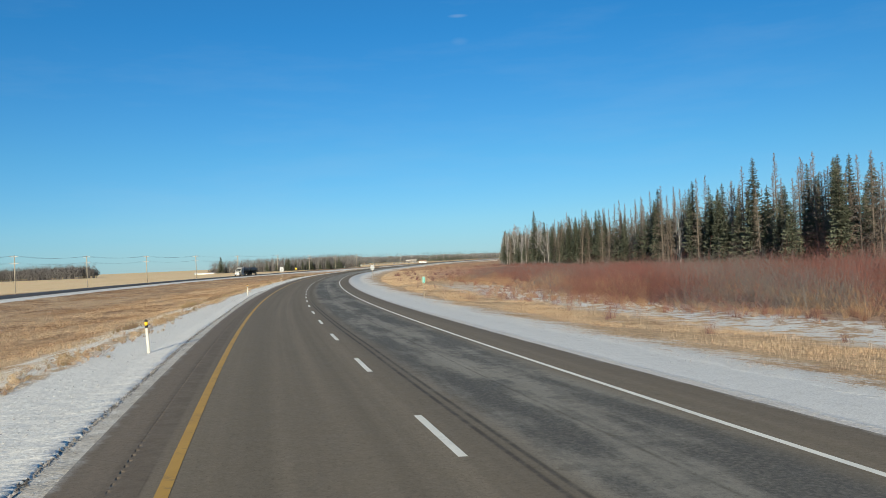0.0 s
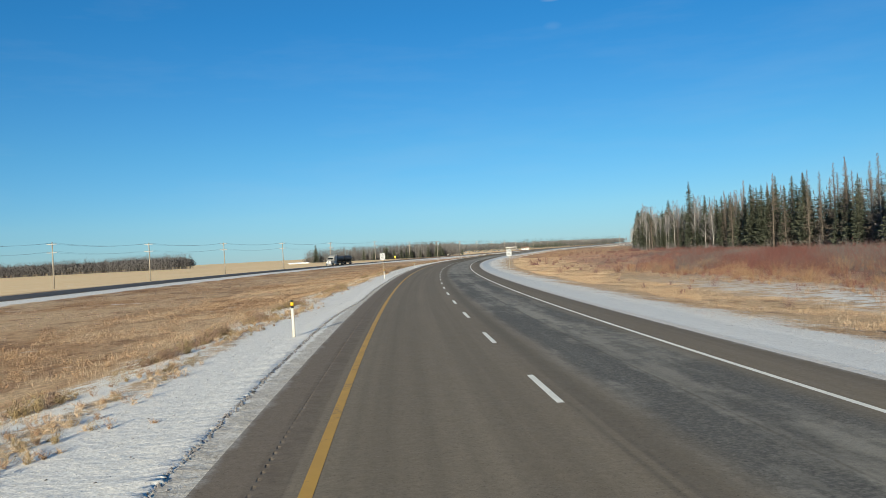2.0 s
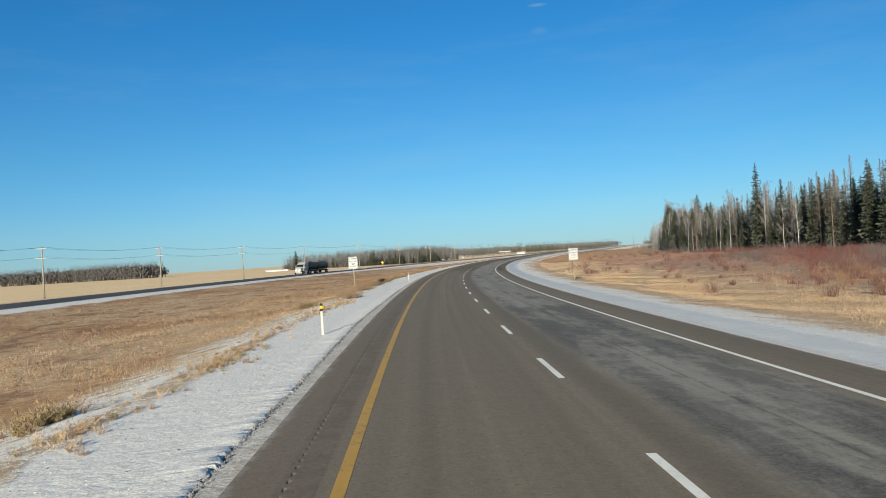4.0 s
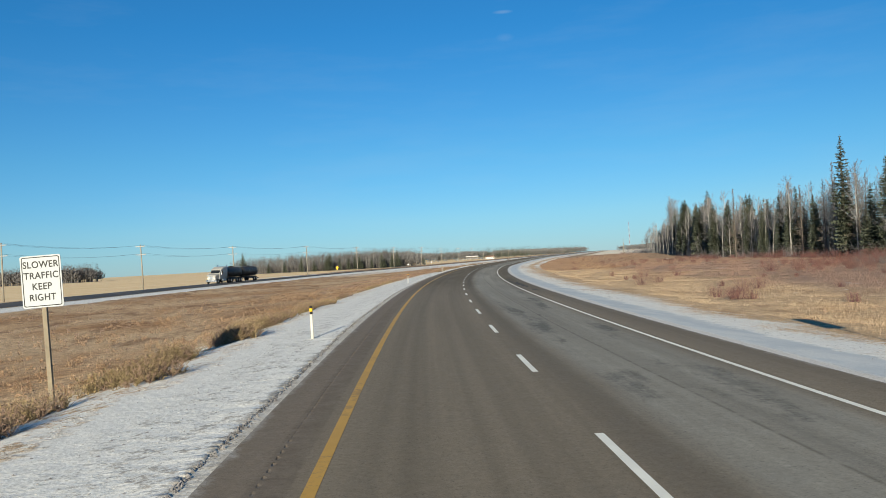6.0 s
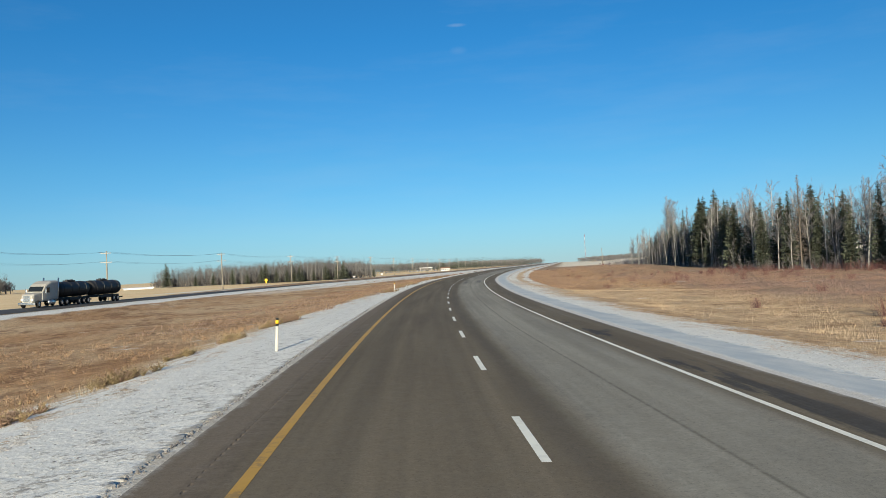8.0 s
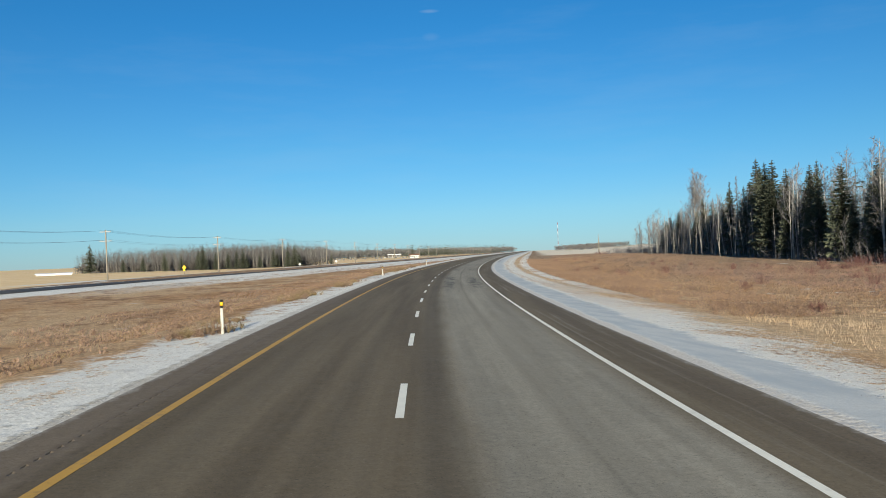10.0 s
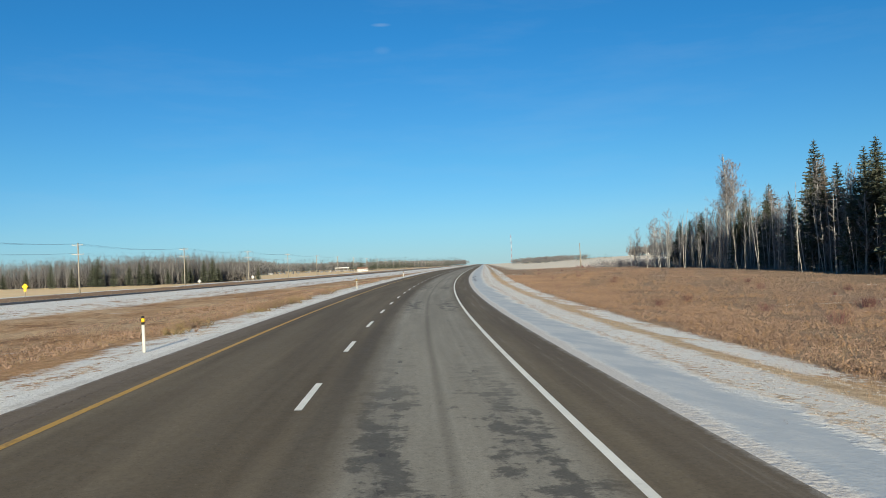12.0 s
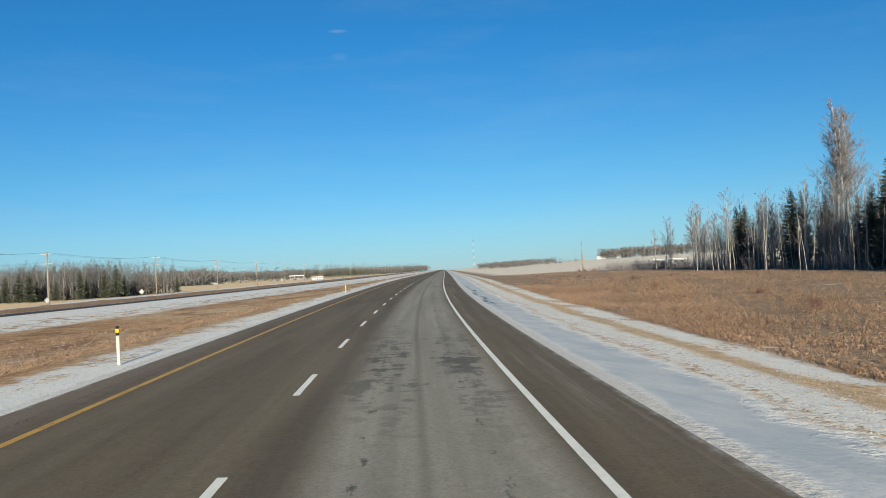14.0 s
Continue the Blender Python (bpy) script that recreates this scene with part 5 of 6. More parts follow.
def tufts(name, label, mat, rng, s, lat, blades, hmin, hmax, width, spread):
    # the snowy hollow before the thicket stays almost bare
    hollow = (s < 165) & (lat > 20.3) & (lat < 25 + np.interp(s, [70, 100], [6, 0]))
    keep = ~hollow | (rng.random(len(s)) < 0.22)
    s, lat = s[keep], lat[keep]
    P = ground_points(rng, s, lat)
    b = np.repeat(P, blades, 0)
    b[:, :2] += rng.normal(0, spread, (len(b), 2))
    b[:, 2] -= 0.02
    d = np.concatenate([rng.normal(0, 0.34, (len(b), 2)), np.ones((len(b), 1))], 1)
    d /= np.linalg.norm(d, axis=1)[:, None]
    l = rng.uniform(hmin, hmax, len(b)) * np.repeat(rng.uniform(0.6, 1.2, len(P)), blades)
    T = spikes(b, d, l, np.full(len(b), width), rng, 0.12)
    tagged(new(name, tri_mesh(name, T, mat)), label, "grass", kind="stuff")


def scatter(rng, n, s0, s1, a, b, patch=0.0, near=1.0):
    s = s0 + (s1 - s0) * rng.random(n) ** near
    lat = rng.uniform(a, b, n)
    if patch:
        k = rng.random(n) < np.clip(0.5 + patch * wave(s * 1.7 + 9, lat * 2.1), 0.05, 1)
        s, lat = s[k], lat[k]
    return s, lat


tufts("verge_grass", "tufts of brown-straw grass along the snowy verge", BROWN_GRASS, vr, *scatter(vr, 2000, 0, 520, -14.5, -8.4, 1.3), 12, 0.05, 0.20, 0.010, 0.20)
tufts("verge_grass", "thin straw grass poking through the snow", STRAW, vr, *scatter(vr, 3000, 0, 330, -11.0, -7.2, 1.6), 9, 0.04, 0.15, 0.008, 0.16)
tufts("median_grass", "long brown dead grass in the median", BROWN_GRASS, vr, *scatter(vr, 15000, 5, 540, -46, -10.5, 0.9), 14, 0.06, 0.23, 0.013, 0.36)
tufts("median_grass", "tall tan grass on the median's slope", STRAW, vr, *scatter(vr, 9000, 20, 210, -24, -11.2, 1.0), 14, 0.10, 0.34, 0.010, 0.34)
tufts("median_grass", "long straw-coloured grass in the median", STRAW, vr, *scatter(vr, 9000, 5, 540, -46, -10.5, 1.2), 14, 0.05, 0.18, 0.013, 0.36)
tufts("verge_grass", "straw-coloured grass on the outer verge", STRAW, vr, *scatter(vr, 14000, 0, 390, 13.6, 30, 0.8), 14, 0.06, 0.24, 0.013, 0.34)
tufts("verge_grass", "dense pale straw on the open outer verge", STRAW, vr, *scatter(vr, 11000, 140, 400, 13.2, 27, 0.6, 0.9), 14, 0.08, 0.26, 0.018, 0.36)
s, lat = scatter(vr, 9000, 150, 420, 27, 62, 1.0)
k = lat < wood_edge(s) - 1
tufts("heath_grass", "dull plum-brown growth before the wood", PLUM_GRASS, vr, s[k], lat[k], 14, 0.12, 0.42, 0.030, 0.42)
tufts("verge_grass", "thick straw grass before the willow thicket", STRAW, vr, *scatter(vr, 7000, 15, 230, 13.2, 21, 0.8), 22, 0.08, 0.26, 0.012, 0.34)
tufts("verge_grass", "matted brown grass before the willow thicket", BROWN_GRASS, vr, *scatter(vr, 5000, 15, 230, 13.2, 21, 1.4), 22, 0.08, 0.30, 0.012, 0.30)
tufts("verge_grass", "band of short straw grass between strips of snow", STRAW, vr, *scatter(vr, 1100, 345, 560, 10.1, 11.9, 1.5), 16, 0.04, 0.18, 0.006, 0.22)
tufts("verge_grass", "band of short brown grass between strips of snow", BROWN_GRASS, vr, *scatter(vr, 2600, 345, 560, 10.0, 11.8, 1.5), 16, 0.04, 0.18, 0.007, 0.22)
tufts("verge_grass", "straw grass thinning out across crusted snow", STRAW, vr, *scatter(vr, 5200, 5, 345, 8.9, 13.4, 1.6), 10, 0.04, 0.20, 0.008, 0.20)
tufts("verge_grass", "short straw stubs at the edge of the ice", STRAW, vr, *scatter(vr, 2000, 5, 520, 8.3, 9.0, 1.4), 9, 0.02, 0.08, 0.008, 0.16)
tufts("verge_weeds", "dark dead weed stubs in crusted snow", BARE_STUBS, vr, *scatter(vr, 4200, 5, 520, 7.6, 13.0, 1.2), 6, 0.03, 0.13, 0.014, 0.09)
tufts("verge_grass", "thin straw grass poking through crusted snow", STRAW, vr, *scatter(vr, 900, 5, 520, 8.6, 12, 0.8), 8, 0.04, 0.16, 0.007, 0.16)
tufts("meadow_grass", "reddish brown meadow of dead weeds", MEADOW, vr, *scatter(vr, 15000, 280, 660, 22, 64, 0.4), 12, 0.14, 0.40, 0.022, 0.38)
tufts("meadow_grass", "thick brown weeds at the meadow's edge", MEADOW, vr, *scatter(vr, 6000, 345, 540, 13.0, 18.5, 0.6), 22, 0.12, 0.40, 0.012, 0.15)
tufts("meadow_grass", "low brown weeds in the meadow", MEADOW, vr, *scatter(vr, 6000, 345, 540, 17, 27, 0.5), 16, 0.08, 0.28, 0.012, 0.24)
tufts("meadow_grass", "shorter brown clumps in the meadow", MEADOW, vr, *scatter(vr, 8000, 150, 640, 16, 62, 1.4), 12, 0.14, 0.38, 0.022, 0.35)
tufts("roadside_weeds", "faded green weeds at the edge of the snow", WEEDS, vr, *scatter(vr, 1000, 20, 460, -10.8, -9.0, 1.6), 30, 0.10, 0.36, 0.011, 0.24)
def weed_triangles(rng, P, h, leaf=0.022, shoots=5):
    """Bushy weeds: wiry stems with many short side shoots and seed heads."""
    stems = 13
    b = np.repeat(P, stems, 0)
    hh = np.repeat(h, stems) * rng.uniform(0.5, 1.1, len(b))
    d = np.concatenate([rng.normal(0, 0.55, (len(b), 2)), np.ones((len(b), 1))], 1)
    d /= np.linalg.norm(d, axis=1)[:, None]
    out = [spikes(b, d, hh, np.full(len(b), leaf * 0.5), rng)]
    q = rng.uniform(0.25, 1.0, (len(b) * shoots, 1))
    b2 = np.repeat(b, shoots, 0) + np.repeat(d * hh[:, None], shoots, 0) * q
    d2 = rng.normal(0, 0.7, b2.shape) + np.array([0, 0, 0.45])
    d2 /= np.linalg.norm(d2, axis=1)[:, None]
    out.append(spikes(b2, d2, rng.uniform(0.04, 0.13, len(b2)), np.full(len(b2), leaf), rng))
    return np.concatenate(out)


# leafy dead weeds, dense along the meadow's edge and in the late median
def low_weeds(rng, P, h):
    """Dead leafy weeds: a few stems with broad curled leaves."""
    stems, shoots = 5, 4
    b = np.repeat(P, stems, 0)
    b[:, :2] += rng.normal(0, 0.10, (len(b), 2))
    hh = np.repeat(h, stems) * rng.uniform(0.5, 1.1, len(b))
    d = np.concatenate([rng.normal(0, 0.35, (len(b), 2)), np.ones((len(b), 1))], 1)
    d /= np.linalg.norm(d, axis=1)[:, None]
    out = [spikes(b, d, hh, np.full(len(b), 0.012), rng)]
    q = rng.uniform(0.15, 1.0, (len(b) * shoots, 1))
    b2 = np.repeat(b, shoots, 0) + np.repeat(d * hh[:, None], shoots, 0) * q
    d2 = rng.normal(0, 0.7, b2.shape) + np.array([0, 0, 0.25])
    d2 /= np.linalg.norm(d2, axis=1)[:, None]
    out.append(spikes(b2, d2, rng.uniform(0.05, 0.14, len(b2)), np.full(len(b2), 0.048), rng, 0.2))
    return np.concatenate(out)


for n, s0, s1, a, b, h0, h1, mat, lab in ((11000, 345, 530, 13.4, 21, 0.22, 0.50, MEADOW, "dense leafy brown weeds at the meadow's edge"), (4500, 345, 530, 13.2, 30, 0.20, 0.42, BROWN_GRASS, "paler dead weeds in the brown meadow"),
                                          (9000, 345, 560, 20, 46, 0.25, 0.50, MEADOW, "leafy brown weeds across the meadow"),
                                          (7500, 300, 500, -22, -8.2, 0.16, 0.36, MEADOW, "leafy brown weeds in the median"), (5000, 0, 300, -26, -11.5, 0.16, 0.36, BROWN_GRASS, "tall brown weeds in the median"), (2200, 0, 300, -48, -22, 0.16, 0.40, MEADOW, "dark brown weeds in the far median")):
    s, lat = scatter(vr, n, s0, s1, a, b, 0.7)
    tagged(new("dead_weeds", tri_mesh("dead_weeds", low_weeds(vr, ground_points(vr, s, lat), vr.uniform(h0, h1, len(s))), mat)), lab, "weeds", kind="stuff")
# thin straw weeds parting the early snow from its broken outer edge
n = 2600
s = vr.uniform(12, 178, n)
lat = -8.3 + 0.35 * np.sin(s * 0.19) + vr.normal(0, 0.42, n)
k = vr.random(n) < np.clip(0.45 + 0.9 * wave(s * 2.3, lat * 1.4), 0.06, 1)
s, lat = s[k], lat[k]
pick = vr.random(len(s))
for mat, kk, lab in ((STRAW, pick < 0.4, "thin straw-coloured weeds in broken snow"), (BROWN_GRASS, (pick >= 0.4) & (pick < 0.75), "thin brown weeds in broken snow"), (WEEDS, pick >= 0.75, "thin faded green weeds in broken snow")):
    tagged(new("roadside_weeds", tri_mesh("roadside_weeds", weed_triangles(vr, ground_points(vr, s[kk], lat[kk]), vr.uniform(0.06, 0.30, int(kk.sum())), 0.010, 4), mat)), lab, "weeds", kind="stuff")
s, lat = scatter(vr, 2600, 12, 190, -11.2, -7.9, 1.6)
tufts("verge_grass", "fine pale straw in broken snow", STRAW, vr, s, lat, 14, 0.03, 0.14, 0.007, 0.26)
# weedy banks at the edge of the snow
for a, b, wide, dense in ((46, 52, 0.6, 30), (74, 78, 0.3, 45), (81, 92, 0.5, 60), (92, 97, 0.3, 80), (99, 105, 0.4, 70), (109, 116, 0.4, 70), (264, 272, 0.4, 90), (120, 150, 0.6, 160), (178, 216, 0.9, 380), (197, 222, 0.45, 420), (214, 240, 0.4, 320), (216, 262, 0.6, 380), (276, 300, 0.5, 160), (334, 372, 0.5, 220), (372, 384, 0.7, 60), (392, 436, 0.5, 200), (440, 446, 0.4, 25), (520, 526, 0.4, 25)):
    s = vr.uniform(a, b, dense)
    clumps = max(2, int((b - a) / 4.6))
    cs, cl, ch = vr.uniform(a, b, clumps), vr.normal(0, wide * 0.7, clumps), vr.uniform(0.45, 1.15, clumps)
    pick = vr.integers(0, clumps, dense)
    s = cs[pick] + vr.normal(0, 0.5, dense)
    lat = -9.75 + cl[pick] + vr.normal(0, 0.33, dense) + np.interp(s, [280, 335], [0.0, 2.6])
    h = vr.uniform(0.25, 0.62, dense) * ch[pick] * np.interp(s, [170, 185, 225, 240], [1, 1.35, 1.35, 1])
    k = vr.random(dense) < 0.3 + 0.3 * (pick % 3 > 0)
    for mat, kk, lab in ((WEEDS, k, "bushy faded green weeds beside the snow"), (MEADOW, ~k, "bushy brown seed weeds beside the snow")):
        tagged(new("roadside_weeds", tri_mesh("roadside_weeds", weed_triangles(vr, ground_points(vr, s[kk], lat[kk]), h[kk]), mat)), lab, "weeds", kind="stuff")


# ---------------------------------------------------------------- ploughed snow
def bank_lat(s):
    return -5.20 - 0.05 * np.sin(s * 0.21) - 0.04 * np.sin(s * 0.083 + 1) + np.interp(s, [72, 82, 92, 99, 110], [0, -0.22, -0.28, -0.26, 0]) + np.interp(s, [180, 210, 330], [0.0, 0.10, 0.12])


def snow_bank(s0, s1, gap):
    """The ploughed edge of the snow: a low broken step along the shoulder."""
    s = np.arange(s0, s1, gap)
    br_ = np.random.default_rng(77)
    e = bank_lat(s)
    k = np.ones(7) / 7
    jag = br_.normal(0, 0.022, len(s)) + np.convolve(br_.normal(0, 0.035, len(s)), k, "same")
    swell = np.convolve(br_.normal(0, 0.018, len(s)), k, "same")
    tall = np.clip(0.026 + 0.008 * np.sin(s * 0.47) + swell, 0.004, 0.05) * np.interp(s, [200, 290, 330], [1, 0.6, 0.2])
    L = np.stack([e + jag + 0.03, e + jag, e + jag - 0.03, e - 0.20, e - 0.55, e - 1.2], -1)
    up = np.stack([np.full(len(s), -0.03), tall * 0.25, tall, tall * 0.9, tall * 0.5, np.full(len(s), -0.03)], -1)
    S = np.repeat(s[:, None], 6, 1)
    x, y = plan(S, L)
    me = quick_mesh("snow_bank", np.stack([x, y, land(S, L) + up], -1).reshape(-1, 3), grid_faces(*S.shape)[:, ::-1], [GROUND], True)
    set_attr(me, "s", S)
    set_attr(me, "lat", L - 0.12)
    set_attr(me, "opp", L - opp_lat(S))
    return me


tagged(new("snow_bank", snow_bank(-5, 330, 0.06)), "low broken edge of ploughed snow along the shoulder", "snow", kind="stuff")


def lumps(rng, s, lat, size, steep=0.17, lift=0.004):
    """Small crumbs lying on the ground."""
    n = len(s)
    x, y = plan(s, lat)
    c = np.stack([x, y, land(s, lat) + lift], -1)
    r = rng.uniform(0.35, 1.0, n)[:, None, None] * size
    o = np.array([(1, 0, 0), (0, 1, 0), (-1, 0, 0), (0, -1, 0), (0, 0, steep)], float)
    v = o[None] * r * rng.uniform(0.55, 1.5, (n, 5, 1)) + c[:, None]
    v[:, :4, 2] -= 0.006
    f = np.array([(0, 1, 4), (1, 2, 4), (2, 3, 4), (3, 0, 4)])
    return v.reshape(-1, 3), (np.arange(n)[:, None, None] * 5 + f[None]).reshape(-1, 3)


DIRTY_SNOW = plain("dirty_snow_clods", (0.30, 0.28, 0.255), 0.6, 3.0, 0.9)
CLEAN_SNOW = plain("crusted_snow", (0.50, 0.485, 0.445), 0.3, 3.0, 0.9)
s = vr.uniform(-5, 330, 6000)
tagged(new("snow_clods", quick_mesh("snow_clods", *lumps(vr, s, -5.05 + vr.normal(0, 0.12, 6000), 0.022), [DIRTY_SNOW])), "small dirty snow crumbs along the shoulder", "snow", kind="stuff")
# clod colour darkened for dirt and for the shade along the snow's step
DIRTY_SHADED_SNOW = plain("dirty_shaded_snow_clods", (0.19, 0.18, 0.178), 0.7, 5.0, 0.9)
n = 11000
s = -5 + 305 * vr.random(n)
k = vr.random(n) < np.interp(s, [0, 190, 300], [1.0, 0.9, 0.35])
s = s[k]
tagged(new("snow_clods", quick_mesh("snow_clods", *lumps(vr, s, bank_lat(s) + 0.015 + vr.normal(0, 0.035, len(s)), 0.032, 0.75, 0.010), [DIRTY_SHADED_SNOW])), "dark dirty clods along the ploughed edge of the snow, the step's shade in their colour", "snow", kind="stuff")
n = 1500
s = vr.uniform(-2, 300, n)
tagged(new("snow_clods", quick_mesh("snow_clods", *lumps(vr, s, -5.3 - 2.7 * vr.random(n), 0.034, 0.35), [DIRTY_SHADED_SNOW])), "few dark clods scattered over the snow", "snow", kind="stuff")
s = -2 + 302 * vr.random(19000) ** 1.1
tagged(new("snow_crust", quick_mesh("snow_crust", *lumps(vr, s, vr.uniform(-8.6, -5.35, 19000), 0.026), [CLEAN_SNOW])), "knobbly crust of thin snow on the verge", "snow", kind="stuff")
s = vr.uniform(300, 520, 9000)
tagged(new("snow_crust", quick_mesh("snow_crust", *lumps(vr, s, vr.uniform(-6.4, -4.95, 9000), 0.026), [CLEAN_SNOW])), "knobbly crust of thin snow beside the late shoulder", "snow", kind="stuff")
s = 30 + 490 * vr.random(20000) ** 0.8
tagged(new("snow_crust", quick_mesh("snow_crust", *lumps(vr, s, 8.1 + 5.2 * vr.random(20000) ** 1.2, 0.046), [CLEAN_SNOW])), "crumbled crust of snow on the outer verge", "snow", kind="stuff")

# ---------------------------------------------------------------- things by the road
WHITE_PLASTIC = plain("white_plastic", (0.50, 0.485, 0.44), 0.25, 6.0, 0.5)
BLACK_RUBBER = plain("black_plastic", (0.02, 0.02, 0.021), 0.3, 6.0, 0.6)
YELLOW_SHEET = plain("yellow_reflective_sheet", (0.80, 0.48, 0.02), 0.1, 6.0, 0.45)
SIGN_WHITE = plain("white_sign_sheet", (0.37, 0.39, 0.405), 0.08, 3.0, 0.5)
SIGN_BLACK = plain("black_sign_ink", (0.02, 0.02, 0.02), 0.1, 3.0, 0.5)
SIGN_GREEN = plain("green_sign_sheet", (0.012, 0.27, 0.205), 0.1, 3.0, 0.4)
SIGN_BACK = plain("dull_aluminium", (0.30, 0.30, 0.30), 0.2, 3.0, 0.45, 0.6)
POST_WOOD = plain("weathered_post_wood", (0.215, 0.18, 0.13), 0.35, 3.0, 0.85, bump=0.2)
POLE_WOOD = plain("weathered_pole_wood", (0.25, 0.225, 0.185), 0.3, 1.5, 0.85, bump=0.2)
ARM_PALE = plain("pale_crossarm", (0.34, 0.33, 0.31), 0.2, 2.0, 0.7)
PORCELAIN = plain("grey_porcelain", (0.45, 0.45, 0.46), 0.1, 6.0, 0.25)
CABLE = plain("dull_cable", (0.10, 0.10, 0.10), 0.2, 1.0, 0.6)


def lettering(text, size, material, parent, x, y, z, name="lettering", bold=0.0, stretch=1.0):
    """Flat letters, upright, reading along x, seen from -y."""
    cu = bpy.data.curves.new(name, "FONT")
    cu.body, cu.size, cu.align_x, cu.align_y, cu.offset, cu.extrude = text, size, "CENTER", "CENTER", bold, 0.001
    cu.space_character = 1.08
    tmp = bpy.data.objects.new(name, cu)
    scene.collection.objects.link(tmp)
    bpy.context.view_layer.update()
    me = bpy.data.meshes.new_from_object(tmp.evaluated_get(bpy.context.evaluated_depsgraph_get()))
    bpy.data.objects.remove(tmp)
    me.transform(Matrix.Translation((x, y, z)) @ Matrix.Rotation(radians(90), 4, "X") @ Matrix.Diagonal((stretch, 1, 1, 1)))
    me.materials.clear()
    me.materials.append(material)
    return part(name, me, None, parent)


def facing(ob, s, lat, sink=0.0, turn=0.0, lean=0.0):
    ob.matrix_basis = Matrix.Translation(place(s, lat, -sink)) @ Euler((0, lean, -heading(s) + turn)).to_matrix().to_4x4()
    return ob


# guide posts along the median shoulder, 60 m apart
def guide_post():
    t = thing("guide_post", "white plastic guide post with a black top and yellow reflector", "guide post", "guide posts along the shoulder")
    bm = bmesh.new()
    rod(bm, (0, 0, -0.25), (0, 0, 0.80), 0.052, 0.047, 12)
    bmesh.ops.scale(bm, vec=(1, 0.7, 1), verts=bm.verts)
    part("post", bm, WHITE_PLASTIC, t, smooth=True)
    bm = bmesh.new()
    rod(bm, (0, 0, 0.80), (0, 0, 1.06), 0.049, 0.048, 12)
    bmesh.ops.scale(bm, vec=(1, 0.7, 1), verts=bm.verts)
    bmesh.ops.bevel(bm, geom=[e for e in bm.edges if abs(e.verts[0].co.z - e.verts[1].co.z) < 0.01 and e.verts[0].co.z > 1.0], offset=0.012, segments=2, affect="EDGES")
    part("cap", bm, BLACK_RUBBER, t, "black plastic sleeve", True)
    bm = bmesh.new()
    rod(bm, (0, 0, 0.875), (0, 0, 0.985), 0.052, 0.051, 12)
    bmesh.ops.scale(bm, vec=(1, 0.7, 1), verts=bm.verts)
    part("reflector", bm, YELLOW_SHEET, t, "yellow reflective band", True)
    return t


post = guide_post()
gp = np.random.default_rng(3)
for i, s in enumerate((31.4, 91.1, 152.5, 213.0, 273.5, 334, 394, 453.5, 513, 573, 633, 693, 753, 813, 873, 933)):
    lat = (-6.04, -6.06, -6.1, -5.98, -6.08, -5.9, -5.95, -5.76)[i] if i < 8 else -5.7
    o = post if i == 0 else copy_thing(post, Matrix.Identity(4))
    facing(o, s, lat, (0.0, -0.15)[i == 1], gp.uniform(-0.1, 0.1), gp.normal(0, 0.02))


def wooden_sign(name, label, category, w, h, drop, post_r=0.055):
    """A post with an empty panel place: the panel's middle is at z = 0 of the thing, its foot drop below."""
    t = thing(name, label, category, "signs beside the road")
    bm = bmesh.new()
    box(bm, -post_r, post_r, 0.012, 0.012 + post_r * 1.7, -drop - 0.5, h / 2 - 0.08, 0.008)
    part("post", bm, POST_WOOD, t, "squared wooden post")
    return t


def slower_sign(drop):
    w, h = 0.93, 1.2
    t = wooden_sign("road_sign", "white road sign with black capitals on a wooden post", "road sign", w, h, drop, 0.052)
    bm = prism(bmesh.new(), rounded(w, h, 0.05), 0.0, 0.011)
    panel = part("panel", bm, SIGN_WHITE, t, "white sheet panel")
    bm = bmesh.new()
    outer, inner = rounded(w - 0.06, h - 0.06, 0.04), rounded(w - 0.10, h - 0.10, 0.03)
    a = [bm.verts.new((x, -0.003, z)) for x, z in outer]
    b = [bm.verts.new((x, -0.003, z)) for x, z in inner]
    for i in range(len(a)):
        bm.faces.new((a[i], a[(i + 1) % len(a)], b[(i + 1) % len(a)], b[i]))
    part("border", bm, SIGN_BLACK, panel, "thin black border")
    for k, word in enumerate(("SLOWER", "TRAFFIC", "KEEP", "RIGHT")):
        lettering(word, 0.215, SIGN_BLACK, panel, 0, -0.004, 0.385 - 0.252 * k, bold=0.004, stretch=0.92)
    for z in (-0.3, 0.3):
        bm = bmesh.new()
        rod(bm, (0, -0.006, z), (0, 0.0, z), 0.012, n=8)
        part("bolt", bm, SIGN_BACK, panel, "small steel bolt")
    return t


for s, x, y, top, drop, lean in ((205.6, 5.70, 206.45, 1.6, 3.1, -0.03), (208.0, 28.1, 204.6, 1.1, 3.0, 0.0)):
    o = slower_sign(drop)
    o.matrix_basis = Matrix.Translation((x, y, top)) @ Euler((0, lean, -heading(s))).to_matrix().to_4x4()

# kilometre marker
o = wooden_sign("distance_marker", "green kilometre marker on a slim wooden post", "road sign", 0.3, 0.68, 1.75, 0.045)
bm = prism(bmesh.new(), rounded(0.31, 0.70, 0.04), 0.0, 0.010)
panel = part("panel", bm, SIGN_WHITE, o, "white-edged sheet panel")
bm = prism(bmesh.new(), rounded(0.285, 0.675, 0.03), -0.002, 0.0)
part("face", bm, SIGN_GREEN, panel, "green reflective face")
lettering("km", 0.17, SIGN_WHITE, panel, 0, -0.004, 0.25, bold=0.004)
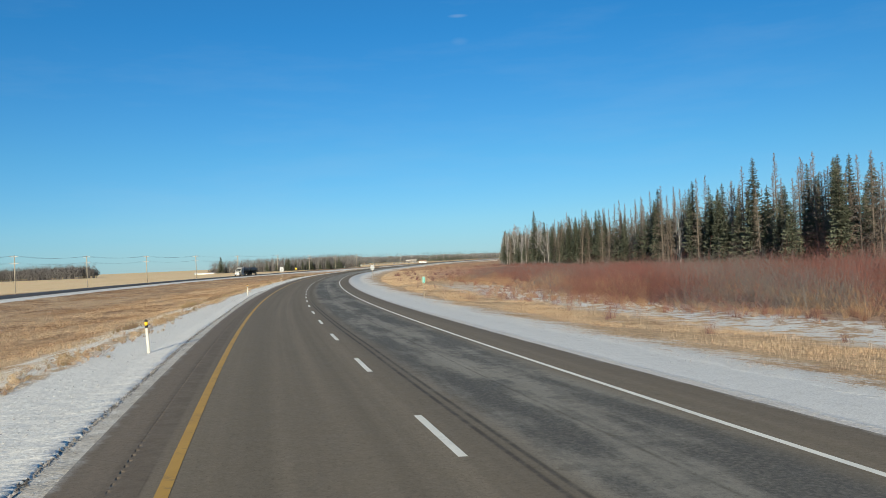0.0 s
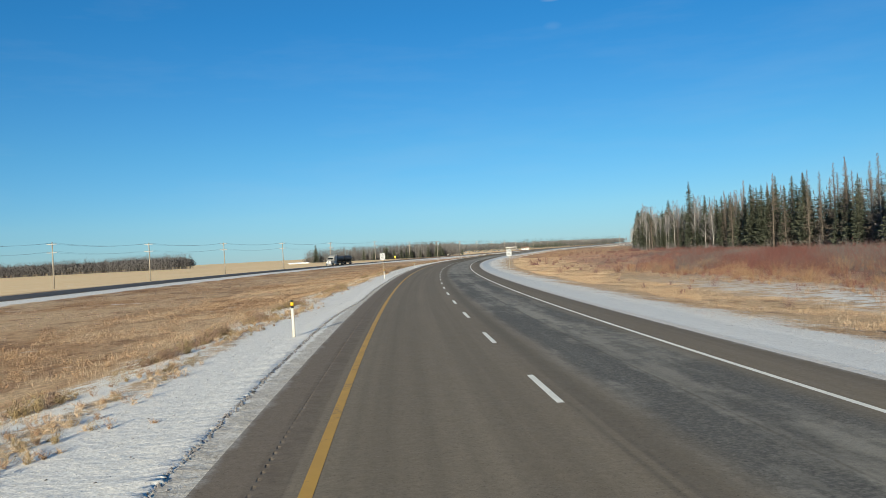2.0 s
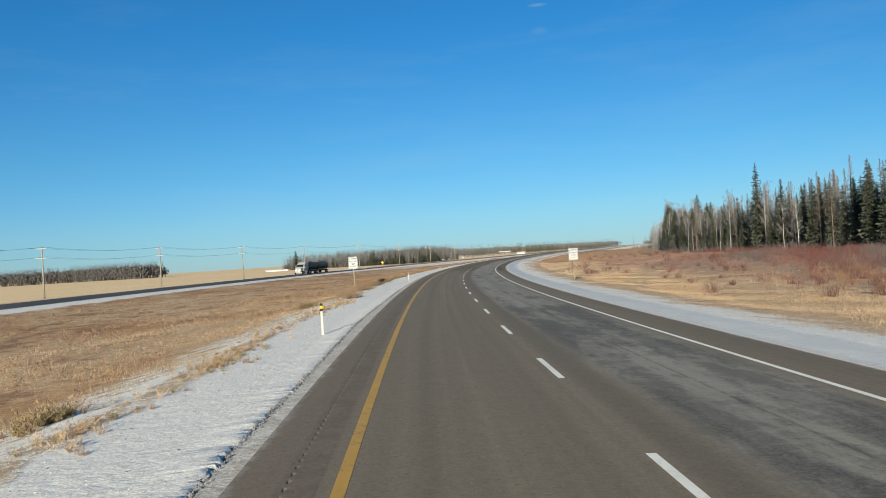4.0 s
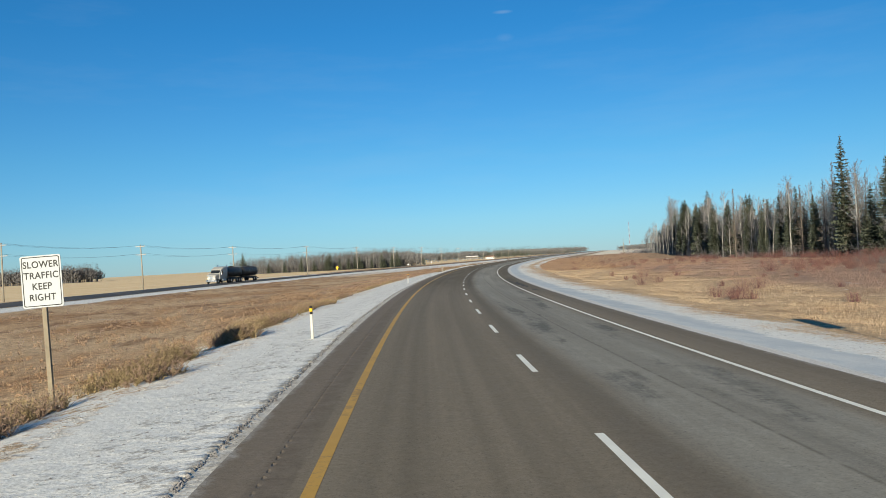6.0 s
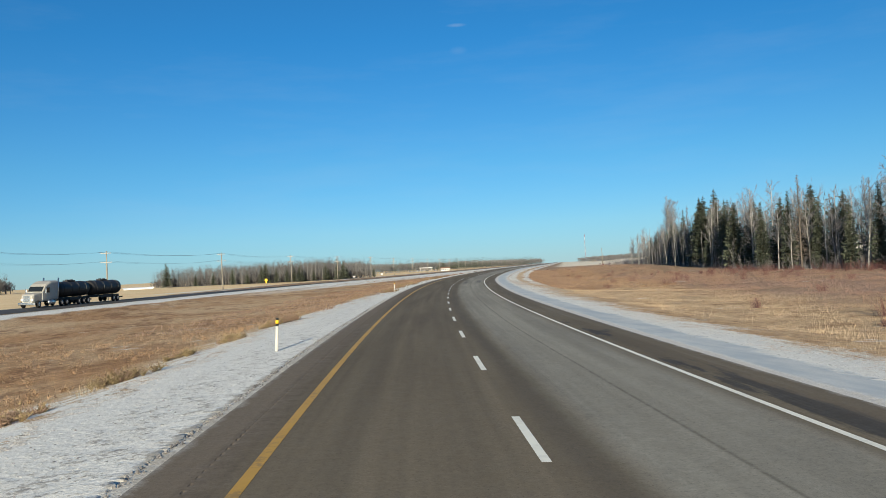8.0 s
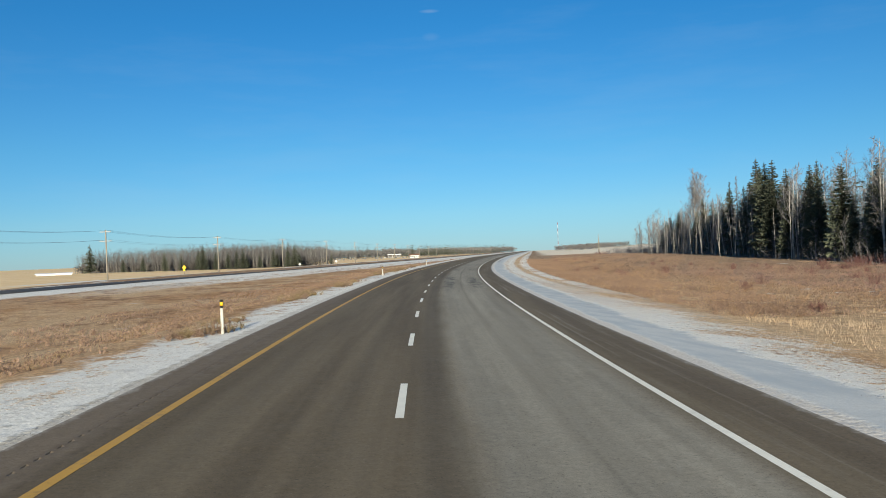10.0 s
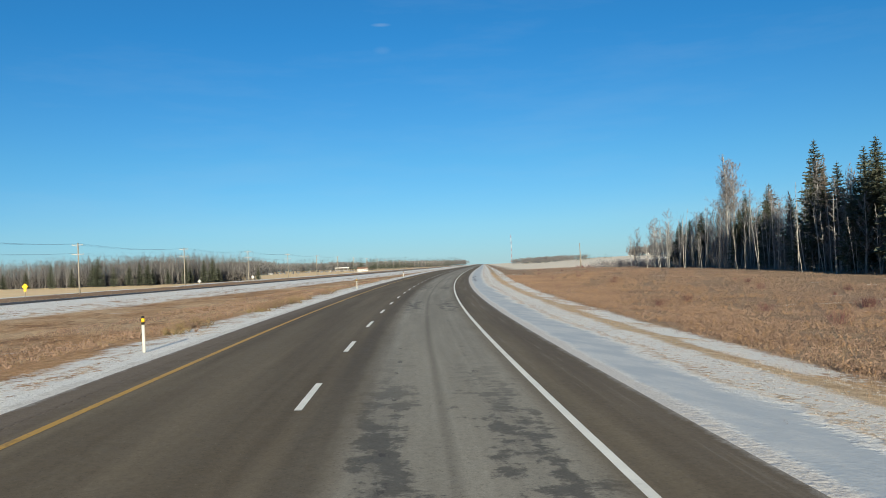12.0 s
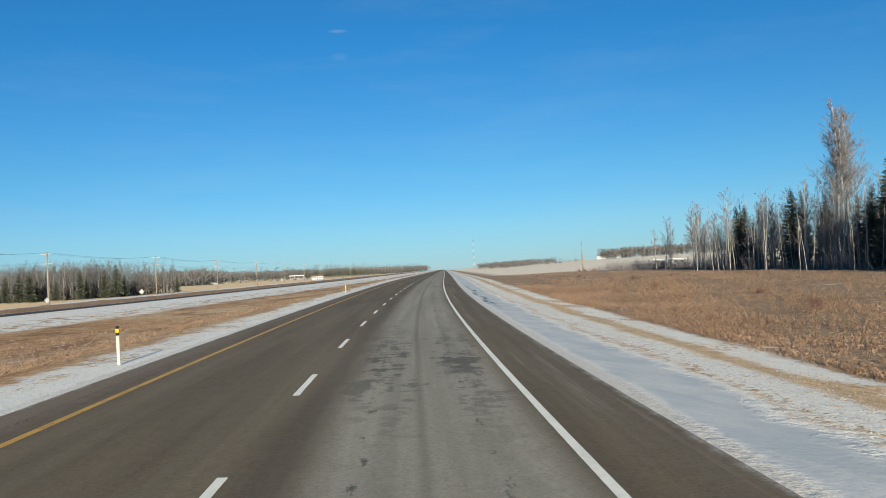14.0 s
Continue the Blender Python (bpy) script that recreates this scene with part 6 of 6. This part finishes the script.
for z in (0.04, -0.19):
    lettering("2", 0.29, SIGN_WHITE, panel, 0, -0.004, z, bold=0.008)
x, y = 14.35, 81.9
o.matrix_basis = Matrix.Translation((float(x), float(y), 0.47)) @ Euler((0, 0.01, -heading(83))).to_matrix().to_4x4() @ Matrix.Scale(0.84, 4)


def diamond_sign(label, face, size, drop, x, y, z, turn, tab=False):
    t = thing("warning_sign", label, "road sign", "signs beside the road")
    bm = bmesh.new()
    box(bm, -0.05, 0.05, 0.012, 0.10, -drop - 0.4, size * 0.4, 0.006)
    part("post", bm, POST_WOOD, t, "squared wooden post")
    r = size * 0.707
    bm = prism(bmesh.new(), [(r, 0), (0, r), (-r, 0), (0, -r)], 0.0, 0.01)
    part("panel", bm, face, t)
    if tab:
        bm = prism(bmesh.new(), rounded(size * 0.62, size * 0.42, 0.03), -0.004, 0.006)
        bm.transform(Matrix.Translation((0, 0, -r - size * 0.12)))
        part("tab", bm, face, t, "small yellow tab below")
    t.matrix_basis = Matrix.Translation((x, y, z)) @ Matrix.Rotation(turn, 4, "Z")
    return t


diamond_sign("yellow diamond warning sign with a tab below", YELLOW_SHEET, 0.95, 2.2, 28.9, 546.7, 0.2, -0.35, True)
diamond_sign("grey back of a diamond sign on a wooden post", SIGN_BACK, 0.7, 2.0, 63.9, 567.6, -0.3, -0.36)
diamond_sign("pale back of a diamond sign on a tall post", SIGN_BACK, 0.75, 2.6, 79.0, 590.0, 0.1, -0.36)


# ---------------------------------------------------------------- power line
def utility_pole():
    t = thing("utility_pole", "weathered wooden utility pole with two pale crossarms", "utility pole", "power line")
    bm = bmesh.new()
    rod(bm, (0, 0, -1.2), (0, 0, 11.0), 0.19, 0.125, 12)
    part("pole", bm, POLE_WOOD, t, smooth=True)
    for z, half in ((10.55, 1.25), (8.55, 1.35)):
        bm = bmesh.new()
        box(bm, -half, half, -0.22, -0.12, z - 0.075, z + 0.075, 0.01)
        arm = part("crossarm", bm, ARM_PALE, t, "pale crossarm")
        for x in ((-half + 0.12, 0.25, half - 0.12) if z > 10 else (-half + 0.12, half - 0.12)):
            bm = bmesh.new()
            rod(bm, (x, -0.17, z + 0.07), (x, -0.17, z + 0.15), 0.03, 0.03, 8)
            rod(bm, (x, -0.17, z + 0.13), (x, -0.17, z + 0.24), 0.055, 0.035, 8)
            part("insulator", bm, PORCELAIN, arm, "grey porcelain insulator")
        for sg in (-1, 1):
            bm = bmesh.new()
            rod(bm, (sg * half * 0.55, -0.15, z - 0.06), (0, -0.10, z - 0.62), 0.018, n=6)
            part("brace", bm, SIGN_BACK, t, "thin steel brace")
    return t


POLES = [(-88.0, 175.0), (-79.0, 218.0), (-68.6, 261.1), (-56.2, 301.0), (-42.0, 345.8), (-25.4, 389.5), (-7.4, 433.2), (15.1, 491.5), (38.5, 553.2), (61.5, 604.8), (84.8, 659.0), (109.2, 727.2)]
d_last = Vector((24.4, 62.0))
for k in range(24):
    POLES.append((POLES[-1][0] + d_last.x * (1 + 0.004 * k), POLES[-1][1] + d_last.y))
up = utility_pole()
heads = []
for i, (x, y) in enumerate(POLES):
    a, b = Vector(POLES[max(i - 1, 0)]), Vector(POLES[min(i + 1, len(POLES) - 1)])
    d = b - a
    turn = math.atan2(-d.x, d.y)
    z = min(ground_at(x, y), -1.7)
    m = Matrix.Translation((x, y, z)) @ Matrix.Rotation(turn, 4, "Z") @ Matrix.Rotation(float(gp.normal(0, 0.006)), 4, "Y")
    if i == 0:
        up.matrix_basis = m
    else:
        copy_thing(up, m)
    heads.append(m)
WIRES = [(-1.13, 10.80), (0.25, 10.80), (1.13, 10.80), (-1.23, 8.80), (1.23, 8.80)]
for x, z in WIRES:
    pts = []
    for i in range(22):
        a, b = heads[i] @ Vector((x, -0.17, z)), heads[i + 1] @ Vector((x, -0.17, z))
        for k in range(10):
            u = k / 10
            q = a.lerp(b, u)
            q.z -= 4 * 0.75 * u * (1 - u)
            pts.append(q)
    v, f = tube([tuple(q) for q in pts], [0.013] * len(pts), 4)
    tagged(new("power_cable", quick_mesh("power_cable", v, f, [CABLE], True)), "dark power cable sagging between wooden poles", "cable", "power line cables")

# lone pole in the right-hand meadow and a dark one by the trees
for x, y, h, r, mat, lab in ((191.6, 608.4, 8.4, 0.15, POLE_WOOD, "pale lone wooden pole in the meadow"), (199.5, 587.0, 7.0, 0.13, BARK, "dark wooden pole beside the bare trees")):
    t = thing("utility_pole", lab, "pole")
    bm = bmesh.new()
    rod(bm, (0, 0, -0.6), (0, 0, h), r, r * 0.7, 10)
    part("pole", bm, mat, t, smooth=True)
    if mat is POLE_WOOD:
        bm = bmesh.new()
        rod(bm, (0.45, 0.2, -0.6), (0.12, 0.05, h * 0.72), r * 0.8, r * 0.6, 10)
        part("stub_pole", bm, mat, t, "shorter leaning stub pole", True)
    t.location = (x, y, ground_at(x, y))

# mast
LATTICE_RED, LATTICE_WHITE = plain("faded_red_steel", (0.22, 0.05, 0.04), 0.2, 0.2, 0.6), plain("white_steel", (0.5, 0.5, 0.5), 0.2, 0.2, 0.6)
t = thing("radio_mast", "tall slim red and white lattice mast on the horizon", "mast")
for k in range(9):
    z0, z1 = k * 8.6, (k + 1) * 8.6
    bm = bmesh.new()
    legs = [(0.9, 0), (-0.45, 0.78), (-0.45, -0.78)]
    for i, (a, b) in enumerate(legs):
        rod(bm, (a, b, z0), (a, b, z1), 0.15, n=5)
        c, d = legs[(i + 1) % 3]
        for j in range(4):
            u = z0 + 2.15 * j
            rod(bm, (a, b, u), (c, d, u + 2.15), 0.07, n=4)
    part("mast_section", bm, LATTICE_WHITE if k % 2 else LATTICE_RED, t)
t.location = (947, 2331, -1.5)


# ---------------------------------------------------------------- tanker lorry on the opposing carriageway
TANK = plain("grimy_black_tank", (0.035, 0.033, 0.032), 0.5, 1.2, 0.5, 0.3)
CAB_PAINT = plain("cream_white_cab_paint", (0.36, 0.345, 0.31), 0.3, 1.5, 0.4, 0.0, 0.4)
CHROME = plain("dull_chrome", (0.6, 0.6, 0.6), 0.15, 3.0, 0.25, 1.0)
DARK_GLASS = plain("dark_windscreen_glass", (0.015, 0.018, 0.02), 0.1, 2.0, 0.08, 0.0, 0.6)
TYRE = plain("black_tyre", (0.018, 0.018, 0.018), 0.3, 4.0, 0.85)
LAMP_GLASS = plain("clear_lamp_glass", (0.75, 0.72, 0.60), 0.1, 4.0, 0.15)
FRAME = plain("black_steel_frame", (0.025, 0.025, 0.027), 0.3, 3.0, 0.6)


def wheel(parent, x, y, r=0.52, w=0.3):
    bm = bmesh.new()
    rod(bm, (x - w / 2, y, r), (x + w / 2, y, r), r, n=20)
    bmesh.ops.bevel(bm, geom=[e for e in bm.edges if abs(e.verts[0].co.x - e.verts[1].co.x) < 1e-4], offset=0.06, segments=2, affect="EDGES")
    tyre = part("wheel", bm, TYRE, parent, "black tyre on a steel rim", True)
    bm = bmesh.new()
    sg = 1 if x > 0 else -1
    rod(bm, (x + sg * (w / 2 - 0.02), y, r), (x + sg * (w / 2 + 0.015), y, r), r * 0.55, r * 0.45, 14)
    part("rim", bm, CHROME, tyre, "dull steel rim")


def axle(parent, y):
    for x in (-1.08, 1.08):
        wheel(parent, x, y)


def loft(bm, rings):
    """Joins rings of equal count, front to back."""
    vs = [[bm.verts.new(p) for p in r] for r in rings]
    n = len(vs[0])
    for a, b in zip(vs, vs[1:]):
        for i in range(n):
            bm.faces.new((a[i], a[(i + 1) % n], b[(i + 1) % n], b[i]))
    bm.faces.new(vs[0][::-1])
    bm.faces.new(vs[-1])
    bmesh.ops.recalc_face_normals(bm, faces=bm.faces)
    return bm


def section(y, half, z0, z1, r=0.15):
    return [(x, y, (z0 + z1) / 2 + z) for x, z in rounded(half * 2, z1 - z0, r, 3)]


def tank_trailer(parent_name, y0, length, axles, label):
    """A round tank along +y from y0."""
    t = thing(parent_name, label, "tank trailer", "tanker lorry")
    bm = bmesh.new()
    zc, rr = 2.35, 1.14
    rings = []
    for q, k in ((0, 0.55), (0.12, 0.85), (0.35, 0.97), (0.7, 1.0), (length - 0.7, 1.0), (length - 0.35, 0.97), (length - 0.12, 0.85), (length, 0.55)):
        rings.append([(rr * k * math.cos(a), y0 + q, zc + rr * k * math.sin(a)) for a in np.arange(24) * 2 * math.pi / 24])
    tank = part("tank", loft(bm, rings), TANK, t, "grimy black steel tank", True)
    for q in np.linspace(1.2, length - 1.2, 4):
        bm = bmesh.new()
        rings = [[((rr + d) * math.cos(a), y0 + q + w, zc + (rr + d) * math.sin(a)) for a in np.arange(24) * 2 * math.pi / 24] for w, d in ((-0.06, 0.0), (-0.05, 0.035), (0.05, 0.035), (0.06, 0.0))]
        part("tank_band", loft(bm, rings), TANK, tank)
    bm = bmesh.new()
    box(bm, -0.35, 0.35, y0 + length / 2 - 1.1, y0 + length / 2 + 1.1, zc + rr - 0.03, zc + rr + 0.16, 0.03)
    part("walkway", bm, FRAME, tank, "steel walkway on top")
    for q in (-0.6, 0.6):
        bm = bmesh.new()
        rod(bm, (0, y0 + length / 2 + q, zc + rr + 0.1), (0, y0 + length / 2 + q, zc + rr + 0.28), 0.26, 0.24, 14)
        part("hatch", bm, FRAME, tank, "round steel hatch")
    bm = bmesh.new()
    for x in (-0.5, 0.5):
        box(bm, x - 0.08, x + 0.08, y0 + 0.2, y0 + length - 0.1, 0.85, 1.15, 0.01)
    part("chassis", bm, FRAME, t)
    for x in (-1.2, 1.2):
        bm = bmesh.new()
        box(bm, x - 0.06, x + 0.06, y0 + 2.2, y0 + length * 0.55, 0.75, 1.15, 0.03)
        part("side_locker", bm, FRAME, t, "black side locker")
    for a in axles:
        axle(t, y0 + a)
    bm = bmesh.new()
    box(bm, -1.15, 1.15, y0 + length - 0.05, y0 + length + 0.10, 0.55, 0.75, 0.02)
    bumper = part("bumper", bm, FRAME, t, "rear bumper bar")
    for x in (-0.9, 0.9):
        bm = bmesh.new()
        rod(bm, (x, y0 + length + 0.09, 0.68), (x, y0 + length + 0.14, 0.68), 0.06, n=10)
        part("tail_light", bm, plain("red_lamp", (0.35, 0.01, 0.01), 0.1, 4.0, 0.3), bumper, "red tail light")
    return t


def tractor():
    """Bonneted road tractor, its nose at y = 0, driving towards -y."""
    t = thing("lorry_tractor", "cream-white bonneted lorry tractor with a sleeper cab", "lorry", "tanker lorry")
    bm = loft(bmesh.new(), [section(0.12, 0.78, 0.75, 1.75, 0.2), section(0.35, 0.92, 0.72, 1.92, 0.22), section(1.4, 1.02, 0.72, 2.08, 0.2), section(2.1, 1.08, 0.75, 2.15, 0.18)])
    hood = part("hood", bm, CAB_PAINT, t, smooth=False)
    bm = prism(bmesh.new(), rounded(1.0, 0.85, 0.12), 0.04, 0.14)
    bm.transform(Matrix.Translation((0, 0, 1.28)))
    part("grille", bm, CHROME, hood, "chrome grille")
    for x in (-0.72, 0.72):
        bm = bmesh.new()
        box(bm, x - 0.18, x + 0.18, 0.08, 0.30, 1.0, 1.32, 0.05)
        part("headlight", bm, LAMP_GLASS, hood, "clear headlight")
    bm = bmesh.new()
    box(bm, -1.2, 1.2, -0.12, 0.22, 0.42, 0.78, 0.07)
    part("bumper", bm, CHROME, t, "chrome front bumper")
    bm = loft(bmesh.new(), [section(1.95, 1.12, 0.9, 2.2, 0.2), section(2.55, 1.18, 0.9, 3.0, 0.22), section(2.9, 1.2, 0.9, 3.25, 0.25), section(3.9, 1.22, 0.9, 3.62, 0.3), section(5.6, 1.22, 0.9, 3.72, 0.3)])
    cab = part("cab", bm, CAB_PAINT, t)
    bm = bmesh.new()
    v = [bm.verts.new(c) for c in ((-1.02, 1.925, 2.24), (1.02, 1.925, 2.24), (1.0, 2.43, 2.93), (-1.0, 2.43, 2.93))]
    w = [bm.verts.new((c.co.x, c.co.y + 0.12, c.co.z - 0.02)) for c in v]
    bm.faces.new(v)
    bm.faces.new(w[::-1])
    for i in range(4):
        bm.faces.new((v[i], w[i], w[(i + 1) % 4], v[(i + 1) % 4]))
    bmesh.ops.recalc_face_normals(bm, faces=bm.faces)
    part("windscreen", bm, DARK_GLASS, cab, "dark sloping windscreen")
    for sg in (-1, 1):
        bm = bmesh.new()
        box(bm, sg * 1.20 - 0.045, sg * 1.20 + 0.045, 2.7, 3.5, 2.05, 2.8, 0.02)
        part("side_window", bm, DARK_GLASS, cab, "dark side window")
        bm = bmesh.new()
        box(bm, sg * 1.45 - 0.09, sg * 1.45 + 0.09, 2.15, 2.27, 1.95, 2.65, 0.03)
        rod(bm, (sg * 1.18, 2.3, 2.3), (sg * 1.4, 2.22, 2.3), 0.02, n=6)
        part("mirror", bm, CHROME, cab, "chrome side mirror")
        bm = bmesh.new()
        rod(bm, (sg * 1.15, 3.2, 0.72), (sg * 1.15, 4.6, 0.72), 0.33, n=16)
        part("fuel_tank", bm, CHROME, t, "round chrome fuel tank", True)
        bm = bmesh.new()
        rod(bm, (sg * 1.1, 5.85, 1.0), (sg * 1.1, 5.85, 4.1), 0.09, n=10)
        part("exhaust_stack", bm, CHROME, t, "upright chrome exhaust", True)
    bm = bmesh.new()
    for x in (-0.45, 0.45):
        box(bm, x - 0.08, x + 0.08, 0.5, 8.6, 0.75, 1.02, 0.01)
    part("chassis", bm, FRAME, t)
    for y in (1.0, 6.6, 7.95):
        axle(t, y)
    return t


RIG = tractor(), tank_trailer("tank_trailer", 6.3, 8.4, (4.9, 6.2, 7.5), "grimy black tank trailer behind the lorry"), tank_trailer("tank_trailer", 15.4, 9.2, (6.3, 7.6), "second grimy black tank trailer of the lorry")
RIG_S, RIG_OFF = 355.0, -2.3
ox, oy = plan(RIG_S, float(opp_lat(RIG_S)) + RIG_OFF)
ex, ey = plan(RIG_S + 26, float(opp_lat(RIG_S + 26)) + RIG_OFF)
rig_turn = math.atan2(-(float(ex) - float(ox)), float(ey) - float(oy))
for o in RIG:
    o.matrix_basis = Matrix.Translation((float(ox), float(oy), float(opp_z(RIG_S)) - RIG_OFF * 0.033 + 0.01)) @ Matrix.Rotation(rig_turn, 4, "Z") @ Matrix.Rotation(0.033, 4, "Y")


# ---------------------------------------------------------------- buildings far off
WHITE_SIDING = plain("white_siding", (0.55, 0.55, 0.54), 0.15, 0.5, 0.7)
SNOW_ROOF = plain("snowy_metal_roof", (0.80, 0.81, 0.83), 0.12, 0.4, 0.6)
RED_ROOF = plain("faded_red_shingles", (0.22, 0.13, 0.09), 0.3, 0.8, 0.85)
GREY_ROOF = plain("grey_shingles", (0.25, 0.25, 0.26), 0.3, 0.8, 0.85)
PANE = plain("dark_window_pane", (0.02, 0.025, 0.03), 0.1, 2.0, 0.1, 0.0, 0.6)


def house(name, label, category, w, d, wall, roof_h, roof_mat, x, y, turn, wall_mat=WHITE_SIDING, windows=4, group=""):
    t = thing(name, label, category, group)
    bm = bmesh.new()
    box(bm, -w / 2, w / 2, -d / 2, d / 2, -0.6, wall)
    part("wall", bm, wall_mat, t)
    bm = bmesh.new()
    prism(bm, [(-d / 2 - 0.5, wall - 0.05), (d / 2 + 0.5, wall - 0.05), (d / 2 + 0.5, wall + 0.15), (0, wall + roof_h), (-d / 2 - 0.5, wall + 0.15)], -w / 2 - 0.5, w / 2 + 0.5)
    bm.transform(Matrix.Rotation(radians(90), 4, "Z"))
    part("roof", bm, roof_mat, t)
    for k in range(windows):
        bx = -w / 2 + w * (k + 0.5) / windows
        bm = bmesh.new()
        if k == windows // 2 and windows > 2:
            box(bm, bx - 0.5, bx + 0.5, -d / 2 - 0.06, -d / 2 + 0.04, 0.1, 2.1)
            part("door", bm, PANE, t, "dark entrance door")
        else:
            box(bm, bx - 0.7, bx + 0.7, -d / 2 - 0.05, -d / 2 + 0.05, wall * 0.38, wall * 0.78)
            win = part("window", bm, PANE, t, "dark window")
            bm = bmesh.new()
            for zz in (wall * 0.38, wall * 0.78):
                box(bm, bx - 0.8, bx + 0.8, -d / 2 - 0.08, -d / 2 - 0.02, zz - 0.06, zz + 0.06)
            part("frame", bm, WHITE_SIDING, win, "white window trim")
    t.matrix_basis = Matrix.Translation((x, y, ground_at(x, y))) @ Matrix.Rotation(turn, 4, "Z")
    return t


house("barn", "low white shed with a snowy roof in the field", "shed", 16, 7, 0.7, 0.6, SNOW_ROOF, -40, 742, 0.15, windows=0)
house("house", "white farmhouse with a red-brown roof by the highway", "house", 11, 8, 2.8, 1.8, RED_ROOF, 258, 1197, -0.2, windows=5)
house("house", "white farmhouse on the pale hill", "house", 14, 9, 4.5, 2.2, GREY_ROOF, 739, 1422, -0.6, windows=4)
house("house", "small white outbuilding beside the hill farm", "house", 9, 7, 2.8, 2.2, SNOW_ROOF, 758, 1408, -0.6, windows=2)
house("house", "small pale house before the hill trees", "house", 8, 6, 2.4, 1.6, GREY_ROOF, 520, 1340, -0.5, plain("beige_siding", (0.42, 0.36, 0.28), 0.2, 0.5, 0.8), windows=3)
house("mobile_home", "long pale mobile home behind bare bushes", "mobile home", 10.5, 3.6, 2.1, 0.3, SNOW_ROOF, 258, 656, -0.62, plain("weathered_white_siding", (0.30, 0.30, 0.30), 0.3, 0.6, 0.75), windows=5)

# open-sided filling station canopy
t = thing("station_canopy", "white roadside canopy on slim columns", "canopy")
bm = bmesh.new()
box(bm, -11, 11, -5, 5, 4.3, 5.6, 0.1)
part("roof", bm, WHITE_SIDING, t, "white fascia roof")
for x in (-9, -3, 3, 9):
    for y in (-3.5, 3.5):
        bm = bmesh.new()
        rod(bm, (x, y, -0.6), (x, y, 4.35), 0.25, n=8)
        part("column", bm, WHITE_SIDING, t)
bm = bmesh.new()
box(bm, -10, 10, 5.2, 11, -0.6, 3.9)
part("shop", bm, plain("grey_shop_wall", (0.22, 0.22, 0.23), 0.2, 0.5, 0.7), t, "dark low shop behind")
t.matrix_basis = Matrix.Translation((312.9, 1553.7, ground_at(312.9, 1553.7))) @ Matrix.Rotation(-0.2, 4, "Z")


def camper():
    t = thing("camper_trailer", "white camper trailer parked in a row", "trailer", "parked trailers")
    bm = loft(bmesh.new(), [section(-3.6, 1.2, 0.6, 2.4, 0.3), section(-3.0, 1.25, 0.55, 3.0, 0.3), section(3.2, 1.25, 0.55, 3.0, 0.3), section(3.5, 1.2, 0.6, 2.7, 0.3)])
    body = part("body", bm, varied("camper_shell", (0.06, 0.06, 0.065), (0.45, 0.45, 0.44), 0.5, 0.3, by="random"), t)
    for y in (-1.8, 1.2):
        bm = bmesh.new()
        box(bm, -1.29, -1.23, y - 0.6, y + 0.6, 1.5, 2.2)
        part("window", bm, PANE, body, "dark window")
    bm = bmesh.new()
    box(bm, -1.255, -1.24, -3.0, 3.2, 0.95, 1.15)
    part("stripe", bm, GREY_ROOF, body, "grey side stripe")
    for x in (-1.05, 1.05):
        wheel(t, x, 0.0, 0.36, 0.22)
    return t


cp = camper()
hr = np.random.default_rng(17)
for i in range(16):
    u = i / 15
    x, y = 150 + 118 * u + hr.uniform(-3, 3), 1150 + 110 * u + hr.uniform(-25, 25)
    m = Matrix.Translation((x, y, ground_at(x, y))) @ Matrix.Rotation(hr.uniform(-0.6, 0.9), 4, "Z") @ Matrix.Scale(hr.uniform(0.6, 0.95), 4)
    if i == 0:
        cp.matrix_basis = m
    else:
        copy_thing(cp, m)

# bare bushes before the mobile home, and thin trees past the wood's end
br = np.random.default_rng(41)
n = 130
sx, sy = br.normal(200, 7.5, n), br.normal(588, 5, n)
P = np.array([(a, b, ground_at(a, b)) for a, b in zip(sx, sy)])
tagged(new("bare_bushes", tri_mesh("bare_bushes", shrub_triangles(br, P, br.uniform(1.5, 3.4, n), 22, np.full(n, 1.4), 0.05), TWIGS)), "clump of bare grey bushes before a mobile home", "bushes", kind="stuff")
n = 9
P = np.array([(a, b, ground_at(a, b)) for a, b in zip(br.normal(191.8, 1.6, n), br.normal(606.5, 1.2, n))])
tagged(new("willow_shrubs", tri_mesh("willow_shrubs", shrub_triangles(br, P, br.uniform(0.7, 1.3, n), 30, np.full(n, 0.8), 0.04), RED_STEMS)), "small red shrubs at the foot of a pole", "bushes", kind="stuff")
for i in range(34):
    ss_, la = br.uniform(566, 622), br.uniform(50, 68)
    k = int(br.integers(5))
    q = place(ss_, la)
    stand_at(ASPENS[k], q.x, q.y, q.z, br.uniform(6.5, 12.5) / (16, 18, 14, 12, 17)[k], br.uniform(0, 6.28), (br.normal(0, 0.05), br.normal(0, 0.05)))
